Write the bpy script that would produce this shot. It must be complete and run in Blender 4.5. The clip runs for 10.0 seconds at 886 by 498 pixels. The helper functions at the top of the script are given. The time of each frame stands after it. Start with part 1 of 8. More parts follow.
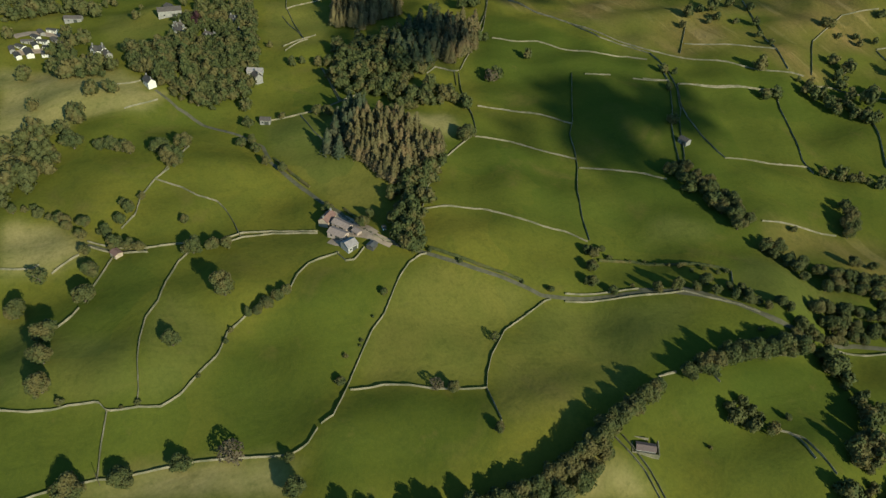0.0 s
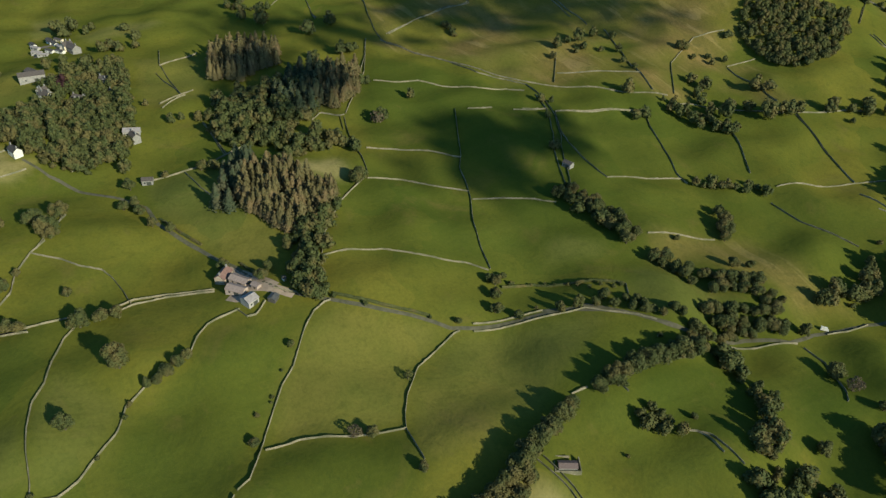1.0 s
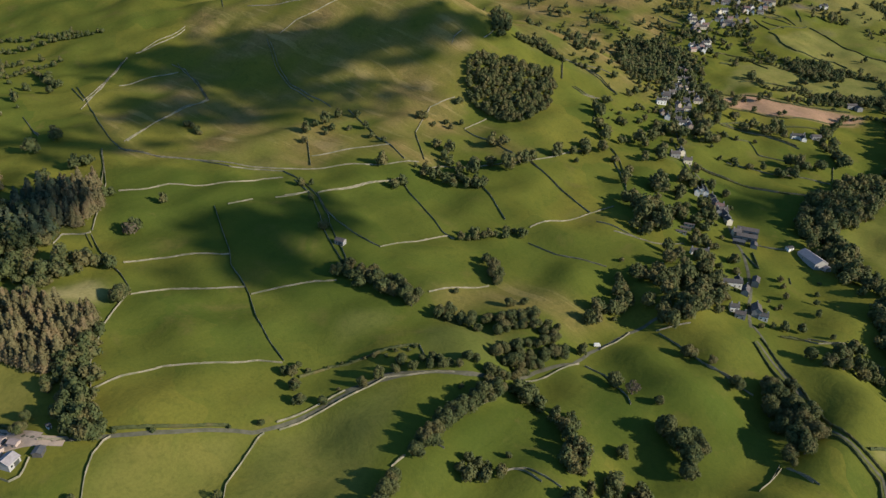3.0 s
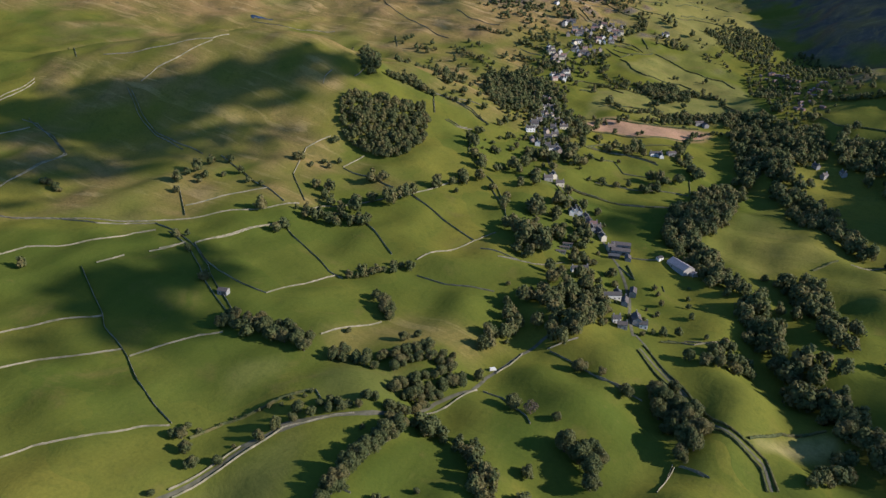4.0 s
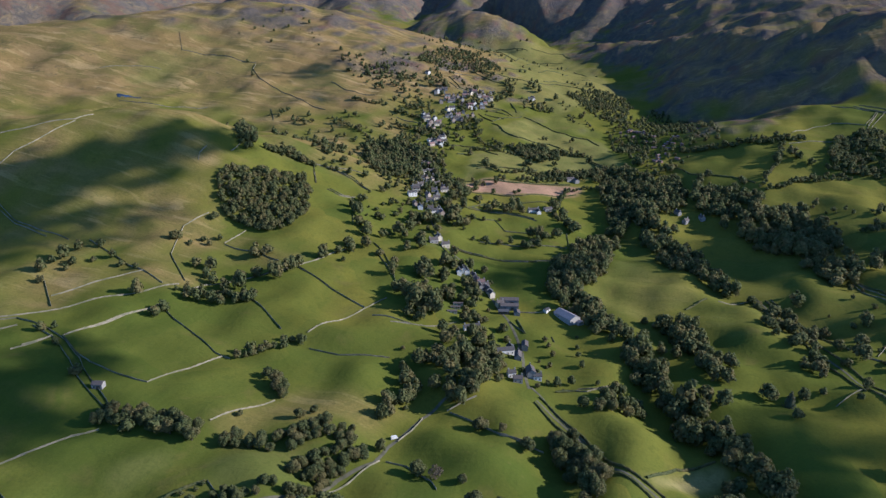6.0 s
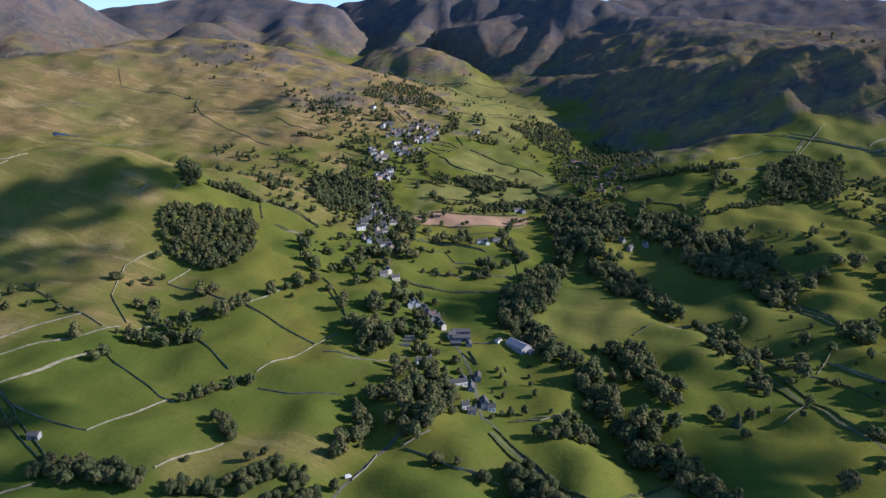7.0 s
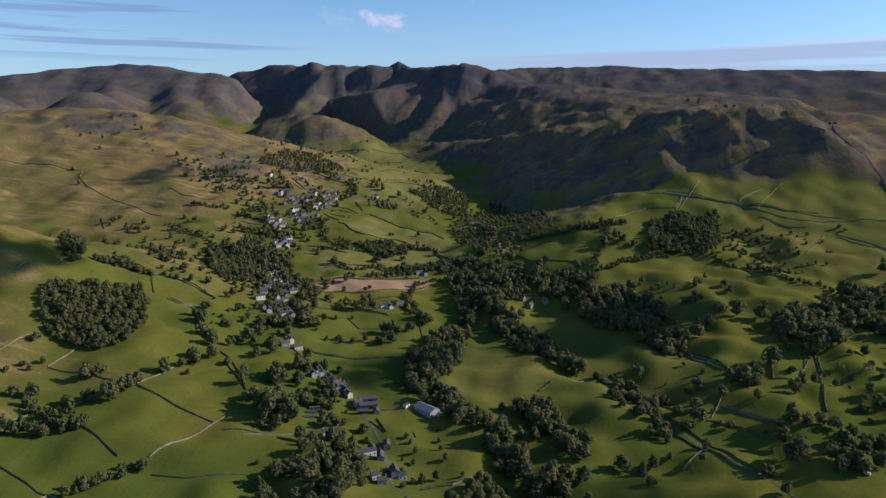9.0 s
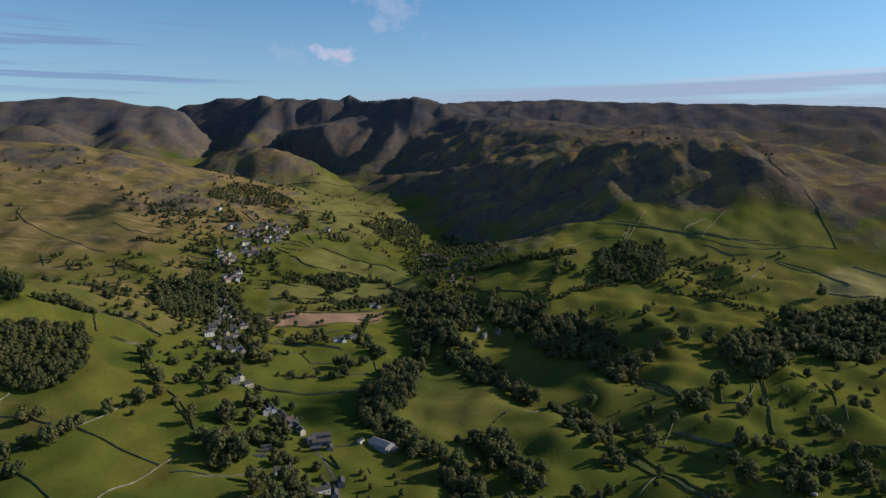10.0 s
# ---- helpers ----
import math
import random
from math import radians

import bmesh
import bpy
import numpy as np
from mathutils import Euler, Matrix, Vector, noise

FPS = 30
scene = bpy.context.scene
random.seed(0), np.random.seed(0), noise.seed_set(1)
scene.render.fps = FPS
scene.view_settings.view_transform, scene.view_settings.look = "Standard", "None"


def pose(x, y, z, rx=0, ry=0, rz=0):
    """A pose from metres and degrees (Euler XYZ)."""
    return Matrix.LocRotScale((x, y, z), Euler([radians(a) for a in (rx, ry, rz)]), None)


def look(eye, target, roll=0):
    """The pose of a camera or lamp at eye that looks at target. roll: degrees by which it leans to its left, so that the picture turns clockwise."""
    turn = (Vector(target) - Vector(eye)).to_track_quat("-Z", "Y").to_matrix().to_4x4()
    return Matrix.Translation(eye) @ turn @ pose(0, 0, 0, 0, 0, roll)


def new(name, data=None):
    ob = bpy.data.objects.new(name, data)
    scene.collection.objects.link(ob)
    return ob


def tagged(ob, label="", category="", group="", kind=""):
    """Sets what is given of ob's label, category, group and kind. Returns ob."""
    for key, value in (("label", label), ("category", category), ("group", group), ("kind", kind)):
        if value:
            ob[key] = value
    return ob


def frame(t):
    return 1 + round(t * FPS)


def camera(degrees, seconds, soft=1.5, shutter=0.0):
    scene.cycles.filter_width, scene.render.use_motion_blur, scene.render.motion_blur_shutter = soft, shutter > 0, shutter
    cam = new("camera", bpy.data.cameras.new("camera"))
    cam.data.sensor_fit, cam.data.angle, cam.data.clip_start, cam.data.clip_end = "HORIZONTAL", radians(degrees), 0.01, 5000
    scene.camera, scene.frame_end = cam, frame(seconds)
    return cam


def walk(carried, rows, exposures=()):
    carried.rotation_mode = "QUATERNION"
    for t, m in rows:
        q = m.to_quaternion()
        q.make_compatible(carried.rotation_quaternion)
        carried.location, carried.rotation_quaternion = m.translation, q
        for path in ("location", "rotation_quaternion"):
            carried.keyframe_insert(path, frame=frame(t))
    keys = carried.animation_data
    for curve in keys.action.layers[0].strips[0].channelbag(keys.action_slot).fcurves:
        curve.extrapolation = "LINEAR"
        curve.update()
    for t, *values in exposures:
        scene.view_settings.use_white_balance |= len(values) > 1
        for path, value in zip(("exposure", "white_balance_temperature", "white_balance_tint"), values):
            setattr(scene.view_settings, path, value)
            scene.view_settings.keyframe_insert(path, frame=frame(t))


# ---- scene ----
# ---- camera ----
cam = camera(64.78, 10.0, 1.4)
EXPOSURES = ((0, 0.43, 5450, 7), (1.5, 0.56, 5400, 14), (2.5, 0.64, 5350, 21), (4.5, 0.83, 4980, 33), (5, 0.85, 4900, 34), (7, 0.86, 4680, 33), (7.5, 0.80, 4740, 33), (8.5, 0.48, 4950, 32), (9, 0.34, 5040, 30), (10, 0.10, 5150, 26))
walk(cam, [
    (0.0, pose(0, 0, 300, 51.252, -3.197, 68.452)),
    (0.5, pose(0, 0, 300, 53.176, -3.124, 63.244)),
    (1.0, pose(0, 0, 300, 54.991, -3.063, 58.327)),
    (1.5, pose(0, 0, 300, 56.914, -2.954, 53.016)),
    (2.0, pose(0, 0, 300, 58.699, -2.769, 48.014)),
    (2.5, pose(0, 0, 300, 60.579, -2.582, 42.633)),
    (2.7, pose(0, 0, 300, 61.332, -2.478, 40.482)),
    (3.8, pose(0, 0, 300, 65.107, -1.858, 28.601)),
    (4.0, pose(0, 0, 300, 65.684, -1.769, 26.713)),
    (4.5, pose(0, 0, 300, 67.104, -1.534, 23.476)),
    (5.0, pose(0, 0, 300, 68.481, -1.385, 21.141)),
    (5.2, pose(0, 0, 300, 69.048, -1.301, 20.241)),
    (6.3, pose(0, 0, 300, 72.096, -0.883, 15.350)),
    (6.5, pose(0, 0, 300, 72.644, -0.839, 14.472)),
    (7.0, pose(0, 0, 300, 74.006, -0.704, 12.269)),
    (7.5, pose(0, 0, 300, 75.373, -0.604, 10.089)),
    (8.0, pose(0, 0, 300, 76.668, -0.499, 7.954)),
    (8.5, pose(0, 0, 300, 77.995, -0.360, 5.930)),
    (9.0, pose(0, 0, 300, 79.282, -0.180, 3.944)),
    (9.5, pose(0, 0, 300, 80.589, -0.099, 1.958)),
    (10.0, pose(0, 0, 300, 81.895, 0.000, 0.000)),
], exposures=EXPOSURES)

# ---- light ----
SUN_AZ, SUN_EL = 76.0, 25.5
world = bpy.data.worlds.new("world")
scene.world = world
world.use_nodes = True
wn, wl = world.node_tree.nodes, world.node_tree.links
wn.clear()
sky = wn.new("ShaderNodeTexSky")
sky.sky_type, sky.sun_disc = "NISHITA", False
sky.sun_elevation, sky.sun_rotation = radians(SUN_EL), radians(SUN_AZ)
sky.altitude, sky.air_density, sky.dust_density, sky.ozone_density = 300, 1.0, 0.4, 1.2
back = wn.new("ShaderNodeBackground")
back.inputs["Strength"].default_value = 0.099
wout = wn.new("ShaderNodeOutputWorld")


def sky_clouds():
    """Thin level streaks low in the sky and one torn puff, mixed over the clear sky."""
    co = wn.new("ShaderNodeTexCoord")
    sep = wn.new("ShaderNodeSeparateXYZ")
    wl.new(co.outputs["Generated"], sep.inputs[0])

    def calc(op, a, b=0.0):
        n = wn.new("ShaderNodeMath")
        n.operation = op
        for i, v in enumerate((a, b)):
            if isinstance(v, (int, float)):
                n.inputs[i].default_value = v
            else:
                wl.new(v, n.inputs[i])
        return n.outputs[0]

    def ramp(v, lo, hi):
        n = wn.new("ShaderNodeMapRange")
        n.interpolation_type = "SMOOTHSTEP"
        n.inputs["From Min"].default_value, n.inputs["From Max"].default_value = lo, hi
        wl.new(v, n.inputs["Value"])
        return n.outputs["Result"]

    def grain(sx, sz, scale, detail, shift):
        m = wn.new("ShaderNodeMapping")
        m.inputs["Scale"].default_value = (sx, sx, sz)
        m.inputs["Location"].default_value = (shift, 0, 0)
        wl.new(co.outputs["Generated"], m.inputs["Vector"])
        n = wn.new("ShaderNodeTexNoise")
        n.inputs["Scale"].default_value, n.inputs["Detail"].default_value = scale, detail
        wl.new(m.outputs[0], n.inputs["Vector"])
        return n.outputs["Fac"]

    x, z = sep.outputs["X"], sep.outputs["Z"]
    # a long bank low to one side, thin grey streaks to the other, pale air over the hills
    lift = calc("ADD", z, calc("MULTIPLY", x, -0.022))
    bank = calc("MULTIPLY", calc("MULTIPLY", ramp(lift, 0.0855, 0.0785), ramp(x, -0.30, 0.22)), ramp(grain(1.2, 40, 2.0, 5, 3.1), 0.25, 0.50))
    brim = calc("MULTIPLY", calc("MULTIPLY", calc("MULTIPLY", ramp(lift, 0.088, 0.0835), ramp(lift, 0.0775, 0.082)), ramp(x, 0.12, 0.45)), ramp(grain(1.0, 12, 3.0, 4, 2.2), 0.35, 0.6))
    streak = calc("MULTIPLY", calc("MULTIPLY", ramp(grain(1.3, 40, 2.6, 4, 5.3), 0.50, 0.60), ramp(x, -0.22, -0.36)), calc("MULTIPLY", ramp(z, 0.06, 0.085), ramp(z, 0.175, 0.14)))
    haze = ramp(z, 0.24, 0.03)
    # torn puffs: patches of broken noise round a few directions
    torn = calc("SUBTRACT", grain(1, 1.4, 34, 6, 1.7), 0.5)

    def puff(x0, z0, size, solid):
        dx = calc("MULTIPLY", calc("SUBTRACT", x, x0), 1.0 / size)
        dz = calc("MULTIPLY", calc("SUBTRACT", z, z0), 1.5 / size)
        r = calc("SQRT", calc("ADD", calc("MULTIPLY", dx, dx), calc("MULTIPLY", dz, dz)))
        d = calc("ADD", calc("SUBTRACT", 0.75, r), calc("MULTIPLY", torn, 2.6))
        return calc("MULTIPLY", calc("MULTIPLY", ramp(d, 0.1, 0.8), solid), ramp(sep.outputs["Y"], 0.0, 0.3))

    puffs = calc("MAXIMUM", calc("MAXIMUM", puff(-0.148, 0.128, 0.044, 1.0), puff(-0.205, 0.128, 0.05, 0.30)), puff(-0.07, 0.185, 0.075, 0.40))
    cover = calc("MAXIMUM", calc("MAXIMUM", calc("MULTIPLY", brim, 0.75), calc("MULTIPLY", haze, 0.28)), puffs)
    mix = wn.new("ShaderNodeMix")
    mix.data_type = "RGBA"
    wl.new(cover, mix.inputs["Factor"])
    clear = wn.new("ShaderNodeMix")
    clear.data_type, clear.blend_type = "RGBA", "MULTIPLY"
    clear.inputs["Factor"].default_value = 1.0
    clear.inputs["B"].default_value = CLEAR_AIR
    wl.new(sky.outputs[0], clear.inputs["A"])
    wl.new(clear.outputs["Result"], mix.inputs["A"])
    mix.inputs["B"].default_value = CLOUD_TINT
    veil = wn.new("ShaderNodeMix")
    veil.data_type = "RGBA"
    wl.new(calc("MULTIPLY", streak, 0.6), veil.inputs["Factor"])
    grey = wn.new("ShaderNodeMix")
    grey.data_type = "RGBA"
    wl.new(calc("MULTIPLY", calc("MULTIPLY", bank, calc("SUBTRACT", 1.0, brim)), 0.75), grey.inputs["Factor"])
    wl.new(mix.outputs["Result"], grey.inputs["A"])
    grey.inputs["B"].default_value = BANK_TINT
    wl.new(grey.outputs["Result"], veil.inputs["A"])
    veil.inputs["B"].default_value = STREAK_TINT
    wl.new(veil.outputs["Result"], back.inputs["Color"])


CLEAR_AIR = (0.64, 0.88, 0.80, 1)
CLOUD_TINT = (5.2, 5.1, 4.7, 1)
STREAK_TINT = (1.9, 2.5, 3.2, 1)
BANK_TINT = (3.5, 3.7, 3.7, 1)
sky_clouds()
wl.new(back.outputs[0], wout.inputs["Surface"])

sun = new("sun", bpy.data.lights.new("sun", "SUN"))
sun.data.energy, sun.data.angle, sun.data.color = 4.8, radians(0.53), (1.0, 0.86, 0.50)
sun_from = Vector((math.sin(radians(SUN_AZ)) * math.cos(radians(SUN_EL)), math.cos(radians(SUN_AZ)) * math.cos(radians(SUN_EL)), math.sin(radians(SUN_EL))))
sun.matrix_world = look(sun_from * 100, (0, 0, 0))


# ---- materials ----
class Mat:
    """A small helper to wire a node material."""

    def __init__(self, name, rough=0.9, spec=0.25):
        self.m = bpy.data.materials.new(name)
        self.m.use_nodes = True
        self.n, self.l = self.m.node_tree.nodes, self.m.node_tree.links
        self.b = self.n["Principled BSDF"]
        self.b.inputs["Roughness"].default_value = rough
        self.b.inputs["Specular IOR Level"].default_value = spec
        self.co = self.n.new("ShaderNodeNewGeometry").outputs["Position"]

    def noise(self, scale, detail=4.0, rough=0.55, stretch=None, co=None, warp=0.0):
        t = self.n.new("ShaderNodeTexNoise")
        t.inputs["Scale"].default_value, t.inputs["Detail"].default_value = scale, detail
        t.inputs["Roughness"].default_value, t.inputs["Distortion"].default_value = rough, warp
        src = self.co if co is None else co
        if stretch:
            m = self.n.new("ShaderNodeMapping")
            m.inputs["Scale"].default_value = stretch[:3]
            if len(stretch) > 3:
                m.inputs["Rotation"].default_value = (0, 0, radians(stretch[3]))
            self.l.new(src, m.inputs["Vector"])
            src = m.outputs[0]
        self.l.new(src, t.inputs["Vector"])
        return t.outputs["Fac"]

    def ramp(self, v, lo, hi, a=0.0, b=1.0):
        r = self.n.new("ShaderNodeMapRange")
        r.interpolation_type = "SMOOTHSTEP"
        for k, val in (("From Min", lo), ("From Max", hi), ("To Min", a), ("To Max", b)):
            r.inputs[k].default_value = val
        self.l.new(v, r.inputs["Value"])
        return r.outputs["Result"]

    def calc(self, op, a, b=0.0):
        m = self.n.new("ShaderNodeMath")
        m.operation = op
        for i, v in enumerate((a, b)):
            if isinstance(v, (int, float)):
                m.inputs[i].default_value = v
            else:
                self.l.new(v, m.inputs[i])
        return m.outputs[0]

    def mix(self, f, a, b, how="MIX"):
        m = self.n.new("ShaderNodeMix")
        m.data_type, m.blend_type = "RGBA", how
        for key, v in (("Factor", f), ("A", a), ("B", b)):
            if isinstance(v, (int, float)):
                m.inputs[key].default_value = v
            elif isinstance(v, tuple):
                m.inputs[key].default_value = (*v[:3], 1)
            else:
                self.l.new(v, m.inputs[key])
        return m.outputs["Result"]

    def attr(self, name):
        a = self.n.new("ShaderNodeAttribute")
        a.attribute_name = name
        s = self.n.new("ShaderNodeSeparateColor")
        self.l.new(a.outputs["Color"], s.inputs[0])
        return s.outputs[0], s.outputs[1], s.outputs[2]

    def random(self):
        return self.n.new("ShaderNodeObjectInfo").outputs["Random"]

    def island(self):
        return self.n.new("ShaderNodeNewGeometry").outputs["Random Per Island"]

    def bump(self, v, distance, strength=1.0):
        p = self.n.new("ShaderNodeBump")
        p.inputs["Distance"].default_value, p.inputs["Strength"].default_value = distance, strength
        self.l.new(v, p.inputs["Height"])
        self.l.new(p.outputs[0], self.b.inputs["Normal"])

    def done(self, colour):
        if isinstance(colour, tuple):
            self.b.inputs["Base Color"].default_value = (*colour, 1)
        else:
            self.l.new(colour, self.b.inputs["Base Color"])
        return self.m


def ground_material():
    """Pasture, rough grass, moor, bracken and scree by the plan's cover maps, each with its own grain."""
    k = Mat("turf", 1.0, 0.0)
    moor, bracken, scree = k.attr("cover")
    hay, soil, lush = k.attr("field")
    broad, mid, fine = k.noise(0.006, 4, 0.55, warp=0.6), k.noise(0.035, 5, 0.6, warp=0.4), k.noise(0.5, 5, 0.65)
    speck = k.noise(1.8, 3, 0.6)
    g = k.mix(k.ramp(broad, 0.32, 0.68), (0.076, 0.092, 0.013), (0.137, 0.126, 0.018))
    g = k.mix(k.ramp(mid, 0.40, 0.72, 0, 0.5), g, (0.095, 0.109, 0.017))
    # each walled plot has had its own grazing
    plot = k.n.new("ShaderNodeTexVoronoi")
    plot.inputs["Scale"].default_value = 0.0105
    bend = k.n.new("ShaderNodeTexNoise")
    bend.inputs["Scale"].default_value, bend.inputs["Detail"].default_value = 0.012, 3
    k.l.new(k.co, bend.inputs["Vector"])
    shift = k.n.new("ShaderNodeVectorMath")
    shift.operation = "MULTIPLY_ADD"
    k.l.new(bend.outputs["Color"], shift.inputs[0])
    shift.inputs[1].default_value = (120, 120, 0)
    k.l.new(k.co, shift.inputs[2])
    k.l.new(shift.outputs[0], plot.inputs["Vector"])
    plots = k.n.new("ShaderNodeSeparateColor")
    k.l.new(plot.outputs["Color"], plots.inputs[0])
    g = k.mix(k.ramp(plots.outputs[0], 0.55, 0.9, 0, 0.30), g, (0.160, 0.136, 0.022))
    g = k.mix(k.ramp(plots.outputs[1], 0.6, 0.95, 0, 0.30), g, (0.050, 0.082, 0.013))
    g = k.mix(k.calc("MULTIPLY", lush, 0.62), g, (0.048, 0.072, 0.010))
    # worn and parched spots, brown where the turf is thin
    g = k.mix(k.ramp(k.noise(0.022, 4, 0.6, warp=0.5), 0.58, 0.74, 0, 0.55), g, (0.130, 0.106, 0.028))
    g = k.mix(k.ramp(k.noise(0.09, 4, 0.6), 0.62, 0.75, 0, 0.4), g, (0.122, 0.104, 0.026))
    straw = k.mix(k.ramp(mid, 0.3, 0.7), (0.330, 0.268, 0.115), (0.240, 0.212, 0.080))
    g = k.mix(hay, g, straw)
    mown = k.noise(0.22, 2, 0.4, (1.0, 0.03, 1.0, 32))
    g = k.mix(k.ramp(mown, 0.40, 0.60, 0.0, 0.08), g, (0.11, 0.12, 0.024))
    # moor grass: bleached bents in long streaks along the slope, grey-brown between
    m = k.mix(k.ramp(broad, 0.35, 0.65), (0.214, 0.142, 0.052), (0.166, 0.124, 0.042))
    m = k.mix(k.ramp(k.noise(0.012, 6, 0.65, (1, 2.6, 1, 25), warp=0.8), 0.45, 0.62, 0, 0.8), m, (0.262, 0.170, 0.072))
    bents = k.noise(0.035, 5, 0.6, (0.22, 1.9, 1.0, -28), warp=0.9)
    m = k.mix(k.ramp(bents, 0.54, 0.62, 0, 0.7), m, (0.350, 0.246, 0.108))
    m = k.mix(k.ramp(k.noise(0.03, 6, 0.7, warp=0.5), 0.56, 0.70, 0, 0.7), m, (0.098, 0.082, 0.042))
    m = k.mix(k.ramp(k.noise(0.0045, 3, 0.5, warp=0.4), 0.50, 0.66, 0, 0.75), m, (0.125, 0.122, 0.032))
    g = k.mix(moor, g, m)
    # bracken and heather, rust where it died back; haze painted in as cool grey
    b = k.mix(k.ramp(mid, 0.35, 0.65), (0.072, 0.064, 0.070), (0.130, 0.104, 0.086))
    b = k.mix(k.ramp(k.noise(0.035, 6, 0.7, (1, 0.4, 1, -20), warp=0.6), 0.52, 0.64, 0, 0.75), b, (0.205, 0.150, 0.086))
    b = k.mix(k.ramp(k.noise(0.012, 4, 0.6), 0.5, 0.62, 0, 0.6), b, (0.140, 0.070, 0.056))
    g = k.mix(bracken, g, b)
    # scree: its darker, bluer tone is distance haze put into the rock colour
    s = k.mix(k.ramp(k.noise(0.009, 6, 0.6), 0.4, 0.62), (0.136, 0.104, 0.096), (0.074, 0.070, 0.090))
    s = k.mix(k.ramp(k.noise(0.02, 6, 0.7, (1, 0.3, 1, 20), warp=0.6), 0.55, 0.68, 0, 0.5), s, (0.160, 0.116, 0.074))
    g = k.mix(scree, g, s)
    e = k.mix(k.ramp(mid, 0.35, 0.7), (0.36, 0.215, 0.140), (0.29, 0.180, 0.110))
    furrow = k.noise(0.5, 2, 0.5, (0.04, 1.0, 1.0, 8))
    e = k.mix(k.ramp(furrow, 0.4, 0.6, 0, 0.35), e, (0.25, 0.155, 0.095))
    g = k.mix(soil, g, e)
    g = k.mix(k.ramp(k.noise(0.14, 5, 0.7, warp=0.4), 0.50, 0.66, 0, 0.26), g, (0.046, 0.060, 0.012))
    g = k.mix(k.ramp(fine, 0.3, 0.75, 0, 0.26), g, (0.030, 0.045, 0.012))
    g = k.mix(k.ramp(speck, 0.52, 0.76, 0, 0.24), g, (0.165, 0.152, 0.032))
    rough_ground = k.calc("MAXIMUM", scree, bracken)
    crag = k.calc("MULTIPLY", k.noise(0.03, 7, 0.75, (1, 2.0, 1, 35), warp=0.6), k.calc("MULTIPLY", rough_ground, 8.0))
    tussock = k.calc("MULTIPLY", k.noise(0.16, 5, 0.7, (0.5, 1.5, 1, -28)), k.calc("MULTIPLY", moor, 1.6))
    h = k.calc("ADD", k.calc("ADD", k.calc("MULTIPLY", mid, 1.0), k.calc("MULTIPLY", fine, 0.08)), k.calc("ADD", crag, tussock))
    k.bump(h, 2.0, 0.55)
    return k.done(g)


# ---- the lie of the land ----
AXIS_Y = (-3000, -600, 0, 400, 700, 1240, 1660, 1910, 2830, 3600, 5000)
AXIS_X = (700, 420, 260, 130, 40, 48, -6, -150, -448, -700, -1100)
FLOOR_Z = (-60, -45, -30, -18, -8, 0, 12, 32, 132, 170, 240)


def ridge_line(points, side, x, y):
    """Height and nearness of a ridge: points (x, y, crest height), side = half width on the ground."""
    best = np.full(x.shape, 1e9)
    total, crest = np.zeros(x.shape), np.zeros(x.shape)
    for (ax, ay, az), (bx, by, bz) in zip(points[:-1], points[1:]):
        dx, dy = bx - ax, by - ay
        s = np.clip(((x - ax) * dx + (y - ay) * dy) / (dx * dx + dy * dy), 0, 1)
        d = np.hypot(x - ax - s * dx, y - ay - s * dy)
        best = np.minimum(best, d)
        w = 1 / (d + 0.03 * side) ** 4
        total, crest = total + w, crest + w * (az + s * (bz - az))
    return crest / total, np.sqrt((best / side) ** 2 + 0.006) - 0.06


def smooth_max(a, b, k):
    h = np.clip(0.5 + 0.5 * (a - b) / k, 0, 1)
    return b + (a - b) * h + k * h * (1 - h)


def waves(x, y, size, seed):
    """Rolling, uneven relief between about -1 and 1, made of crossing waves."""
    rng = np.random.RandomState(seed)
    out = np.zeros(x.shape)
    for i in range(10):
        turn = rng.uniform(0, 6.283)
        k = 6.283 / size * rng.uniform(0.6, 1.7)
        out += np.sin(k * (x * math.cos(turn) + y * math.sin(turn)) + rng.uniform(0, 6.283) + 0.8 * np.sin(k * 0.43 * (y * math.cos(turn) - x * math.sin(turn))))
    return out / 4.5


# rounded hills: crest points (x, y, height), half width, steepness of the flank, blend
RIDGES = []
RIDGES.append((((-2200, 900, 230), (-1500, 1400, 262), (-1150, 1720, 318), (-870, 1800, 306), (-760, 1960, 268), (-690, 2180, 215)), 900, 1.25, 40))
RIDGES.append((((-1600, 500, 100), (-1000, 640, 128), (-740, 790, 168), (-620, 830, 166), (-540, 905, 125)), 360, 1.25, 30))
RIDGES.append((((1010, 1560, 190), (1300, 1420, 225), (1700, 900, 235), (2400, 200, 240), (2800, -800, 220)), 500, 1.8, 40))
RIDGES.append((((-3300, 2900, 420), (-3600, 1600, 330), (-3300, 0, 200), (-2900, -1500, 160)), 1200, 1.4, 40))

# fells: crest points, fall to the left and to the right of the way along them, rounding of the crest, blend
FELLS = []
# the crag hill on the eastern side
FELLS.append((((458, 2050, 312), (578, 1900, 326), (693, 1800, 322), (760, 1730, 306), (830, 1690, 262), (900, 1650, 206)), 0.30, 0.60, 55, 30))
FELLS.append((((-144, 4050, 590), (-281, 3720, 372), (-330, 3480, 245), (-370, 3300, 150)), 0.24, 0.72, 40, 30))
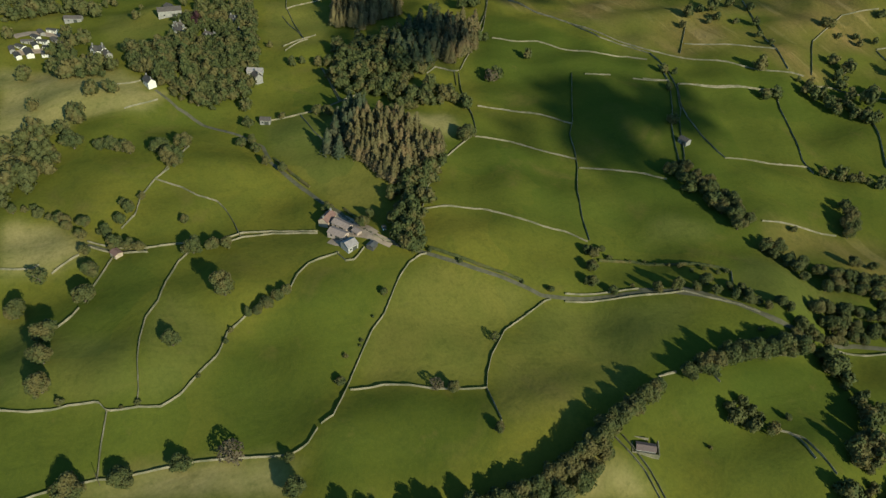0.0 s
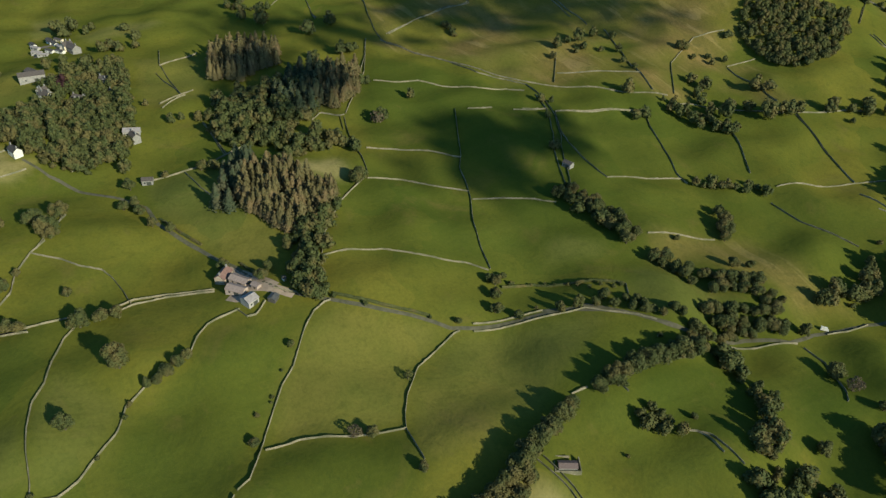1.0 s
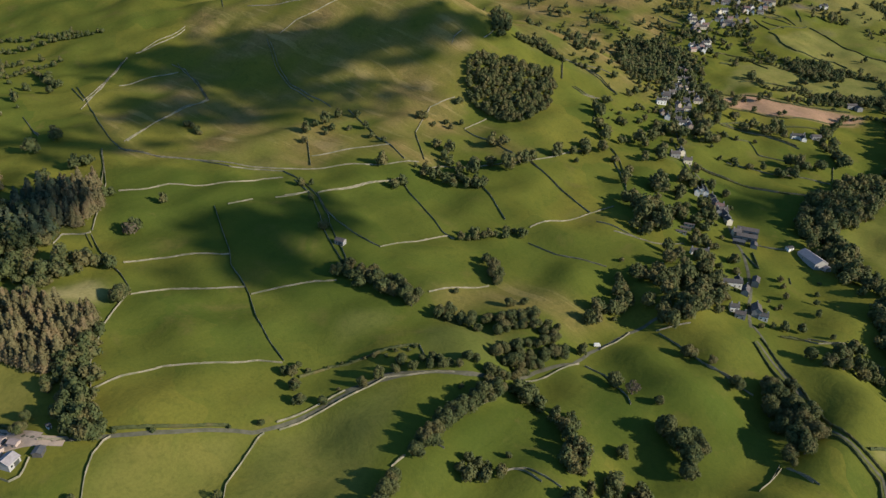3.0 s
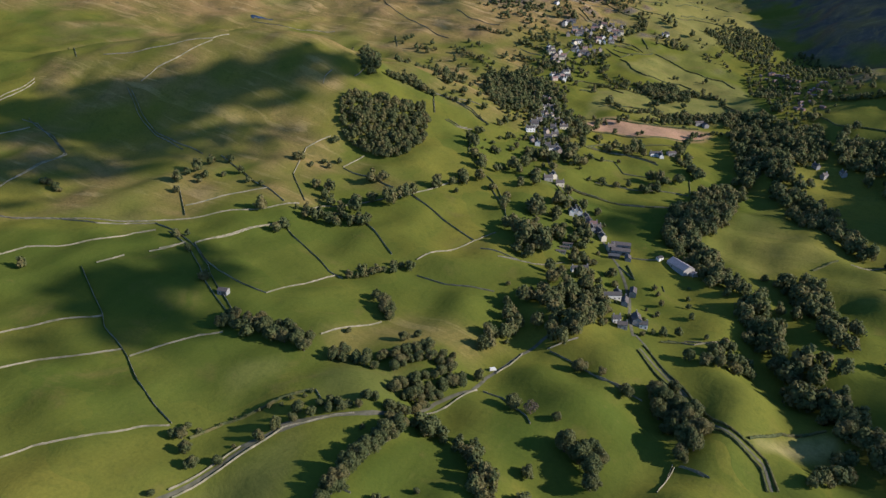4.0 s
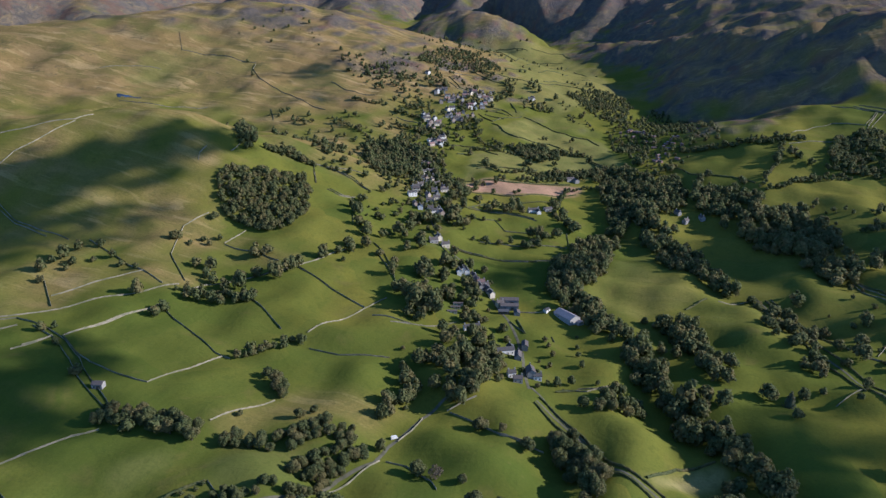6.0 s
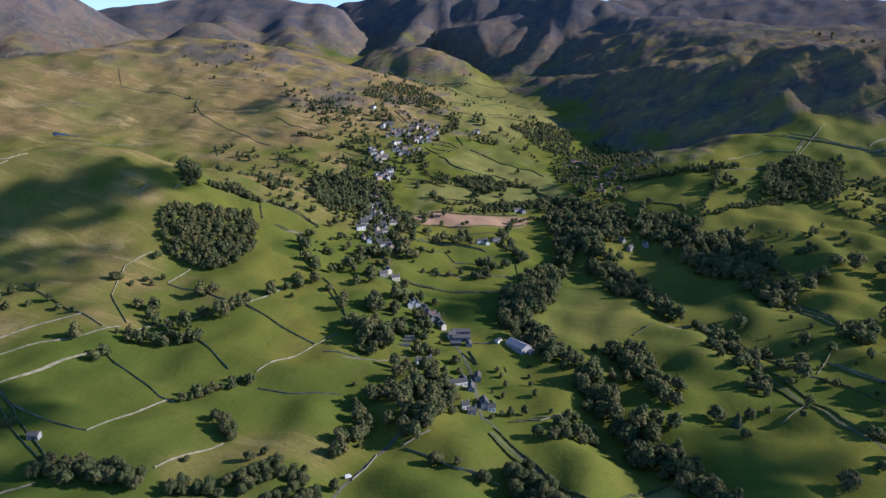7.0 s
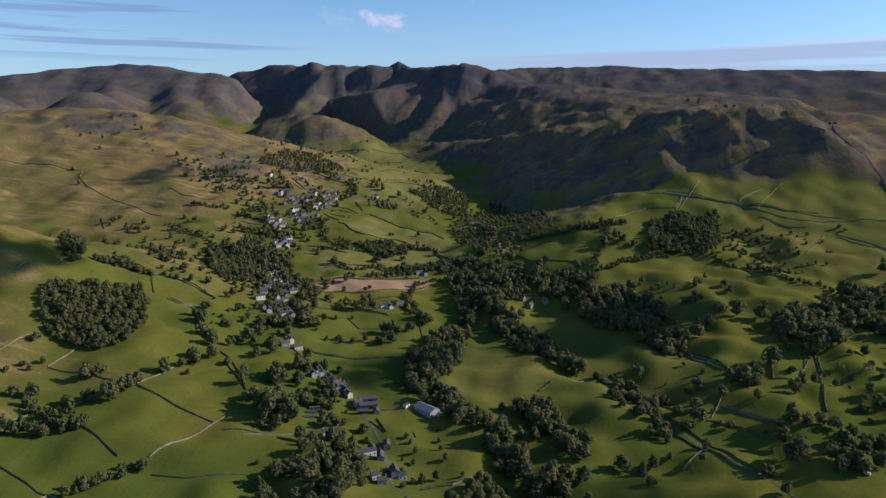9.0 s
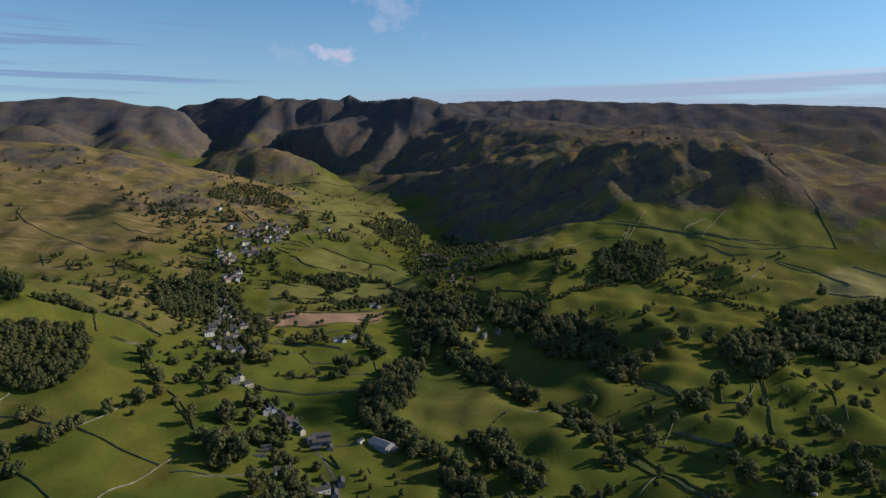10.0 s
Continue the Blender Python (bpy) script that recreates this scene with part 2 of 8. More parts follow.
# the high ridge with its peak, and the hollow beside it
FELLS.append((((-950, 4450, 611), (-822, 4434, 607), (-658, 4416, 609), (-587, 4480, 648), (-469, 4330, 588), (-318, 4180, 594), (-144, 4050, 592), (-62, 4030, 580)), 0.5, 0.86, 22, 20))
FELLS.append((((-1664, 4632, 580), (-1470, 4611, 631), (-1225, 4532, 619), (-1093, 4444, 634), (-950, 4450, 611)), 0.5, 0.95, 30, 20))
FELLS.append((((-1012, 4405, 602), (-1080, 4220, 467), (-1090, 3950, 365)), 0.70, 0.70, 25, 20))
# the rounded massif over the western moor, with its spurs
FELLS.append((((-3100, 3800, 480), (-2640, 4000, 548), (-2440, 4150, 590), (-2100, 4200, 600), (-1960, 4200, 592), (-1790, 4180, 560), (-1640, 4150, 548), (-1520, 3850, 370), (-1360, 3560, 225)), 0.85, 0.55, 60, 30))
FELLS.append((((-2250, 4150, 570), (-2060, 3750, 440), (-1990, 3550, 350)), 0.62, 0.55, 25, 25))
FELLS.append((((-1960, 4190, 580), (-1690, 3800, 400), (-1520, 3480, 310)), 0.55, 0.62, 25, 25))
FELLS.append((((-2640, 4000, 520), (-2440, 3600, 360)), 0.6, 0.5, 30, 25))
# the steep fell to the west of it
FELLS.append((((-3300, 1700, 420), (-2820, 2250, 600), (-2600, 2480, 640), (-2420, 2660, 585), (-2275, 2790, 512), (-2121, 2909, 385), (-1960, 2980, 300)), 0.62, 0.66, 35, 25))
FELLS.append((((-2420, 2660, 560), (-2210, 2420, 400), (-2080, 2250, 300)), 0.62, 0.62, 25, 25))
FELLS.append((((-2020, 3120, 330), (-1900, 3150, 395), (-1820, 3160, 402), (-1700, 3130, 360), (-1600, 3050, 300)), 0.55, 0.55, 30, 25))
# the pasture hill below the crags
FELLS.append((((250, 1450, 122), (372, 1550, 140), (525, 1640, 182), (600, 1590, 152), (700, 1520, 134)), 0.30, 0.30, 50, 25))
# the knoll at the head of the dale
FELLS.append((((-1070, 3170, 240), (-960, 3140, 288), (-850, 3100, 311), (-740, 3060, 318), (-640, 3000, 287), (-535, 2920, 200)), 0.62, 0.58, 45, 20))
# the long level range far beyond
FELLS.append((((80, 4780, 612), (280, 4800, 618), (510, 4740, 622), (790, 4680, 622), (1100, 4560, 600), (1450, 4450, 585), (2050, 4250, 566), (2640, 4000, 530), (3300, 3500, 495)), 0.5, 0.42, 70, 30))


# the broad eastern moor: its crest, and the lip where it breaks off to the dale
MOOR = ((-62, 4050, 586), (52, 4000, 524), (170, 3720, 466), (440, 3320, 440), (600, 2900, 397), (770, 2620, 386), (850, 2480, 374), (990, 2390, 352), (1090, 2290, 316), (1350, 2100, 250), (1800, 1750, 215))
LIP = ((-400, 3290, 128), (-204, 3000, 191), (35, 2700, 226), (190, 2450, 254), (302, 2250, 296), (458, 2050, 314), (590, 1910, 322), (760, 1730, 300), (900, 1640, 200), (1100, 1530, 130))


def fell(points, left, right, rounding, x, y):
    """A ridge with straight flanks, each side with its own fall."""
    total, crest, lean, best = 0, 0, 0, np.full(x.shape, 1e9)
    for (ax, ay, az), (bx, by, bz) in zip(points[:-1], points[1:]):
        dx, dy = bx - ax, by - ay
        ln = math.hypot(dx, dy)
        s = np.clip(((x - ax) * dx + (y - ay) * dy) / (ln * ln), 0, 1)
        d = np.hypot(x - ax - s * dx, y - ay - s * dy)
        w = 1 / (d + 25) ** 4
        side = (dx * (y - ay) - dy * (x - ax)) / ln
        total, crest, lean = total + w, crest + w * (az + s * (bz - az)), lean + w * side
        best = np.minimum(best, d)
    share_left = 0.5 + 0.5 * np.tanh(lean / total / 60)
    fall = left * share_left + right * (1 - share_left)
    return crest / total - fall * (np.sqrt(best * best + rounding * rounding) - rounding)


def height(x, y):
    x, y = np.asarray(x, float), np.asarray(y, float)
    axis = np.interp(y, AXIS_Y, AXIS_X)
    z = np.interp(y, AXIS_Y, FLOOR_Z)
    west, east = np.maximum(axis - x, 0), np.maximum(x - axis, 0)
    # side slopes of the dale: a flat bed, then a steady rise
    grow = np.interp(y, (-600, 0, 400, 1000), (0.45, 0.6, 0.7, 1.0))
    z = z + grow * 118 * (1 - np.exp(-(west / 620) ** 1.5)) + np.interp(y, (-600, 300, 600, 900, 1200, 1500, 1750, 2200), (20, 28, 44, 58, 84, 128, 90, 45)) * (1 - np.exp(-(east / 270) ** 1.8))
    z = z - 0.11 * np.clip(east - 230, 0, 420) * np.interp(y, (500, 800, 1450, 1700), (0.3, 1, 1, 0))
    for points, side, power, blend in RIDGES:
        crest, d = ridge_line(points, side, x, y)
        z = smooth_max(crest * np.exp(-np.abs(d) ** power * 1.6) - 30 * np.clip(d, 0, 2), z, blend)
    # gullies and buttresses wander the flanks of the high fells
    wx, wy = x + 26 * waves(x, y, 300, 51) + 9 * waves(x, y, 110, 53), y + 26 * waves(x, y, 300, 52) + 9 * waves(x, y, 110, 54)
    moor = -smooth_max(-fell(MOOR, 0.35, 0.17, 60, wx, wy), -fell(LIP, -0.45, 0.66, 30, wx, wy), 40)
    z = smooth_max(moor, z, 30)
    for points, left, right, rounding, blend in FELLS:
        z = smooth_max(fell(points, left, right, rounding, wx, wy), z, blend)
    knolls = np.exp(-(((x + 40) / 190) ** 2) - ((y - 420) / 210) ** 2) + 0.7 * np.exp(-(((x - 360) / 330) ** 2) - ((y - 900) / 400) ** 2)
    z = z + knolls * waves(x, y, 105, 14) * 10.5
    high = np.clip((z - 110) / 200, 0, 1) * np.interp(z, (330, 520), (1, 0.25))
    shelf = np.clip((x - axis - 150) / 150, 0, 1) * np.clip((y - 400) / 200, 0, 1) * np.clip((1600 - y) / 200, 0, 1)
    z = z + waves(x, y, 210, 3) * 5.6 + waves(x, y, 75, 5) * (2.7 + 0.2 * shelf) + shelf * waves(x, y, 38, 6) * 0.6
    calm = np.where(x > axis, np.interp(y, (1500, 1900), (0.8, 0.3)), 1.0)
    z = z + high * calm * (waves(x, y, 480, 8) * 11 + waves(x, y, 130, 9) * 3)
    # rocky ribs on the eastern fell
    ribs = np.clip((x - axis - 250) / 200, 0, 1) * np.clip((y - 1450) / 250, 0, 1) * np.clip((z - 150) / 80, 0, 1) * np.interp(y, (2300, 3000), (1, 0))
    z = z + ribs * (waves(x, y * 0.35, 85, 31) * 5.5 + np.abs(waves(x * 0.8, y * 0.4, 45, 33)) * 3.5)
    # the walled pasture shelf below the crags
    ease = [np.clip(v, 0, 1) for v in ((x - 330) / 130, (1050 - x) / 150, (y - 1270) / 110, (1680 - 0.1 * np.abs(x - 560) - y) / 110)]
    level = np.prod([v * v * (3 - 2 * v) for v in ease], axis=0)
    shelf_z = 118 + 0.30 * (y - 1420) + 0.03 * (x - 450) + waves(x, y, 150, 61) * 4.5 + waves(x, y, 60, 62) * 1.6
    return z + (shelf_z - z) * level


def grid_axis(lo, hi, step, end_lo, end_hi):
    out = list(np.arange(lo, hi + 0.1, step))
    s, v = step, hi
    while v < end_hi:
        s = min(s * 1.032, 40)
        v += s
        out.append(v)
    s, v, head = step, lo, []
    while v > end_lo:
        s = min(s * 1.032, 40)
        v -= s
        head.append(v)
    return np.array(head[::-1] + out)


GX, GY = grid_axis(-900, 560, 6, -4700, 4400), grid_axis(-180, 1400, 6, -3200, 5900)
GZ = height(*np.meshgrid(GX, GY))


def ground_z(x, y):
    """Height of the ground sheet itself at places x, y."""
    x, y = np.asarray(x, float), np.asarray(y, float)
    i = np.clip(np.searchsorted(GX, x) - 1, 0, len(GX) - 2)
    j = np.clip(np.searchsorted(GY, y) - 1, 0, len(GY) - 2)
    u = np.clip((x - GX[i]) / (GX[i + 1] - GX[i]), 0, 1)
    v = np.clip((y - GY[j]) / (GY[j + 1] - GY[j]), 0, 1)
    return (GZ[j, i] * (1 - u) + GZ[j, i + 1] * u) * (1 - v) + (GZ[j + 1, i] * (1 - u) + GZ[j + 1, i + 1] * u) * v


# ---- fields of other growth, some only lightened or darkened ----
FIELDS = []
FIELDS.append(('soil', [(-275.2, 1046.5), (-252.4, 1086.3), (-228, 1099.2), (-201.1, 1103.0), (-168.5, 1123.6), (-126.5, 1141.9), (-97.7, 1147.4), (-98.1, 1133.4), (-108.9, 1119.8), (-143.1, 1083.9), (-187.9, 1043.1), (-231.6, 1043.4), (-264.1, 1013.9)]))
FIELDS.append(('hay', [(-226.8, -71.5), (-225.8, -49.7), (-222.2, -27.0), (-215.3, 1.2), (-207.1, 21.6), (-201.1, 18.8), (-190.5, 11.2), (-220.7, -74.1)]))
FIELDS.append(('hay', [(-148.2, 135.3), (-158.0, 161.1), (-156.7, 171.5), (-132.1, 183.4)]))
FIELDS.append(('hay', [(-671.3, -134.8), (-640.8, -88.3), (-585.1, -42.8), (-568.6, -1.4), (-549.2, -24.8), (-548.8, -74.5), (-535.7, -102.2), (-540.4, -126.2)]))
FIELDS.append(('hay', [(-434.2, -118.7), (-430.3, -92.6), (-403.3, -68.8), (-390, -69.1), (-380, -88.7), (-390.8, -116.5)]))
FIELDS.append(('hay', [(-474.5, 162.7), (-473.5, 206.2), (-449.6, 208.9), (-438.4, 197.1), (-445.9, 185.7), (-462.3, 172.6)]))
FIELDS.append(('lush', [(-292.6, 16.3), (-323.2, 61.6), (-313.7, 109), (-295.2, 99.3), (-245.5, 57.3), (-220.5, 36.2), (-211.1, 25.3), (-216.3, 5.4), (-217.8, -6.3), (-259.9, -8.3), (-283.5, 1.1)]))
FIELDS.append(('lush', [(-238.3, 60.1), (-214.1, 127.1), (-186.4, 127.1), (-177.9, 92.9), (-181.8, 37.3), (-191.3, 23.4), (-216.3, 38.1)]))
FIELDS.append(('lush', [(-649, 316.7), (-577, 373.8), (-504.7, 419.2), (-363.4, 347.8), (-379.6, 276.6), (-432.3, 300.2), (-486.6, 242.6), (-540.8, 260.6)]))
FIELDS.append(('rush', [(-279.6, 374.3), (-267.7, 405.4), (-246.4, 442.3), (-204.9, 454.1), (-178.5, 457.3), (-163.0, 441.5), (-164.5, 413.6), (-189.0, 420.0), (-216.7, 404.7), (-243.2, 373.5), (-261.6, 347.9)]))
FIELDS.append(('bracken', [(-555.5, 227.6), (-547.3, 246.6), (-574.9, 252), (-574.7, 234.9)]))
FIELDS.append(('rough', [(-541.8, 493.9), (-518.8, 555.4), (-477.6, 546.7), (-525, 482.6)]))
FIELDS.append(('lush', [(-151.8, 403.8), (-128.4, 445.5), (-68.8, 430.4), (-41, 422.2), (-40.8, 338.1), (-78.8, 304.2), (-131.5, 349)]))
FIELDS.append(('lush', [(-187.2, 271.7), (-169.6, 320.5), (-134.2, 318.8), (-121.6, 283.6), (-146.3, 263.2), (-167.5, 252.5)]))
FIELDS.append(('lush', [(-199.6, 773.4), (-88.2, 818.2), (-84.7, 734.8), (-89.4, 677), (-133.4, 716.8), (-151.7, 727.2)]))
FIELDS.append(('lightened', [(-233.1, 722.7), (-301.7, 1217.1), (-118.3, 1479.2), (-38.4, 1279.2), (-93.2, 1194.9), (-274.8, 1107.7)]))
FIELDS.append(('dry', [(-59.7, 741.2), (-25.5, 824.5), (49.5, 824.7), (73.3, 773.5), (10.4, 710.3), (-32.7, 720.9)]))
FIELDS.append(('lightened', [(-455.2, 1977), (-300.8, 2795.3), (-69.9, 2047.7), (-197.4, 1619.8), (-333.1, 1692.5)]))
FIELDS.append(('hay', [(742.6, 1301.4), (841.2, 1255.7), (766.5, 1136.2), (681.2, 1152.2), (644.8, 1192.4)]))
FIELDS.append(('pasture', [(214.8, 1208.9), (374.4, 1503.5), (572.4, 1511.6), (657.6, 1398.9), (773.8, 1360.6), (841.2, 1255.7), (688.6, 1013.7), (450.7, 1054.3), (278.2, 1062.5)]))
FIELDS.append(('dry', [(-356.2, -115.7), (-325.1, -84), (-298.1, -42.8), (-264.1, -45.7), (-264.3, -59), (-271.3, -77.5), (-278.6, -107.6)]))
FIELDS.append(('dry', [(-297.9, -40.1), (-337.1, -22.7), (-296, 3), (-265.7, -18.8), (-259.7, -43.7)]))
FIELDS.append(('dry', [(-265.1, 72.8), (-297.2, 103.5), (-315, 132), (-272.4, 188.1), (-251.4, 155), (-219, 129.4), (-241.1, 65.5)]))
FIELDS.append(('dry', [(-239.3, 145.6), (-264.1, 192.3), (-231.5, 284.7), (-190, 197.6), (-185.1, 159), (-194, 124.1)]))
FIELDS.append(('dry', [(-518.2, 66.6), (-509.3, 125.6), (-434.8, 114.2), (-405.5, 135.4), (-361.8, 109.2), (-408.4, 85.8), (-471.6, 62.2)]))
FIELDS.append(('dry', [(-313.3, 303.5), (-288.4, 333.1), (-276.1, 319.4), (-292.5, 286)]))
FIELDS.append(('pasture', [(181.5, 1255.9), (374.4, 1503.5), (572.4, 1511.6), (657.6, 1398.9), (773.8, 1360.6), (841.2, 1255.7), (535.2, 778.4), (419.7, 976.7), (181.2, 1007.5)]))
FIELDS.append(('pasture', [(47, 1369), (136.4, 1345.6), (235.3, 1471.7), (407.7, 1644.9), (498.1, 1607), (547.9, 1526), (623.3, 1526.3), (315.6, 689.8), (0.5, 675.7), (-11.2, 1131.2)]))
FIELDS.append(('lightened', [(-306.2, 1373.7), (-263.2, 1511.3), (-164.3, 1478.3), (-88.7, 1479.4), (-47.4, 1275.6), (-126.1, 1320.1), (-161.6, 1369.5), (-247.8, 1338.9)]))
FIELDS.append(('dry', [(-257.8, 1512.3), (-201.4, 1639.1), (-116.7, 1554.6), (-96.9, 1518), (-160.1, 1489.6), (-235.2, 1511.9)]))
FIELDS.append(('lightened', [(-626.2, 2810.2), (-492.2, 2991.7), (-355.5, 3020.5), (-320.8, 2817.2), (-404.9, 2706.9), (-419.1, 1945.3)]))
FIELDS.append(('dry', [(-142.9, 1870.1), (-90.8, 1896.1), (-84.3, 1776.8), (-130.9, 1723.4)]))
FIELDS.append(('hay', [(-659.3, -134.4), (-615.5, -91.8), (-632.2, -66.8), (-614, -36.3), (-594.5, -21.8), (-574.4, -21.2), (-563.4, -9), (-547.4, -35.9), (-547.8, -63.8), (-546.3, -76.6), (-534, -90.7), (-540.8, -115.9), (-562.7, -126.7)]))
FIELDS.append(('dry', [(-751.1, -139.8), (-782.9, -108.8), (-788.4, -83.7), (-753.1, -85.2), (-752.7, -118.6), (-717.8, -136.2)]))
FIELDS.append(('dry', [(-756.5, -46.1), (-769.8, 7.5), (-722.6, 18.6), (-690.9, 13.5), (-680.5, -3.8), (-657.9, -26.3), (-654.8, -37.3), (-709.6, -49.1)]))
FIELDS.append(('bracken', [(0, 3707.6), (445.9, 2765.5), (705.1, 2339.2), (668.9, 1772.7), (726.8, 1612.1), (722.4, 1536.9), (623.6, 1479), (579.2, 1535.5), (523.8, 1601.1), (452, 1658.9), (380.4, 1618.8), (279.8, 1548), (187.8, 1364.7), (77.2, 1401.4), (0, 1892.4)]))
FIELDS.append(('bracken', [(903.4, 1813.4), (2127.7, 3380.5), (862.7, 1346.5), (778.6, 1360.5), (834.8, 1527.5), (828.9, 1622.2)]))
FIELDS.append(('pasture', [(378.3, 1536.1), (445.8, 1635.2), (522.4, 1596.3), (571.4, 1536.9), (618.9, 1467.1), (712.3, 1514.1), (752.9, 1588.3), (786.5, 1548.3), (807.3, 1473.6), (775.9, 1362), (835.6, 1300.7), (674.7, 1034.6), (58.6, 1047), (69.4, 1251.3), (180.4, 1308.3), (287.5, 1497.2)]))
FIELDS.append(('dry', [(375.9, 1525.6), (444.7, 1630.6), (521.5, 1592.9), (569.8, 1532.4), (617.8, 1463.9), (710.5, 1510.2), (752.1, 1586.3), (783.6, 1542.5), (805.3, 1469.8), (775.9, 1362), (667.5, 1346.6), (544.6, 1416.8), (458.9, 1390.8)]))
FIELDS.append(('dry', [(451, 1364.8), (580.8, 1389.4), (667.5, 1346.6), (832.2, 1294.8), (748.8, 1157), (618.3, 1108.6), (534, 1202.4), (429.7, 1252.1)]))
FIELDS.append(('bracken', [(652.6, 1450.8), (693.7, 1472.3), (717, 1444.6), (698, 1412.3), (664.1, 1422.8)]))
FIELDS.append(('bracken', [(751.1, 1518), (792.5, 1509.6), (795.5, 1450.9), (750.3, 1424.2), (728.9, 1461.4)]))
FIELDS.append(('bracken', [(688.9, 1392.5), (724.3, 1372.2), (730.5, 1354.2), (687.2, 1356.8)]))
FIELDS.append(('bracken', [(-1281.2, 3737.5), (-1250.8, 4110.1), (-1068.8, 4096.9), (-832.5, 3916.1), (-511, 3002.1), (-561.6, 2843.6), (-699.6, 2777.8), (-584.1, 1875.6)]))
FIELDS.append(('rough', [(-1035, 1648.2), (-1696.5, 3642.5), (-1286.7, 3583.7), (-562.5, 1742.1), (-617.6, 1635.7), (-693.2, 1470.2), (-896, 1410.6)]))
FIELDS.append(('bracken', [(-705.7, 1499.1), (-644.9, 1592.5), (-566.7, 1668.1), (-526.4, 1543.6), (-602.4, 1481.5), (-676, 1467.2)]))
FIELDS.append(('lightened', [(-642.9, 2791.6), (-495.9, 3007.9), (-365.1, 3001.1), (-199.4, 2225.9), (-281.1, 1949.8), (-389.1, 1858.7)]))
FIELDS.append(('dry', [(-337.2, 1252), (-271.4, 1267.5), (-270.2, 1201.9), (-317.5, 1179.6)]))
FIELDS.append(('rough', [(-617.6, 394.3), (-525.2, 453.5), (-439.8, 542.6), (-391.8, 629.3), (-353.1, 677.2), (-464.4, 672.8), (-521.9, 750.6), (-561.1, 853.2), (-919.6, 1143.9), (-1036.6, 1071.0), (-788.4, 686.4), (-878.8, 601.0)]))
FIELDS.append(('rough', [(-674.2, 340.9), (-518.0, 440.0), (-566.4, 498.5), (-499.4, 674.8), (-535.2, 784.4), (-777.0, 645.1), (-849.6, 536.2), (-830.8, 415.5)]))
FIELDS.append(('rough', [(-692.6, 812.2), (-799.2, 1163.8), (-518.7, 856.7), (-443.6, 870.3), (-390.8, 885), (-335, 906.8), (-360.7, 1086.9), (-418.8, 1203.6), (-462.3, 1333.5), (-521.4, 1369.2), (-656.6, 1402.3), (-869.5, 1333.8), (-1009, 1189)]))
FIELDS.append(('deep', [(-522.3, 456.6), (-501.4, 493.6), (-435.5, 535.4), (-375.2, 516.6), (-283.1, 526.9), (-332.5, 460), (-355.6, 399.3), (-354.2, 356.1), (-372.7, 306.6)]))
FIELDS.append(('deep', [(-427.5, 524.2), (-335.4, 549.6), (-284.8, 530.5), (-305.9, 496.8), (-328.7, 462.5), (-402.9, 497.7)]))
FIELDS.append(('deep', [(-276.7, 513.9), (-200.8, 606.2), (-171.8, 587.5), (-181.7, 532), (-240.8, 506.3)]))
FIELDS.append(('deep', [(-170.8, 808.8), (-87.6, 823.7), (-80.1, 694.4), (-136.4, 712.4)]))
FIELDS.append(('deep', [(-216, 38), (-238.4, 58.5), (-215.1, 127.6), (-185.1, 121.8), (-171.6, 102.3), (-179.3, 36.6), (-191.1, 23.4)]))
FIELDS.append(('deep', [(-154.8, 415.1), (-106.8, 461.7), (-64.4, 452.1), (-35.5, 416.1), (-59.0, 347.5), (-115.6, 357.5)]))
FIELDS.append(('hay', [(25.1, 434.9), (59.2, 474.6), (79.7, 485.2), (82.6, 468), (28.9, 429.5)]))
FIELDS.append(('dry', [(-58.8, 723.1), (-20.5, 871.7), (73, 791.6), (47.5, 757.3), (-6.2, 712.7)]))
FIELDS.append(('dry', [(-294.6, 1127.7), (-175.6, 1111.4), (-101.2, 1122), (-130.0, 1208.9), (-218.9, 1249.8)]))
FIELDS.append(('deep', [(-414.7, 490.2), (-276.9, 514.2), (-215.0, 579.9), (-151.4, 554.2), (-161.4, 485.9), (-205.4, 427.8), (-292.2, 445.5)]))
FIELDS.append(('deep', [(-402.4, 336.9), (-356.3, 393.9), (-244.8, 381), (-151.7, 382.1), (-162.1, 367.3), (-357.6, 291.2)]))
FIELDS.append(('deep', [(-477.9, 233.0), (-428.4, 306.9), (-307.6, 247.6), (-362.8, 147.1)]))
FIELDS.append(('deep', [(-271.5, 338.6), (-208.9, 409.2), (-152.4, 409.1), (-190.2, 324.2), (-230.6, 294.5)]))
FIELDS.append(('pasture', [(391.5, 1603.0), (536.6, 1584.3), (601.9, 1556.0), (723.0, 1585.8), (782.1, 1579.4), (807.6, 1504.4), (797.8, 1347.6), (688.2, 1306.6), (506.0, 1318.4), (340.2, 1334.0)]))
FIELDS.append(('pasture', [(-640.8, 2815.5), (-512.3, 3409.5), (-305.7, 2778.4), (-158.8, 2281.5), (-51.2, 1770.0), (-161.8, 1574.8), (-242.2, 1594.6), (-331.9, 1805.5), (-442.9, 2133)]))
FIELDS.append(('bracken', [(-1005.3, 2983), (-945.6, 3115), (-1069.7, 4073.4), (-896.0, 4030.0), (-546.1, 2992.3), (-613, 2847.7), (-799.7, 2851.1)]))
FIELDS.append(('bracken', [(-677.2, 1485.9), (-631, 1589.4), (-545.6, 1648), (-519.2, 1563.8), (-603.8, 1484.4)]))
FIELDS.append(('bracken', [(818.6, 1753.6), (2036, 3511.9), (987.2, 1688.9), (904.5, 1700.3), (831.4, 1689.4)]))
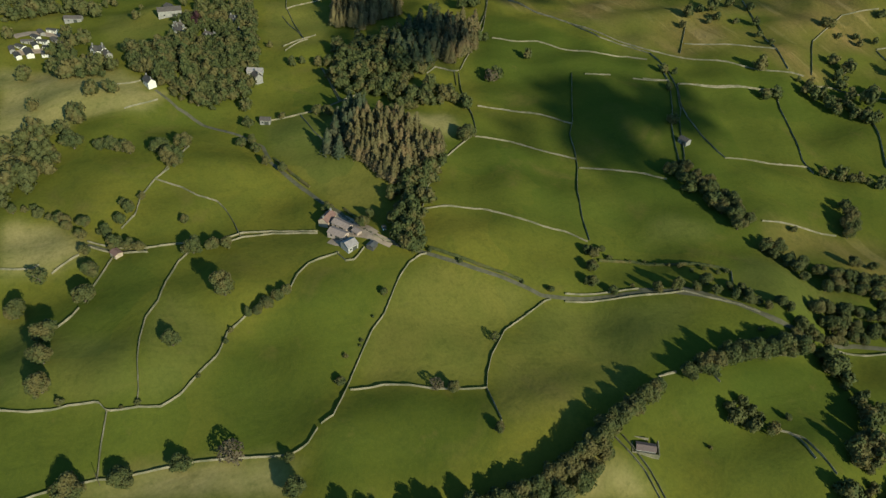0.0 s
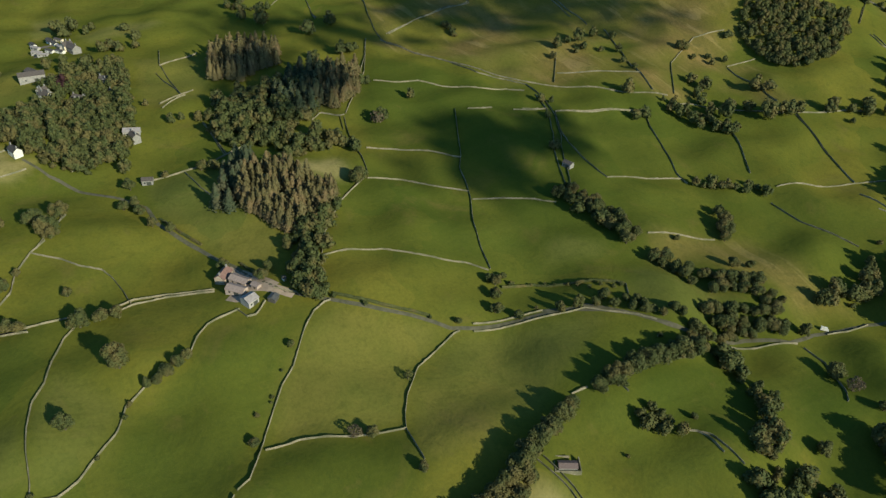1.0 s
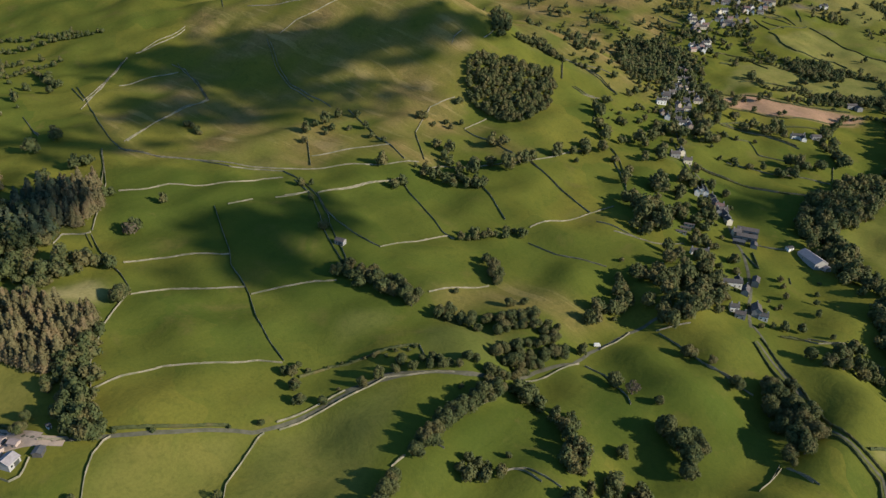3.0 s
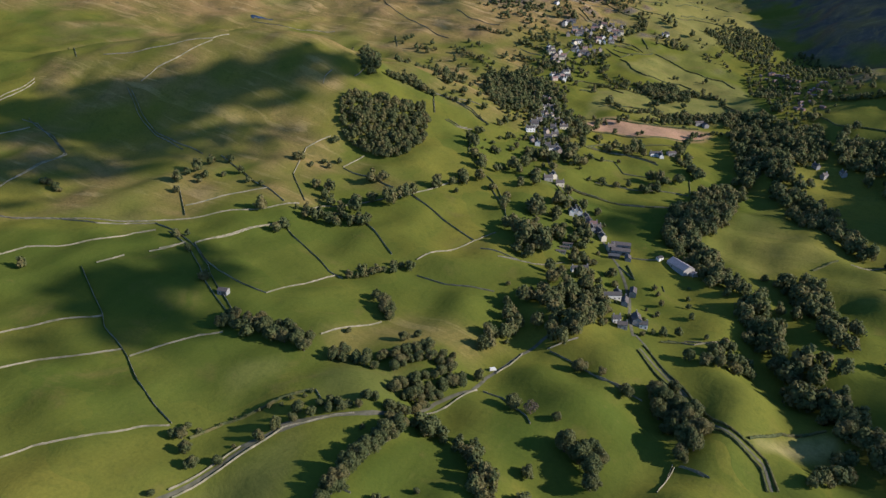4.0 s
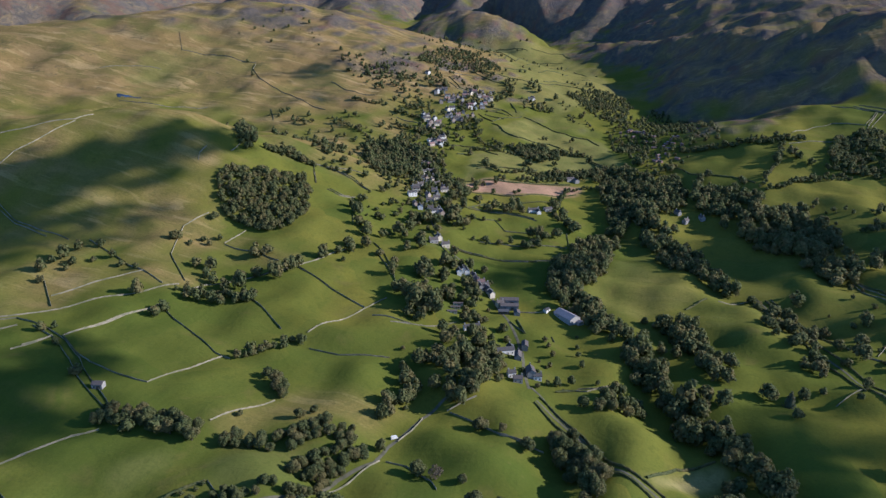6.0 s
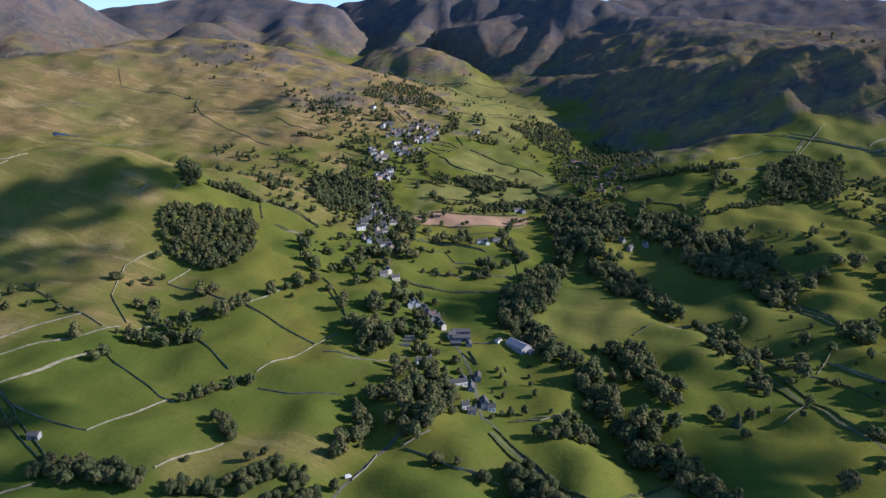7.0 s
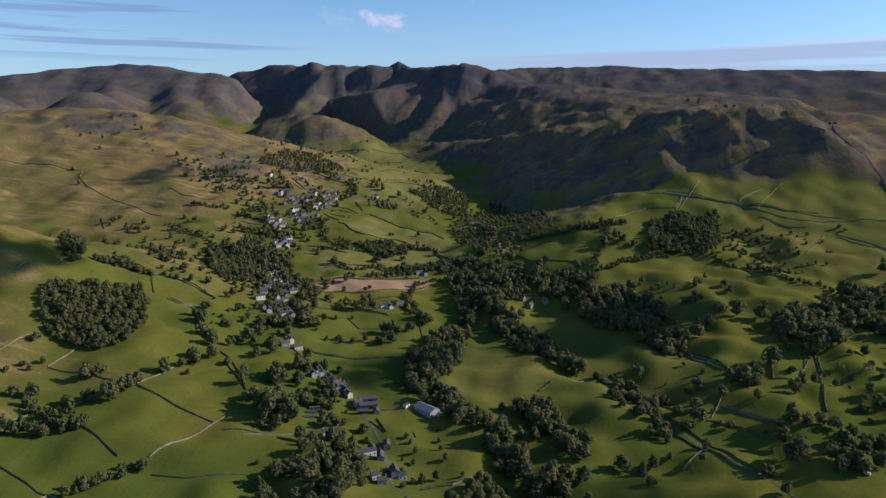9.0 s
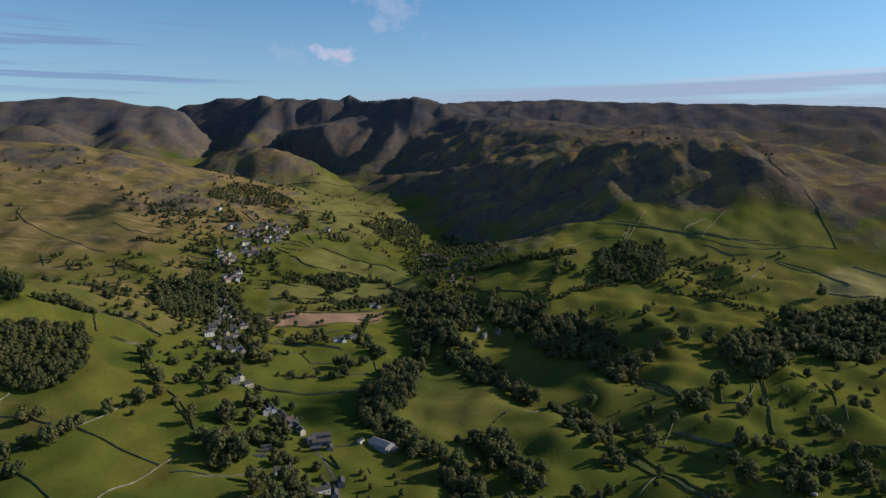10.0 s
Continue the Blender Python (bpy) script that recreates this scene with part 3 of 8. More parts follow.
FIELDS.append(('rough', [(-1344.0, 951.3), (-1020.0, 1052.9), (-587.0, 784.2), (-526.2, 797.9), (-504.2, 709.9), (-487.8, 660.9), (-537.6, 600.1), (-624.5, 578.3), (-713.9, 467.8)]))
FIELDS.append(('dry', [(-257.0, 335.2), (-228.1, 363.0), (-193.3, 376.2), (-177.7, 378.0), (-193.6, 346.0), (-207.6, 310.3), (-231.0, 298.5)]))
FIELDS.append(('lightened', [(-918.2, 34.7), (-882.0, 75.0), (-854.8, 50.8), (-847.2, 26.2)]))
FIELDS.append(('lightened', [(-839.6, 70.7), (-837.1, 125.3), (-814.9, 156.1), (-803.3, 117.6), (-809.8, 73.9)]))
FIELDS.append(('dry', [(-734.6, 107.5), (-732.5, 167.3), (-672.0, 166.1), (-617.9, 134.1), (-626.1, 94.3), (-671.5, 95.3)]))
FIELDS.append(('bracken', [(-1150, 3250), (-950, 3230), (-720, 3150), (-520, 3000), (-480, 2850), (-620, 2820), (-860, 2950), (-1120, 3060)]))
FIELDS.append(('green', [(-549.0, 621.0), (-463.3, 705.6), (-315.1, 672.1), (-277.2, 560.4), (-218.3, 519.8), (-205.4, 422.1), (-353.1, 377.1)]))


def soften(mask, times):
    """Blur the edge of a patch over its neighbours on the grid."""
    m = mask.astype(float)
    for _ in range(times):
        p = np.pad(m, 1, mode="edge")
        m = (2 * m + p[1:-1, :-2] + p[1:-1, 2:] + p[:-2, 1:-1] + p[2:, 1:-1]) / 6
    return m


def cover_maps(x, y, z):
    """Where moor grass, bracken and scree take over from pasture, and which fields are hay, ploughed, lush, paled for
    haze or darkened for cloud shade.
    """
    n1, n2, n3 = waves(x, y, 420, 21), waves(x, y, 160, 22), waves(x, y, 70, 23)
    axis = np.interp(y, AXIS_Y, AXIS_X)
    west = x < axis
    rel = z - np.interp(y, (1250, 1660, 1910, 2830, 3600, 5000), (0, 12, 32, 150, 250, 330))
    edge = np.where(west, np.interp(y, (700, 1000, 1300, 1700, 2100, 2600), (165, 105, 88, 92, 95, 60)), np.interp(y, (1200, 1500, 1750, 2100, 2600), (195, 150, 62, 22, 12)))
    moor = np.clip((rel - edge + 14 * n1 + 10 * n2 + 8 * n3) / 44, 0, 1)
    bracken = np.clip((z - np.where(west, 225, np.interp(y, (1300, 1900, 2400), (190, 70, 110))) + 40 * n1) / 60, 0, 1) * np.clip(np.where(west, 0.15, np.interp(y, (1500, 1800), (0.45, 0.85))) + 0.9 * n2 + 0.6 * n3, 0, 1) * 0.9
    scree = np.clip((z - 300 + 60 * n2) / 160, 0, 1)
    rise_y, rise_x = np.gradient(z, GY, GX)
    # steep flanks take the haze-tinted bracken too
    steep = np.clip((np.hypot(rise_x, rise_y) - 0.36 + 0.05 * n3) / 0.14, 0, 1) * np.clip((y - 1480) / 150, 0, 1)
    bracken = np.maximum(bracken, 0.92 * steep)
    # the far eastern range takes the bluish scree tone, which stands for haze
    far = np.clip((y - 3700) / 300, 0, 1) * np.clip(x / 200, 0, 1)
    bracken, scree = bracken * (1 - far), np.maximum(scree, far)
    hay, soil, lush = np.zeros(x.shape), np.zeros(x.shape), np.zeros(x.shape)
    jx, jy = x + 16 * waves(x, y, 70, 41) + 7 * waves(x, y, 28, 43), y + 16 * waves(x, y, 70, 42) + 7 * waves(x, y, 28, 44)
    for kind, poly in FIELDS:
        if kind in ("rough", "rush", "bracken", "pasture"):
            m = soften(inside(poly, jx, jy), 3)
            keep = 1 - m
            if kind == "rush":
                moor = np.maximum(moor, 0.48 * m)
            elif kind == "rough":
                moor = np.maximum(moor, m * np.clip(0.40 + 0.40 * n2 + 0.30 * n3, 0.08, 0.8))
            elif kind == "bracken":
                bracken = bracken * keep + m * np.clip(0.62 + 0.5 * n2 + 0.4 * n3, 0.1, 0.95)
            else:
                moor, bracken = moor * keep + 0.1 * m, bracken * keep
            continue
        m = soften(inside(poly, x, y), 1)
        if kind == "hay":
            hay = np.maximum(hay, 0.8 * m)
        elif kind == "lightened":
            # far meadows: sunlight and haze put into the turf as a pale straw tone
            hay = np.maximum(hay, 0.30 * m)
        elif kind == "dry":
            hay = np.maximum(hay, 0.12 * m)
        elif kind == "soil":
            soil = np.maximum(soil, m)
        elif kind == "green":
            lush = np.maximum(lush, 0.42 * soften(m, 3))
        elif kind == "deep":
            # darker green sward, with part of the cloud shade put into its colour
            lush = np.maximum(lush, 0.8 * soften(m, 3))
        else:
            lush = np.maximum(lush, m)
    return (moor, bracken, scree), (hay, soil, lush)


# ---- ground ----
def inside(poly, x, y):
    hit = np.zeros(x.shape, bool)
    for (ax, ay), (bx, by) in zip(poly, poly[1:] + poly[:1]):
        cross = (ay > y) != (by > y)
        with np.errstate(divide="ignore", invalid="ignore"):
            hit ^= cross & (x < ax + (y - ay) * (bx - ax) / (by - ay))
    return hit


def build_ground():
    x, y = np.meshgrid(GX, GY)
    z = GZ
    nx, ny = len(GX), len(GY)
    me = bpy.data.meshes.new("ground")
    me.vertices.add(nx * ny)
    me.vertices.foreach_set("co", np.stack([x, y, z], -1).ravel())
    i = (np.arange(ny - 1)[:, None] * nx + np.arange(nx - 1)[None]).ravel()
    quads = np.stack([i, i + 1, i + nx + 1, i + nx], 1)
    me.loops.add(quads.size)
    me.loops.foreach_set("vertex_index", quads.ravel())
    me.polygons.add(len(quads))
    me.polygons.foreach_set("loop_start", np.arange(0, quads.size, 4))
    me.polygons.foreach_set("use_smooth", np.ones(len(quads), bool))
    me.update()
    me.validate()
    cover, field = cover_maps(x, y, z)
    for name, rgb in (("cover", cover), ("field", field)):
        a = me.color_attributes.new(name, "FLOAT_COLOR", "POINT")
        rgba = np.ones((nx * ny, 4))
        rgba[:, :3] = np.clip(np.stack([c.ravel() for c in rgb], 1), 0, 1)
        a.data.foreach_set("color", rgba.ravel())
    me.materials.append(TURF)
    ob = new("ground", me)
    return tagged(ob, "rolling green pasture and brown fell grass of a dale", "ground", kind="structure")


TURF = ground_material()
ground = build_ground()


# ---- builders ----
def part(name, verts, faces, material, parent, label="", smooth=False):
    me = bpy.data.meshes.new(name)
    me.from_pydata([tuple(v) for v in verts], [], [tuple(f) for f in faces])
    me.update()
    if smooth:
        me.polygons.foreach_set("use_smooth", [True] * len(me.polygons))
    me.materials.append(material)
    ob = new(name, me)
    ob.parent = parent
    if label:
        tagged(ob, label)
    return ob


def share(name, source, parent, m, label=""):
    """Another piece on the same mesh, placed inside its parent."""
    ob = new(name, source)
    ob.parent = parent
    ob.matrix_basis = m
    if label:
        tagged(ob, label)
    return ob


def box_data(x0, x1, y0, y1, z0, z1, chamfer=0.0):
    c = chamfer
    v = [(x0, y0, z0), (x1, y0, z0), (x1, y1, z0), (x0, y1, z0), (x0 + c, y0 + c, z1), (x1 - c, y0 + c, z1), (x1 - c, y1 - c, z1), (x0 + c, y1 - c, z1)]
    f = [(3, 2, 1, 0), (4, 5, 6, 7), (0, 1, 5, 4), (1, 2, 6, 5), (2, 3, 7, 6), (3, 0, 4, 7)]
    return v, f


def leaf_material(name, dark, mid, light, turned, rough=0.8):
    k = Mat(name, rough, 0.2)
    c = k.mix(k.ramp(k.island(), 0.0, 1.0), dark, mid)
    c = k.mix(k.ramp(k.noise(0.35, 3), 0.45, 0.75, 0, 0.5), c, light)
    c = k.mix(k.ramp(k.random(), 0.35, 1.0, 0, 0.45), c, light)
    # whole trees turn before others: rust, straw and deep green crowns side by side
    c = k.mix(k.ramp(k.noise(0.075, 2, 0.5), 0.48, 0.62, 0, 0.6), c, turned)
    c = k.mix(k.ramp(k.noise(0.11, 1, 0.5), 0.54, 0.70, 0, 0.6), c, dark)
    m = k.done(c)
    thin = k.n.new("ShaderNodeBsdfTranslucent")
    k.l.new(c, thin.inputs["Color"])
    both = k.n.new("ShaderNodeMixShader")
    both.inputs["Fac"].default_value = 0.38
    k.l.new(k.b.outputs[0], both.inputs[1])
    k.l.new(thin.outputs[0], both.inputs[2])
    k.l.new(both.outputs[0], k.n["Material Output"].inputs["Surface"])
    return m


LEAF = leaf_material("broad leaves", (0.062, 0.080, 0.029), (0.102, 0.116, 0.039), (0.146, 0.140, 0.050), (0.180, 0.142, 0.056))
LEAF_PALE = leaf_material("pale thin leaves", (0.102, 0.083, 0.053), (0.138, 0.113, 0.070), (0.168, 0.132, 0.088), (0.180, 0.138, 0.094))
NEEDLE = leaf_material("dark needles", (0.049, 0.068, 0.039), (0.078, 0.097, 0.052), (0.109, 0.113, 0.060), (0.102, 0.095, 0.055))
LARCH = leaf_material("larch needles", (0.119, 0.107, 0.048), (0.167, 0.143, 0.062), (0.203, 0.160, 0.074), (0.223, 0.156, 0.082))


def bark_material():
    k = Mat("bark", 0.9, 0.1)
    return k.done(k.mix(k.ramp(k.noise(2.0, 5), 0.35, 0.65), (0.055, 0.043, 0.032), (0.13, 0.11, 0.085)))


BARK = bark_material()


def stone_material():
    k = Mat("dry stone", 0.92, 0.2)
    c = k.mix(k.ramp(k.noise(2.2, 5, 0.7), 0.35, 0.65), (0.150, 0.132, 0.092), (0.275, 0.245, 0.175))
    c = k.mix(k.ramp(k.noise(0.12, 4), 0.40, 0.62, 0, 0.85), c, (0.11, 0.11, 0.065))
    k.bump(k.noise(3.0, 3), 0.25, 0.8)
    return k.done(c)


STONE = stone_material()


def tube(points, radii, sides=6):
    v, f = [], []
    for i, (p, r) in enumerate(zip(points, radii)):
        p = Vector(p)
        d = (Vector(points[min(i + 1, len(points) - 1)]) - Vector(points[max(i - 1, 0)])).normalized()
        a = d.orthogonal().normalized()
        b = d.cross(a)
        v += [tuple(p + r * (math.cos(6.2832 * k / sides) * a + math.sin(6.2832 * k / sides) * b)) for k in range(sides)]
    for i in range(len(points) - 1):
        f += [(i * sides + k, i * sides + (k + 1) % sides, (i + 1) * sides + (k + 1) % sides, (i + 1) * sides + k) for k in range(sides)]
    f.append(tuple((len(points) - 1) * sides + k for k in range(sides)))
    return v, f


def merge(*pieces):
    v, f = [], []
    for pv, pf in pieces:
        n = len(v)
        v += list(pv)
        f += [tuple(i + n for i in face) for face in pf]
    return v, f


def tufts(rng, centres, normals, size, loose):
    """Bent leaf clumps, one quad folded on its diagonal for each place."""
    n = len(centres)
    nrm = normals + rng.normal(0, loose, (n, 3))
    nrm /= np.linalg.norm(nrm, axis=1)[:, None]
    ref = rng.normal(0, 1, (n, 3))
    a = np.cross(nrm, ref)
    a /= np.linalg.norm(a, axis=1)[:, None]
    b = np.cross(nrm, a)
    s = size * rng.uniform(0.6, 1.35, (n, 1))
    dip = -nrm * s * 0.35
    v = np.stack([centres + a * s, centres + b * s * 0.8 + dip, centres - a * s, centres - b * s * 0.8 + dip], 1).reshape(-1, 3)
    i = np.arange(n) * 4
    f = np.stack([i, i + 1, i + 2, i + 3], 1)
    return v.tolist(), f.tolist()


def ball(centre, r, rng, sides=7, rings=5):
    v, f = [], []
    for j in range(rings + 1):
        a = math.pi * j / rings
        for k in range(sides):
            w = r * rng.uniform(0.86, 1.1)
            v.append((centre[0] + w * math.sin(a) * math.cos(6.2832 * k / sides), centre[1] + w * math.sin(a) * math.sin(6.2832 * k / sides), centre[2] + w * math.cos(a)))
    for j in range(rings):
        for k in range(sides):
            f.append((j * sides + k, (j + 1) * sides + k, (j + 1) * sides + (k + 1) % sides, j * sides + (k + 1) % sides))
    return v, f


def crown_shape(kind, seed, count):
    """A crown one unit across on ground level zero: lobes with leaf clumps on their outer skin."""
    rng = np.random.RandomState(seed)
    if kind in ("conifer", "larch"):
        top, low = (1.55, 0.12) if kind == "conifer" else (1.6, 0.2)
        u = rng.uniform(0, 1, count) ** 0.75
        z = top - u * (top - low)
        tier = 0.72 + 0.28 * np.abs(np.sin(u * 17 + rng.uniform(0, 6)))
        r = (0.03 + 0.44 * u ** 0.85) * tier * rng.uniform(0.75, 1.08, count)
        ang = rng.uniform(0, 6.2832, count)
        c = np.stack([r * np.cos(ang), r * np.sin(ang), z], 1)
        n = np.stack([np.cos(ang), np.sin(ang), np.full(count, 0.55)], 1)
        core = tube([(0, 0, low), (0, 0, 0.6 * top), (0, 0, top * 0.97)], [0.30, 0.17, 0.01], 7)
        return merge(core, tufts(rng, c, n, 0.075, 0.35))
    flat = {"broadleaf": 1.0, "copper": 1.0, "sparse": 1.0, "pale": 1.0, "bush": 0.8}[kind]
    lobes = []
    lift, lean = rng.uniform(0.85, 1.15), rng.uniform(0, 6.2832)
    for i in range(8 if kind == "bush" else 19 if count > 200 else 11 if count > 130 else 7):
        a, e = rng.uniform(0, 6.2832), rng.uniform(-0.75, 1.35)
        far = 0.30 * rng.uniform(0.5, 1.12) * (1 + 0.22 * math.cos(a - lean))
        lobes.append((far * math.cos(a) * math.cos(e), far * math.sin(a) * math.cos(e), 0.40 * flat + far * lift * math.sin(e), rng.uniform(0.10, 0.21) if count > 200 else rng.uniform(0.13, 0.23) if count > 130 else rng.uniform(0.17, 0.25)))
    lobes.append((0, 0, 0.38 * flat, 0.32))
    lobes = np.array(lobes)
    pts, nrm = [], []
    weight = lobes[:, 3] ** 2 / (lobes[:, 3] ** 2).sum()
    while len(pts) < count:
        c = lobes[rng.choice(len(lobes), p=weight)]
        d = rng.normal(0, 1, 3)
        d /= np.linalg.norm(d)
        p = c[:3] + d * c[3] * rng.uniform(0.88, 1.1)
        gap = np.linalg.norm(lobes[:, :3] - p, axis=1) < lobes[:, 3] * 0.82
        if gap.any() or p[2] < 0.03 or (d[2] < -0.45 and rng.rand() < 0.7):
            continue
        pts.append(p)
        nrm.append(d)
    pieces = [tufts(rng, np.array(pts), np.array(nrm), 0.036 if count > 400 else 0.052 if count > 200 else 0.066 if count > 110 else 0.08, 0.34)]
    if count <= 200 and kind == "broadleaf":
        v, f = ball((0, 0, 0), 0.26, rng, 6, 4)
        pieces.append(([(p[0], p[1], 0.38 + p[2] * lift) for p in v], f))
        pieces += [ball(c[:3], c[3] * 0.85, rng, 4, 2) for c in lobes[:-1]]
    elif kind not in ("sparse", "pale"):
        pieces += [ball(c[:3], c[3] * 0.82, rng, 5, 3) for c in lobes]
    return merge(*pieces)


def trunk_shape(kind, seed):
    rng = np.random.RandomState(seed + 50)
    if kind in ("conifer", "larch"):
        return tube([(0, 0, -0.06), (0, 0, 0.5), (0, 0, 1.45)], [0.028, 0.02, 0.005])
    pieces = [tube([(0, 0, -0.06), (0.005, 0, 0.10), (0.01, 0.01, 0.22), (0, 0, 0.38)], [0.05, 0.036, 0.032, 0.02], 7)]
    for i in range(6):
        a, up = rng.uniform(0, 6.2832), rng.uniform(0.10, 0.22)
        reach = rng.uniform(0.2, 0.38)
        pieces.append(tube([(0, 0, up), (0.5 * reach * math.cos(a), 0.5 * reach * math.sin(a), up + 0.12), (reach * math.cos(a), reach * math.sin(a), up + rng.uniform(0.2, 0.34))], [0.02, 0.013, 0.004], 5))
    return merge(*pieces)


COPPER = leaf_material("copper leaves", (0.034, 0.016, 0.020), (0.060, 0.028, 0.034), (0.085, 0.040, 0.042), (0.060, 0.030, 0.030))


TREE_KINDS = {
    # name, leaf, label, category, leaf clumps, variants
    "broadleaf": ("tree", LEAF, "round green broadleaf tree with a dense crown", "tree", 850, 8),
    "copper": ("copper_beech", COPPER, "broad copper beech with dark purple leaves", "tree", 500, 1),
    "pale": ("tree", LEAF_PALE, "pale half-bare tree with thin grey-brown leaves", "tree", 330, 1),
    "sparse": ("tree", LEAF, "thin open-crowned broadleaf tree in pasture", "tree", 240, 1),
    "conifer": ("conifer", NEEDLE, "tall dark green conifer with a pointed crown", "conifer", 300, 2),
    "larch": ("larch", LARCH, "golden-brown larch with a narrow crown", "larch", 260, 2),
    "bush": ("bush", LEAF, "low dense green bush beside a field wall", "bush", 210, 3),
}
SHAPES = {}


def tree_shape(kind, variant):
    key = (kind, variant)
    if key not in SHAPES:
        name, leaf, _, _, count, _ = TREE_KINDS[kind]
        meshes = []
        for label, (v, f), mat in (("trunk", trunk_shape(kind, variant), BARK), ("crown", crown_shape(kind, 11 * variant + len(kind), count), leaf)):
            me = bpy.data.meshes.new(kind + " " + label)
            me.from_pydata(v, [], f)
            me.materials.append(mat)
            me.update()
            meshes.append(me)
        SHAPES[key] = meshes
    return SHAPES[key]


TREE_RNG = random.Random(4)
HOUSE_SPOTS = []
NEAR_TREES, FAR_TREES = 520, {}


def in_garden(x, y):
    """Open ground round a house, widest on its sunny southern side."""
    return any(abs(x - a) < 6.5 and -12 < y - b < 6.5 for a, b in HOUSE_SPOTS)


def place_tree(kind, x, y, size, group, label=""):
    if in_garden(x, y):
        return None
    if math.hypot(x, y) > NEAR_TREES:
        FAR_TREES.setdefault((kind, round(x / 400), round(y / 400)), []).append((x, y, size))
        return None
    name, _, words, category, _, variants = TREE_KINDS[kind]
    trunk, crown = tree_shape(kind, TREE_RNG.randrange(variants))
    ob = new(name)
    tall = size * TREE_RNG.uniform(0.85, 1.15)
    ob.matrix_basis = Matrix.LocRotScale((x, y, float(ground_z(x, y))), Euler((0, 0, TREE_RNG.uniform(0, 6.28))), (size, size, tall))
    tagged(ob, label or words, category, group)
    for nm, me in (("trunk", trunk), ("crown", crown)):
        c = new(nm, me)
        c.parent = ob
    return ob


def plant(kind, places):
    for x, y, size in places:
        place_tree(kind, x, y, size, "scattered " + TREE_KINDS[kind][3] + "s of the dale")


def along(points, step):
    """Evenly spaced places on a line of points, with the way the line goes there."""
    out, carry = [], 0.0
    for (ax, ay), (bx, by) in zip(points[:-1], points[1:]):
        length = math.hypot(bx - ax, by - ay)
        d = carry
        while d < length:
            s = d / length
            out.append((ax + s * (bx - ax), ay + s * (by - ay), (bx - ax) / length, (by - ay) / length))
            d += step
        carry = d - length
    return out


def tree_row(points, thick):
    """A hedgerow or streamside belt of broadleaf trees, one or two deep."""
    for x, y, dx, dy in along(points, 6.5 if thick == 1 else 8.0):
        for k in range(thick):
            side = (k - (thick - 1) / 2) * 9 + TREE_RNG.uniform(-2.5, 2.5)
            size = TREE_RNG.uniform(6.0, 11.5) if thick == 1 else TREE_RNG.uniform(8.0, 14.5)
            place_tree("broadleaf", x - dy * side + TREE_RNG.uniform(-2, 2), y + dx * side + TREE_RNG.uniform(-2, 2), size, "hedgerow trees", "green broadleaf tree in a field-edge row")


WOOD_SHAPES = {}


def wood_shape(kind, variant, count):
    key = (kind, variant, count)
    if key not in WOOD_SHAPES:
        v, f = crown_shape(kind, 31 * variant + 7, count)
        tris = [t for face in f for t in ((face[0], face[1], face[2]),) + (((face[0], face[2], face[3]),) if len(face) == 4 else ())]
        if kind in ("conifer", "larch"):
            tris = [t for face in f for t in [(face[0], face[i], face[i + 1]) for i in range(1, len(face) - 1)]]
        WOOD_SHAPES[key] = (np.array(v), np.array(tris))
    return WOOD_SHAPES[key]


def wood(kind, size, outline, most=330, loose=False):
    """A stand of trees that fills an outline: one mesh, too many crowns to count."""
    rng = np.random.RandomState(int(abs(outline[0][0] * 7 + outline[0][1] * 3)) % 9999)
    xs, ys = np.array([p[0] for p in outline], float), np.array([p[1] for p in outline], float)
    area = 0.5 * abs(np.dot(xs, np.roll(ys, -1)) - np.dot(ys, np.roll(xs, -1)))
    spread = 0.62 * size if kind == "broadleaf" else 0.45 * size
    want = most if loose else int(min(most * (1 if kind == "broadleaf" else 1.4), max(4, area / (spread * spread * 0.9))))
    spread = 0.0 if loose else max(spread, math.sqrt(area / want) * 0.8)
    px, py, tries = [], [], 0
    while len(px) < want and tries < want * 25:
        tries += 1
        x, y = rng.uniform(xs.min(), xs.max()), rng.uniform(ys.min(), ys.max())
        if not inside(outline, np.array([x]), np.array([y]))[0] or in_garden(x, y):
            continue
        if px and min((x - a) ** 2 + (y - b) ** 2 for a, b in zip(px, py)) < spread ** 2 * 0.5:
            continue
        px.append(x)
        py.append(y)
    sizes = size * rng.uniform(0.45, 1.35, len(px)) if not loose else size * rng.uniform(0.35, 1.25, len(px))
    words = {"broadleaf": "dense stand of green broadleaf trees", "larch": "stand of golden-brown larches", "conifer": "stand of dark green conifers"}[kind]
    if loose:
        words = "loose scatter of small green trees and scrub"
    stand(kind, list(zip(px, py, sizes)), rng, "scrub" if loose else "wood", words)


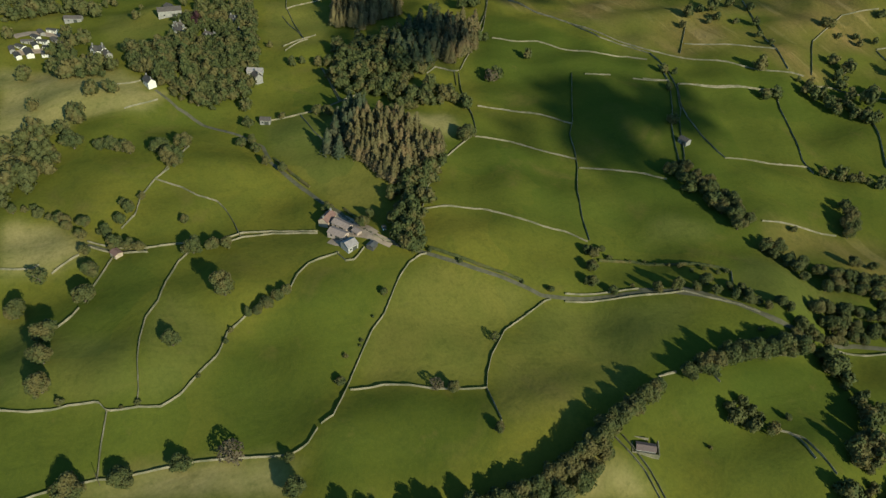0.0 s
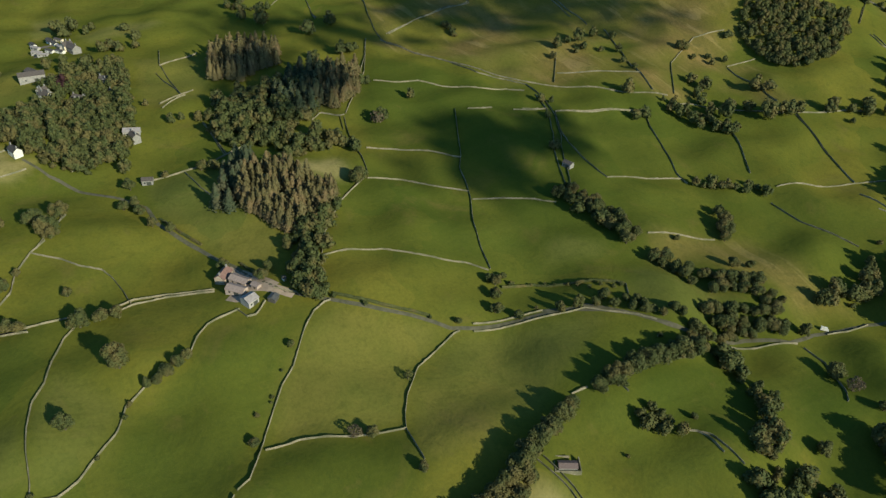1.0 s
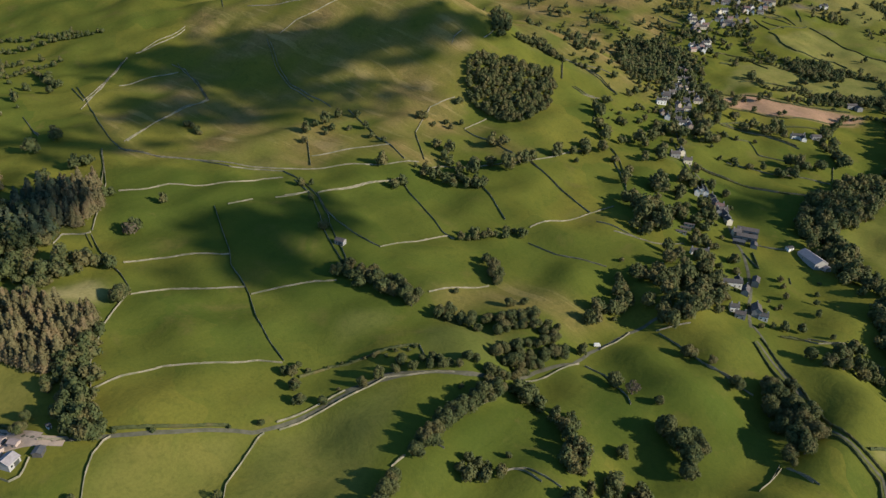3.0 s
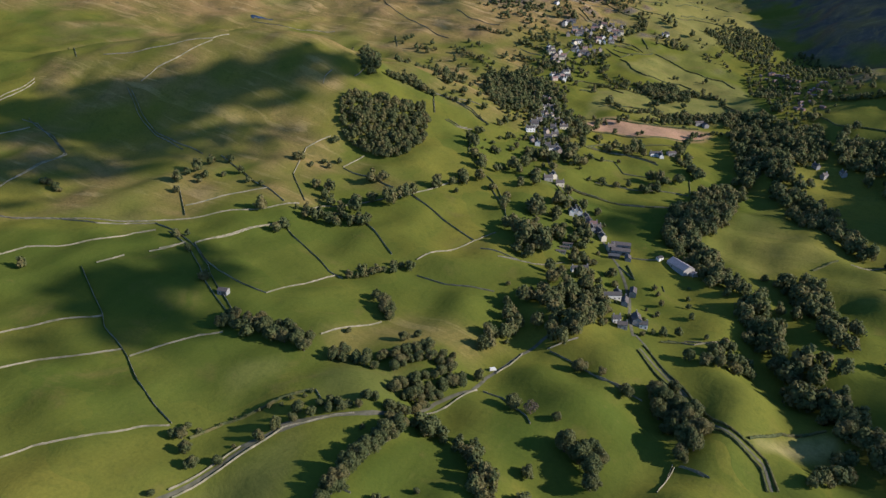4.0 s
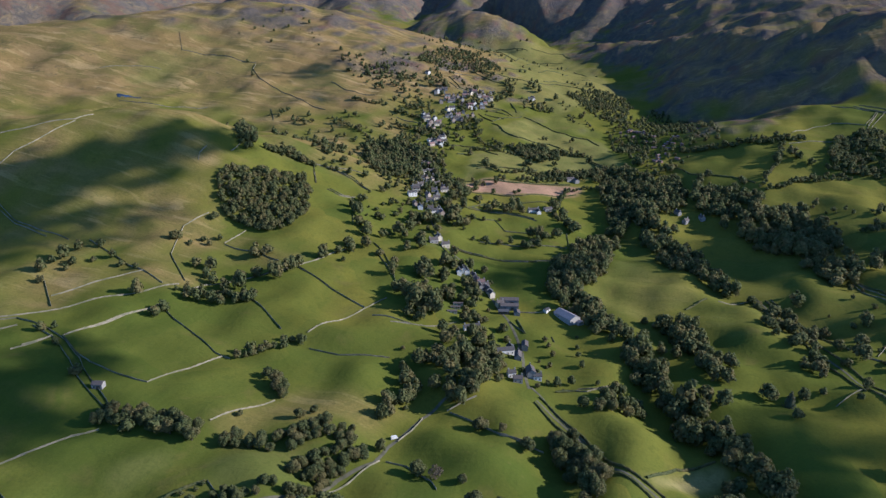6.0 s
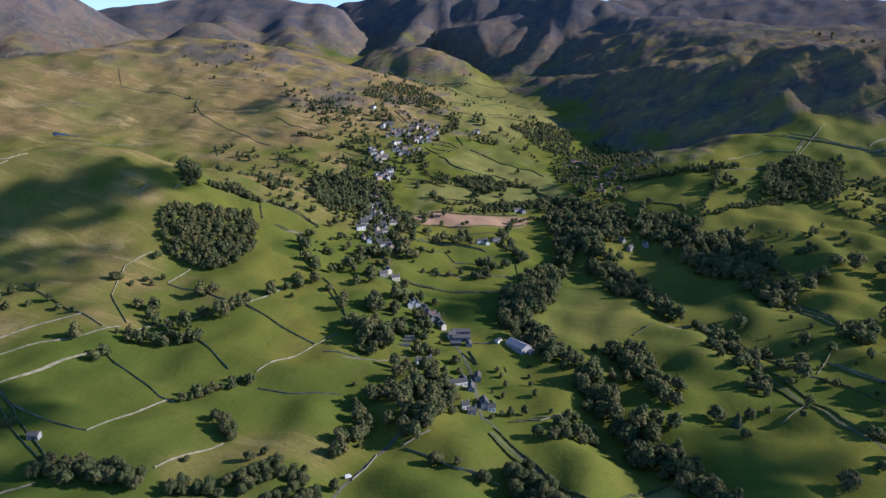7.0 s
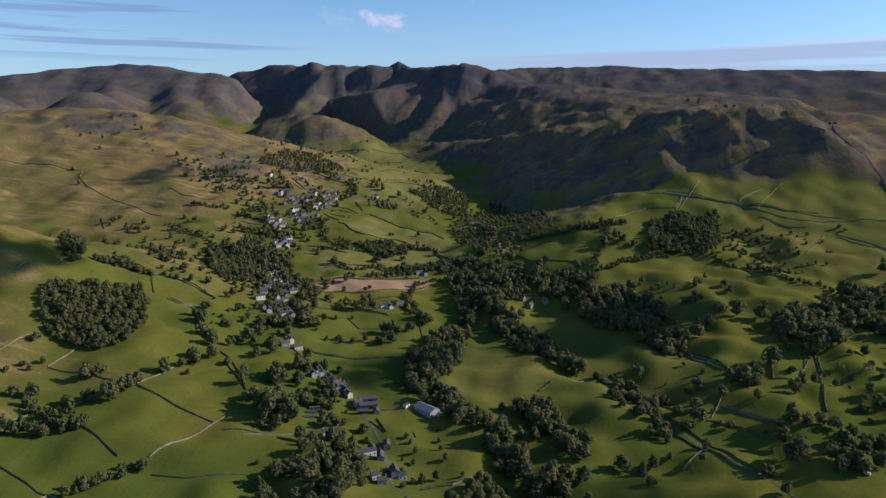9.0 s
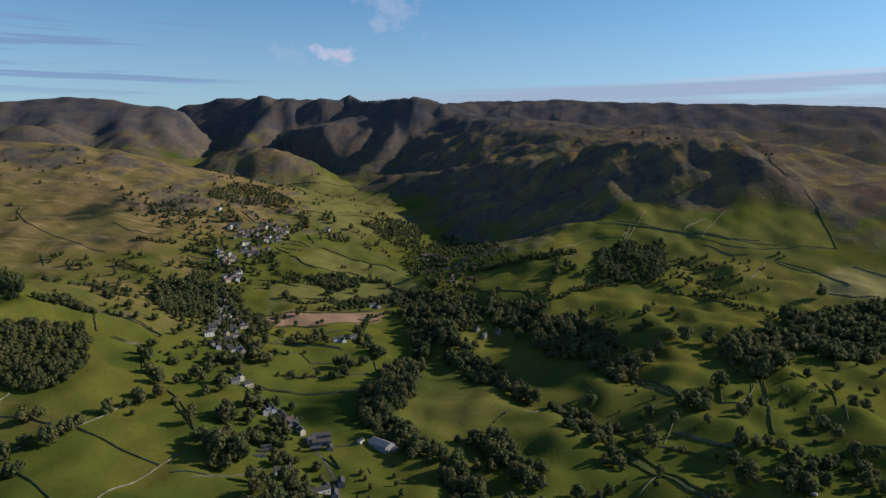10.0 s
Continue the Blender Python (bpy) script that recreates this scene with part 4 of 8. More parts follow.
def stand(kind, places, rng, name, words):
    """Many trees joined into one mesh."""
    if not places:
        return
    away = sum(math.hypot(p[0], p[1]) for p in places) / len(places)
    count = 160 if away < 650 else 105 if away < 1000 else 64 if away < 1500 else 40
    vs, fs, n = [], [], 0
    for x, y, s in places:
        v, f = wood_shape(kind, rng.randint(8), count)
        a = rng.uniform(0, 6.2832)
        rot = np.array([[math.cos(a), -math.sin(a), 0], [math.sin(a), math.cos(a), 0], [0, 0, rng.uniform(0.72, 0.98) if kind in ("conifer", "larch") else rng.uniform(0.85, 1.2)]])
        vs.append(v @ rot.T * s + np.array([x, y, float(ground_z(x, y)) - 0.3]))
        fs.append(f + n)
        n += len(v)
    v, f = np.concatenate(vs), np.concatenate(fs)
    me = bpy.data.meshes.new(name)
    me.vertices.add(len(v))
    me.vertices.foreach_set("co", v.ravel())
    me.loops.add(f.size)
    me.loops.foreach_set("vertex_index", f.ravel())
    me.polygons.add(len(f))
    me.polygons.foreach_set("loop_start", np.arange(0, f.size, 3))
    me.update()
    me.validate()
    me.materials.append(TREE_KINDS[kind][1])
    tagged(new(name, me), words, name, kind="stuff")


def plant_far_trees():
    rng = np.random.RandomState(77)
    for (kind, _, _), places in sorted(FAR_TREES.items()):
        stand(kind, places, rng, "distant_trees", "scattered " + TREE_KINDS[kind][3] + "s among far fields")


def strip(points, step, profile, wobble, seed):
    """Sweep an open cross-section (offset, rise) along a line over the ground; uneven by wobble."""
    rng = np.random.RandomState(seed)
    places = along(points, step)
    places.append((*points[-1], places[-1][2], places[-1][3]))
    off = np.array([p[0] for p in profile])
    rise = np.array([p[1] for p in profile])
    v = []
    for i, (x, y, dx, dy) in enumerate(places):
        if 0 < i < len(places) - 1:
            px, py = places[i - 1][:2]
            qx, qy = places[i + 1][:2]
            ln = math.hypot(qx - px, qy - py) or 1.0
            dx, dy = (qx - px) / ln, (qy - py) / ln
        o = off + rng.normal(0, wobble * 0.5, len(off))
        xs, ys = x - dy * o, y + dx * o
        base = ground_z(xs, ys)
        up = np.where(rise > 0.3, rise * (1 + rng.normal(0, wobble)), rise)
        v += [(a, b, c + u) for a, b, c, u in zip(xs, ys, base, up)]
    m = len(profile)
    f = [(i * m + k, i * m + k + 1, (i + 1) * m + k + 1, (i + 1) * m + k) for i in range(len(places) - 1) for k in range(m - 1)]
    ends = [tuple(range(m - 1, -1, -1)), tuple((len(places) - 1) * m + k for k in range(m))]
    return v, [tuple(reversed(q)) for q in f], ends


WALL_PROFILE = ((-0.24, -0.5), (-0.19, 0.7), (-0.11, 1.22), (0.0, 1.34), (0.11, 1.22), (0.19, 0.7), (0.24, -0.5))


def stone_wall(points):
    v, f, ends = strip(points, 2.6, WALL_PROFILE, 0.09, int(abs(points[0][0] * 3 + points[0][1])) % 9999)
    ob = part("stone_wall", v, f + ends, STONE, None)
    return tagged(ob, "grey dry-stone field wall, weathered and uneven", "wall", "dry-stone field walls")


def hedge(points):
    """A clipped hedge: a dense belt of leaf clumps over a dark heart."""
    seed = int(abs(points[0][0] + points[0][1])) % 9999
    rng = np.random.RandomState(seed)
    grown = 0.9 if math.hypot(*points[0]) > 1050 else 0.75
    core = strip(points, 2.5 * grown, tuple((grown * a, grown * b) for a, b in ((-1.1, -0.3), (-1.2, 1.1), (-0.5, 2.0), (0.5, 2.0), (1.2, 1.1), (1.1, -0.3))), 0.15, seed)
    c, n = [], []
    for x, y, dx, dy in along(points, max(0.35, math.hypot(*points[0]) / 1500)):
        a = rng.uniform(-0.2, 3.34)
        o, z = grown * 1.4 * math.cos(a), grown * (0.7 + 1.5 * max(math.sin(a), -0.2))
        c.append((x - dy * o, y + dx * o, float(ground_z(x, y)) + z))
        n.append((-dy * math.cos(a), dx * math.cos(a), math.sin(a)))
    v, f = merge((core[0], core[1] + core[2]), tufts(rng, np.array(c), np.array(n), 0.55 * grown, 0.5))
    ob = part("hedge", v, f, LEAF, None)
    return tagged(ob, "thick dark green field hedge, roughly trimmed", "hedge", "field hedges")


def road_material(name, a, b):
    k = Mat(name, 0.95, 0.1)
    c = k.mix(k.ramp(k.noise(0.25, 5), 0.35, 0.65), a, b)
    c = k.mix(k.ramp(k.noise(6.0, 3), 0.5, 0.7, 0, 0.3), c, (0.11, 0.10, 0.09))
    return k.done(c)


ASPHALT = road_material("worn asphalt", (0.120, 0.102, 0.086), (0.168, 0.142, 0.118))
YARD = road_material("trodden yard", (0.25, 0.195, 0.155), (0.34, 0.265, 0.205))
GRAVEL = road_material("gravel track", (0.075, 0.074, 0.045), (0.11, 0.102, 0.07))


def road(width, points):
    half = width / 2
    v, f, _ = strip(points, 3.0, ((-half, 0.10), (-half * 0.5, 0.17), (0, 0.19), (half * 0.5, 0.17), (half, 0.10)), 0.03, 5)
    me = part("road", v, f, YARD if width > 7 else ASPHALT if width > 3 else GRAVEL, None, smooth=True)
    words = "trodden pale yard between buildings" if width > 7 else "narrow worn asphalt country road" if width > 3 else "pale gravel farm lane between walls"
    return tagged(me, words, "road", kind="structure")


# ---- houses ----
def plain(name, a, b, rough=0.8, scale=0.6, spec=0.25):
    k = Mat(name, rough, spec)
    c = k.mix(k.ramp(k.noise(scale, 5, 0.65), 0.35, 0.68), a, b)
    c = k.mix(k.ramp(k.random(), 0.0, 1.0, 0, 0.3), c, tuple(0.7 * q for q in a))
    k.bump(k.noise(4.0, 3), 0.04, 0.5)
    return k.done(c)


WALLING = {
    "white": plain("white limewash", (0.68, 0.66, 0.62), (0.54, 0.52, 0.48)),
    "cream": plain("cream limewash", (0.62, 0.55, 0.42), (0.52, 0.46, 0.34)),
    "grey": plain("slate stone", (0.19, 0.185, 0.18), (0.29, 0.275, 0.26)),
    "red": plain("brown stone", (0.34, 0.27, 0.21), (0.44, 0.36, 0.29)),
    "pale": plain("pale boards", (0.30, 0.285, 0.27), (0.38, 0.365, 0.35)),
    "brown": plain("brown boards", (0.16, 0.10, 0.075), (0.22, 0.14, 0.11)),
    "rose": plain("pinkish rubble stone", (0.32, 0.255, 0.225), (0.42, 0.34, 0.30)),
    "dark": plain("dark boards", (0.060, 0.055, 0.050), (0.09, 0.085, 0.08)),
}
ROOF = {
    "white": plain("blue-grey slates", (0.056, 0.052, 0.052), (0.084, 0.078, 0.076), 0.85, 0.9, 0.15),
    "grey": plain("grey slates", (0.076, 0.066, 0.063), (0.118, 0.100, 0.093), 0.85, 0.9, 0.15),
    "red": plain("rust-red roof sheets", (0.155, 0.090, 0.078), (0.21, 0.130, 0.112), 0.6),
    "pale": plain("pale fibre roof sheets", (0.225, 0.20, 0.205), (0.30, 0.27, 0.272), 0.85),
    "rose": plain("weathered pinkish slates", (0.23, 0.180, 0.168), (0.31, 0.245, 0.228), 0.85, 0.9, 0.15),
    "dark": plain("dark roof sheets", (0.07, 0.07, 0.075), (0.10, 0.10, 0.10), 0.5),
}
ROOF["cream"] = ROOF["grey"]
ROOF["brown"] = plain("mossy brown slates", (0.12, 0.088, 0.085), (0.17, 0.125, 0.12), 0.7, 1.4)
PANE = plain("dark window glass", (0.02, 0.024, 0.03), (0.03, 0.034, 0.04), 0.12, 1.0, 0.6)
DOOR_PAINT = plain("dark painted door", (0.05, 0.06, 0.055), (0.08, 0.07, 0.06), 0.5)


def piece_mesh(name, data, mat):
    me = bpy.data.meshes.new(name)
    me.from_pydata(data[0], [], data[1])
    me.materials.append(mat)
    me.update()
    return me


WINDOW_MESH = piece_mesh("window", merge(box_data(-0.55, 0.55, -0.06, 0.05, -0.65, 0.65)), PANE)
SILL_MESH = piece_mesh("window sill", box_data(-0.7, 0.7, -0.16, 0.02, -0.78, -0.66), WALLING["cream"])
DOOR_MESH = piece_mesh("door", box_data(-0.5, 0.5, -0.06, 0.05, 0, 2.05), DOOR_PAINT)
BIG_DOOR_MESH = piece_mesh("barn door", box_data(-1.7, 1.7, -0.07, 0.05, 0, 3.0), DOOR_PAINT)


def building(kind, x, y, length, width, eaves, colour, turn):
    """A gabled house, barn, shed or cabin, ridge along its own x."""
    HOUSE_SPOTS.append((x, y))
    a = radians(turn)
    hx, hy = length / 2, width / 2
    corners = [(x + u * hx * math.cos(a) - w * hy * math.sin(a), y + u * hx * math.sin(a) + w * hy * math.cos(a)) for u in (-1, 1) for w in (-1, 1)]
    lows = [float(ground_z(*c)) for c in corners]
    base, sink = max(lows) * 0.5 + min(lows) * 0.5, max(lows) - min(lows) + 0.6
    names = {"cottage": "house", "farm_house": "farmhouse", "barn": "barn", "shed": "shed", "cabin": "cabin"}
    words = {"white": "white-rendered", "cream": "cream-rendered", "grey": "grey stone", "red": "brown stone red-roofed", "pale": "pale boarded", "rose": "pinkish stone", "dark": "dark boarded", "brown": "brown boarded"}[colour]
    tail = {"cottage": "house with a pitched slate roof", "farm_house": "farmhouse beside a paved yard", "barn": "barn with a low pitched roof", "shed": "small farm shed on grass", "cabin": "low holiday cabin among others"}[kind]
    ob = new(names[kind])
    ob.matrix_basis = pose(x, y, base, 0, 0, turn)
    tagged(ob, words + " " + tail, names[kind], "houses of the village" if kind == "cottage" else "farm buildings" if kind != "cabin" else "holiday cabins")
    pitch = 0.78 if kind in ("cottage", "farm_house") else 0.5 if kind == "barn" else 0.35
    ridge = eaves + hy * pitch
    v = [(-hx, -hy, -sink), (hx, -hy, -sink), (hx, hy, -sink), (-hx, hy, -sink), (-hx, -hy, eaves), (hx, -hy, eaves), (hx, hy, eaves), (-hx, hy, eaves), (-hx, 0, ridge - 0.05), (hx, 0, ridge - 0.05)]
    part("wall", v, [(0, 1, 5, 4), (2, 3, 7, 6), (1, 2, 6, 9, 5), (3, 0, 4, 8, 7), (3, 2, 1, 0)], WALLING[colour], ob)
    lip, thick = 0.35, 0.22
    for side in (-1, 1):
        drop = pitch * lip
        q = [(-hx - lip, side * (hy + lip), eaves - drop), (hx + lip, side * (hy + lip), eaves - drop), (hx + lip, 0, ridge), (-hx - lip, 0, ridge)]
        q = q + [(p[0], p[1], p[2] + thick) for p in q]
        part("roof", q, [(3, 2, 1, 0), (4, 5, 6, 7), (0, 1, 5, 4), (1, 2, 6, 5), (2, 3, 7, 6), (3, 0, 4, 7)], ROOF[colour], ob)
    if kind in ("cottage", "farm_house"):
        for end in (-1, 1):
            c = end * (hx - 0.7)
            part("chimney", *merge(box_data(c - 0.55, c + 0.55, -0.4, 0.4, ridge - 0.6, ridge + 1.3), box_data(c - 0.65, c + 0.65, -0.5, 0.5, ridge + 1.3, ridge + 1.5), box_data(c - 0.18, c + 0.18, -0.16, 0.16, ridge + 1.5, ridge + 1.95, 0.03)), WALLING["grey"], ob)
        n = max(2, int(length / 4))
        for side in (0, 180):
            for floor in (1.5, 4.1):
                if floor > eaves - 0.9:
                    continue
                for i in range(n):
                    u = -hx + length * (i + 0.5) / n
                    turn_in = pose(0, 0, 0, 0, 0, side)
                    if floor < 2 and i == n // 2 and side == 0:
                        share("door", DOOR_MESH, ob, turn_in @ pose(u, -hy, 0.0))
                    else:
                        w = share("window", WINDOW_MESH, ob, turn_in @ pose(u, -hy, floor))
                        share("sill", SILL_MESH, w, pose(0, 0, 0))
    elif kind == "barn":
        share("barn_door", BIG_DOOR_MESH, ob, pose(length * 0.15, -hy, 0))
        share("window", WINDOW_MESH, ob, pose(-length * 0.25, -hy, 2.0))
        share("window", WINDOW_MESH, ob, pose(length * 0.2, hy, 2.0, 0, 0, 180))
    else:
        share("door", DOOR_MESH, ob, pose(length * 0.1, -hy, 0))
        if kind == "cabin":
            for u in (-0.3, 0.32):
                share("window", WINDOW_MESH, ob, pose(length * u, -hy, 1.5))
    return ob


# ---- roads and lanes ----
road(2.8, [(-550, 2.6), (-543.6, 8.1), (-527.1, 18.9), (-511.5, 34.3), (-501.6, 43.8), (-482, 57.6), (-456.4, 59.2), (-436.8, 67.6), (-415.9, 77.4), (-398.7, 83.5), (-384.1, 91.8), (-355.1, 99.5), (-336.9, 109), (-332.6, 115.3), (-321.4, 128.7), (-309.5, 141.4), (-298.1, 156.1), (-288.2, 171.5), (-278.5, 183.1), (-270.2, 191), (-265.6, 204.9), (-260.5, 226.7), (-253.1, 250.6), (-244.3, 278.1), (-231.1, 288.2), (-217.6, 298.8), (-205.9, 305.9), (-192.6, 316.2)])
road(2.2, [(-575, -11.8), (-559.6, -2.5), (-547.7, 3.7)])
road(2.2, [(-398.6, -67.2), (-388.5, -51.4), (-380.4, -33.1)])
road(2.8, [(-256.1, 251.9), (-249, 265.6), (-234.6, 282.7), (-218.8, 298.2), (-199.5, 309.7), (-188.3, 320.6), (-176.2, 359.3), (-159.4, 383.6), (-158.7, 407.8), (-151.4, 428.1), (-147.6, 454.1), (-137.7, 474.2), (-126.9, 486.1)])
road(2.2, [(-65.4, 502), (-44.7, 486.1), (-23.6, 466.8), (-0.4, 437.3), (19, 423.2), (34.8, 415.9), (42.1, 400)])
road(2.2, [(134.5, 808), (139.6, 798.7), (161.8, 744.6), (174.5, 669.8), (192.8, 637.5), (203.3, 611.1), (218.3, 584.3), (240.5, 564.2), (252.8, 522.3)])
road(2.8, [(-74.7, 521.8), (-85, 549.5), (-93.4, 591.3), (-102.1, 610.7), (-112.5, 630.8), (-129.9, 667.4), (-143.8, 689.9), (-159.3, 711.6), (-190.6, 751.2), (-221.7, 782.3), (-247, 820.2), (-278.9, 875), (-314.3, 942.9), (-339, 1047.5), (-379.1, 1127)])
road(2.2, [(-368.2, 1226.4), (-402.3, 1343), (-402.2, 1427.1), (-382.7, 1495.5)])
road(2.2, [(-74, 526.6), (-55.4, 501.2), (-30.4, 476.5), (-7.9, 456.8)])

road(10, [(-720, -126.1), (-735.9, -110.1), (-731.4, -87.3)])
road(10, [(-687.3, -123.7), (-693.9, -106.1), (-696, -86.1)])
road(8, [(-650.8, -65.2), (-660.8, -55.6), (-661.9, -45.4)])

road(6, [(-803.8, 21.7), (-800.7, 32.6), (-801.6, 47.0)])
road(5, [(-826.6, 24.7), (-818.1, 36.9), (-814.6, 48.2)])
road(9, [(-384.6, 85.9), (-374.7, 92.0), (-358.1, 98.6), (-344.9, 104.6)])
road(8, [(-360.9, 82.3), (-352.4, 91.1), (-347.2, 99.3), (-342.3, 104.8)])
road(7.5, [(-353.7, 97.2), (-344.0, 103.5), (-337.5, 108.8), (-332.8, 113.1)])
road(8, [(-351.7, 77.5), (-345.6, 82.3), (-344.3, 88.6)])
# ---- buildings ----
building('cottage', -319.3, 943.2, 11, 6.8, 5.0, 'cream', 25)
building('cottage', -319, 925.6, 13, 5.6, 5.2, 'white', 40)
building('cottage', -298, 934.4, 8.5, 5.6, 5.2, 'red', 140)
building('cottage', -303.9, 893.9, 9.5, 5.6, 4.4, 'red', 125)
building('cottage', -293.7, 886.1, 9.5, 6.8, 4.4, 'white', 115)
building('cottage', -290.6, 920.6, 11, 5.6, 5.0, 'grey', 25)
building('cottage', -335.5, 1017.6, 8.5, 6.8, 5.0, 'white', 25)
building('cottage', -357.3, 1086.6, 13, 5.6, 5.2, 'red', 60)
building('cottage', -379.4, 1117.3, 11, 6.2, 4.4, 'red', 125)
building('cottage', -360.6, 1110, 11, 5.6, 5.0, 'white', 60)
building('cottage', -338.1, 1075.8, 11, 6.8, 5.2, 'grey', 40)
building('cottage', -347.5, 1103.4, 11, 6.2, 5.2, 'red', 35)
building('cottage', -273.1, 881.2, 13, 5.6, 5.2, 'white', 35)
building('cottage', -263.7, 870, 13, 5.6, 4.4, 'cream', 125)
building('cottage', -268.1, 893.3, 8.5, 6.8, 4.4, 'white', 125)
building('cottage', -427.9, 1331.3, 13, 6.6, 5, 'cream', 35)
building('cottage', -418, 1326.4, 9, 6.6, 5, 'red', 125)
building('cottage', -414.8, 1340.6, 9, 6.6, 5, 'white', 130)
building('cottage', -414.6, 1300, 11, 6.6, 5, 'red', 140)
building('cottage', -405.4, 1296.5, 13, 6.6, 5, 'red', 140)
building('cottage', -377.8, 1224.2, 11, 6.6, 5, 'grey', 125)
building('cottage', -376, 1241.9, 11, 6.6, 5, 'red', 115)
building('cottage', -374.6, 1257.7, 11, 6.6, 5, 'white', 40)
building('cottage', -364.3, 1239.5, 9, 6.6, 5, 'white', 40)
building('cottage', -367, 1220.8, 13, 6.6, 5, 'white', 125)
building('cottage', -407.4, 1404.8, 10, 7, 5, 'cream', 140)
building('cottage', -402.6, 1420.5, 12, 7, 5, 'white', 35)
building('cottage', -391.3, 1407.6, 12, 7, 5, 'red', 115)
building('cottage', -396, 1380.3, 12, 7, 5, 'grey', 140)
building('cottage', -382.1, 1359.1, 12, 7, 5, 'red', 125)
building('cottage', -376.3, 1369.8, 14, 7, 5, 'grey', 25)
building('cottage', -391, 1462.6, 12, 7, 5, 'red', 125)
building('cottage', -378.6, 1458.8, 14, 7, 5, 'red', 140)
building('cottage', -373.4, 1462.2, 12, 7, 5, 'white', 125)
building('cottage', -372.5, 1489.3, 12, 7, 5, 'white', 130)
building('cottage', -399.8, 1483.6, 12, 7, 5, 'grey', 140)
building('cottage', -414.6, 1462.9, 12, 7, 5, 'grey', 40)
building('cottage', -429, 1473.2, 14, 7, 5, 'red', 60)
building('cottage', -431.1, 1436, 12, 7, 5, 'red', 115)
building('cottage', -460.7, 1503.7, 14, 7, 5, 'white', 130)
building('cottage', -448.4, 1509.3, 10, 7, 5, 'grey', 115)
building('cottage', -397.1, 1507.2, 14, 7, 5, 'red', 25)
building('cottage', -392.7, 1536.5, 10, 7, 5, 'cream', 140)
building('cottage', -373.2, 1535.4, 14, 7, 5, 'grey', 60)
building('cottage', -361, 1542.6, 14, 7, 5, 'red', 25)
building('cottage', -353.4, 1483.3, 12, 7, 5, 'grey', 40)
building('cottage', -351.9, 1557.8, 10, 7, 5, 'cream', 35)
building('cottage', -277.7, 1667, 16, 7, 5, 'white', 40)
building('cottage', -151.9, 984.3, 17, 6, 4.6, 'white', 35)
building('cottage', -143.8, 979.3, 9, 6, 4.2, 'white', 120)
building('barn', -133.1, 1000.4, 12, 7, 4.5, 'grey', 40)
building('barn', -123.3, 1184.1, 15, 8, 4.5, 'grey', 40)
building('barn', -113.8, 1183.2, 13, 8, 4.5, 'grey', 130)
building('cottage', -244.4, 789.9, 11, 6.5, 4.8, 'grey', 40)
building('cottage', -241.4, 803.2, 9, 6, 4.8, 'cream', 130)
building('cottage', -228.7, 789.6, 10, 6, 4.6, 'cream', 35)
building('cottage', -194, 729.2, 7, 5.5, 5.2, 'white', 115)
building('cottage', -191.7, 737.3, 7, 5.5, 5.2, 'white', 115)
building('cottage', -187, 738, 7, 5.5, 5.2, 'white', 115)
building('cottage', -177.9, 735.1, 10.5, 6, 4.6, 'grey', 125)
building('cottage', -171, 724.3, 10.5, 6, 4.6, 'red', 125)
building('cottage', -165.4, 718, 9, 6, 4.6, 'red', 35)
building('cottage', -160.2, 710.7, 10.5, 6, 4.6, 'grey', 35)
building('cottage', -154.5, 704.2, 10.5, 6, 4.6, 'grey', 130)
building('cottage', -148.8, 697.4, 9, 6, 4.6, 'cream', 130)
building('cottage', -163, 704.5, 9, 6, 4.6, 'grey', 125)
building('barn', -127, 690.7, 20, 8, 4.6, 'grey', 15)
building('barn', -124.4, 680.2, 19, 8, 4.4, 'grey', 15)
building('barn', -127.7, 666.2, 11, 6, 3.6, 'dark', 15)
building('barn', -114.1, 669.4, 9, 6, 3.2, 'grey', 105)
building('cottage', -145.9, 601.3, 16, 5.6, 4.2, 'white', 33)
building('cottage', -107.7, 569.2, 20, 5.6, 4.6, 'white', 30)
building('cottage', -105.3, 591.5, 7, 6, 4.6, 'white', 120)
building('barn', -93.1, 601.5, 11, 6, 3.6, 'grey', 100)
building('cottage', -93.1, 564.6, 11, 6, 4.6, 'grey', 100)
building('cottage', -92.9, 533.8, 7, 5.5, 4.4, 'white', 30)
building('cottage', -78, 545.7, 11, 7.5, 4.8, 'grey', 110)
building('cottage', -71.6, 544.1, 7, 5.5, 3.8, 'white', 20)
building('cottage', -86.3, 529.1, 8, 5.5, 4.0, 'grey', 20)
building('shed', -85, 684.7, 6.5, 4.5, 2.6, 'white', 60)
building('barn', -63, 679.5, 25, 14, 4.4, 'pale', 140)
building('barn', -50.4, 675.4, 10, 7, 3, 'pale', 140)
building('cabin', -175, 634.3, 10, 3.4, 2.4, 'cream', 15)
building('cabin', -176.3, 651.5, 10, 3.4, 2.4, 'cream', 15)
building('cabin', -175.9, 660.4, 10, 3.4, 2.4, 'cream', 15)
building('cabin', -26.5, 1556.6, 9, 5, 2.8, 'brown', 100)
building('cabin', -44.4, 1565.3, 9, 5, 2.8, 'brown', 140)
building('cabin', -17.7, 1533.7, 9, 5, 2.8, 'brown', 100)
building('cabin', -12.4, 1539, 9, 5, 2.8, 'brown', 100)
building('cabin', -61.5, 1554.9, 9, 5, 2.8, 'brown', 100)
building('cabin', -13.4, 1553.8, 9, 5, 2.8, 'brown', 100)
building('cabin', -20.8, 1550.7, 9, 5, 2.8, 'brown', 100)
building('cabin', -41.1, 1569.8, 9, 5, 2.8, 'brown', 140)
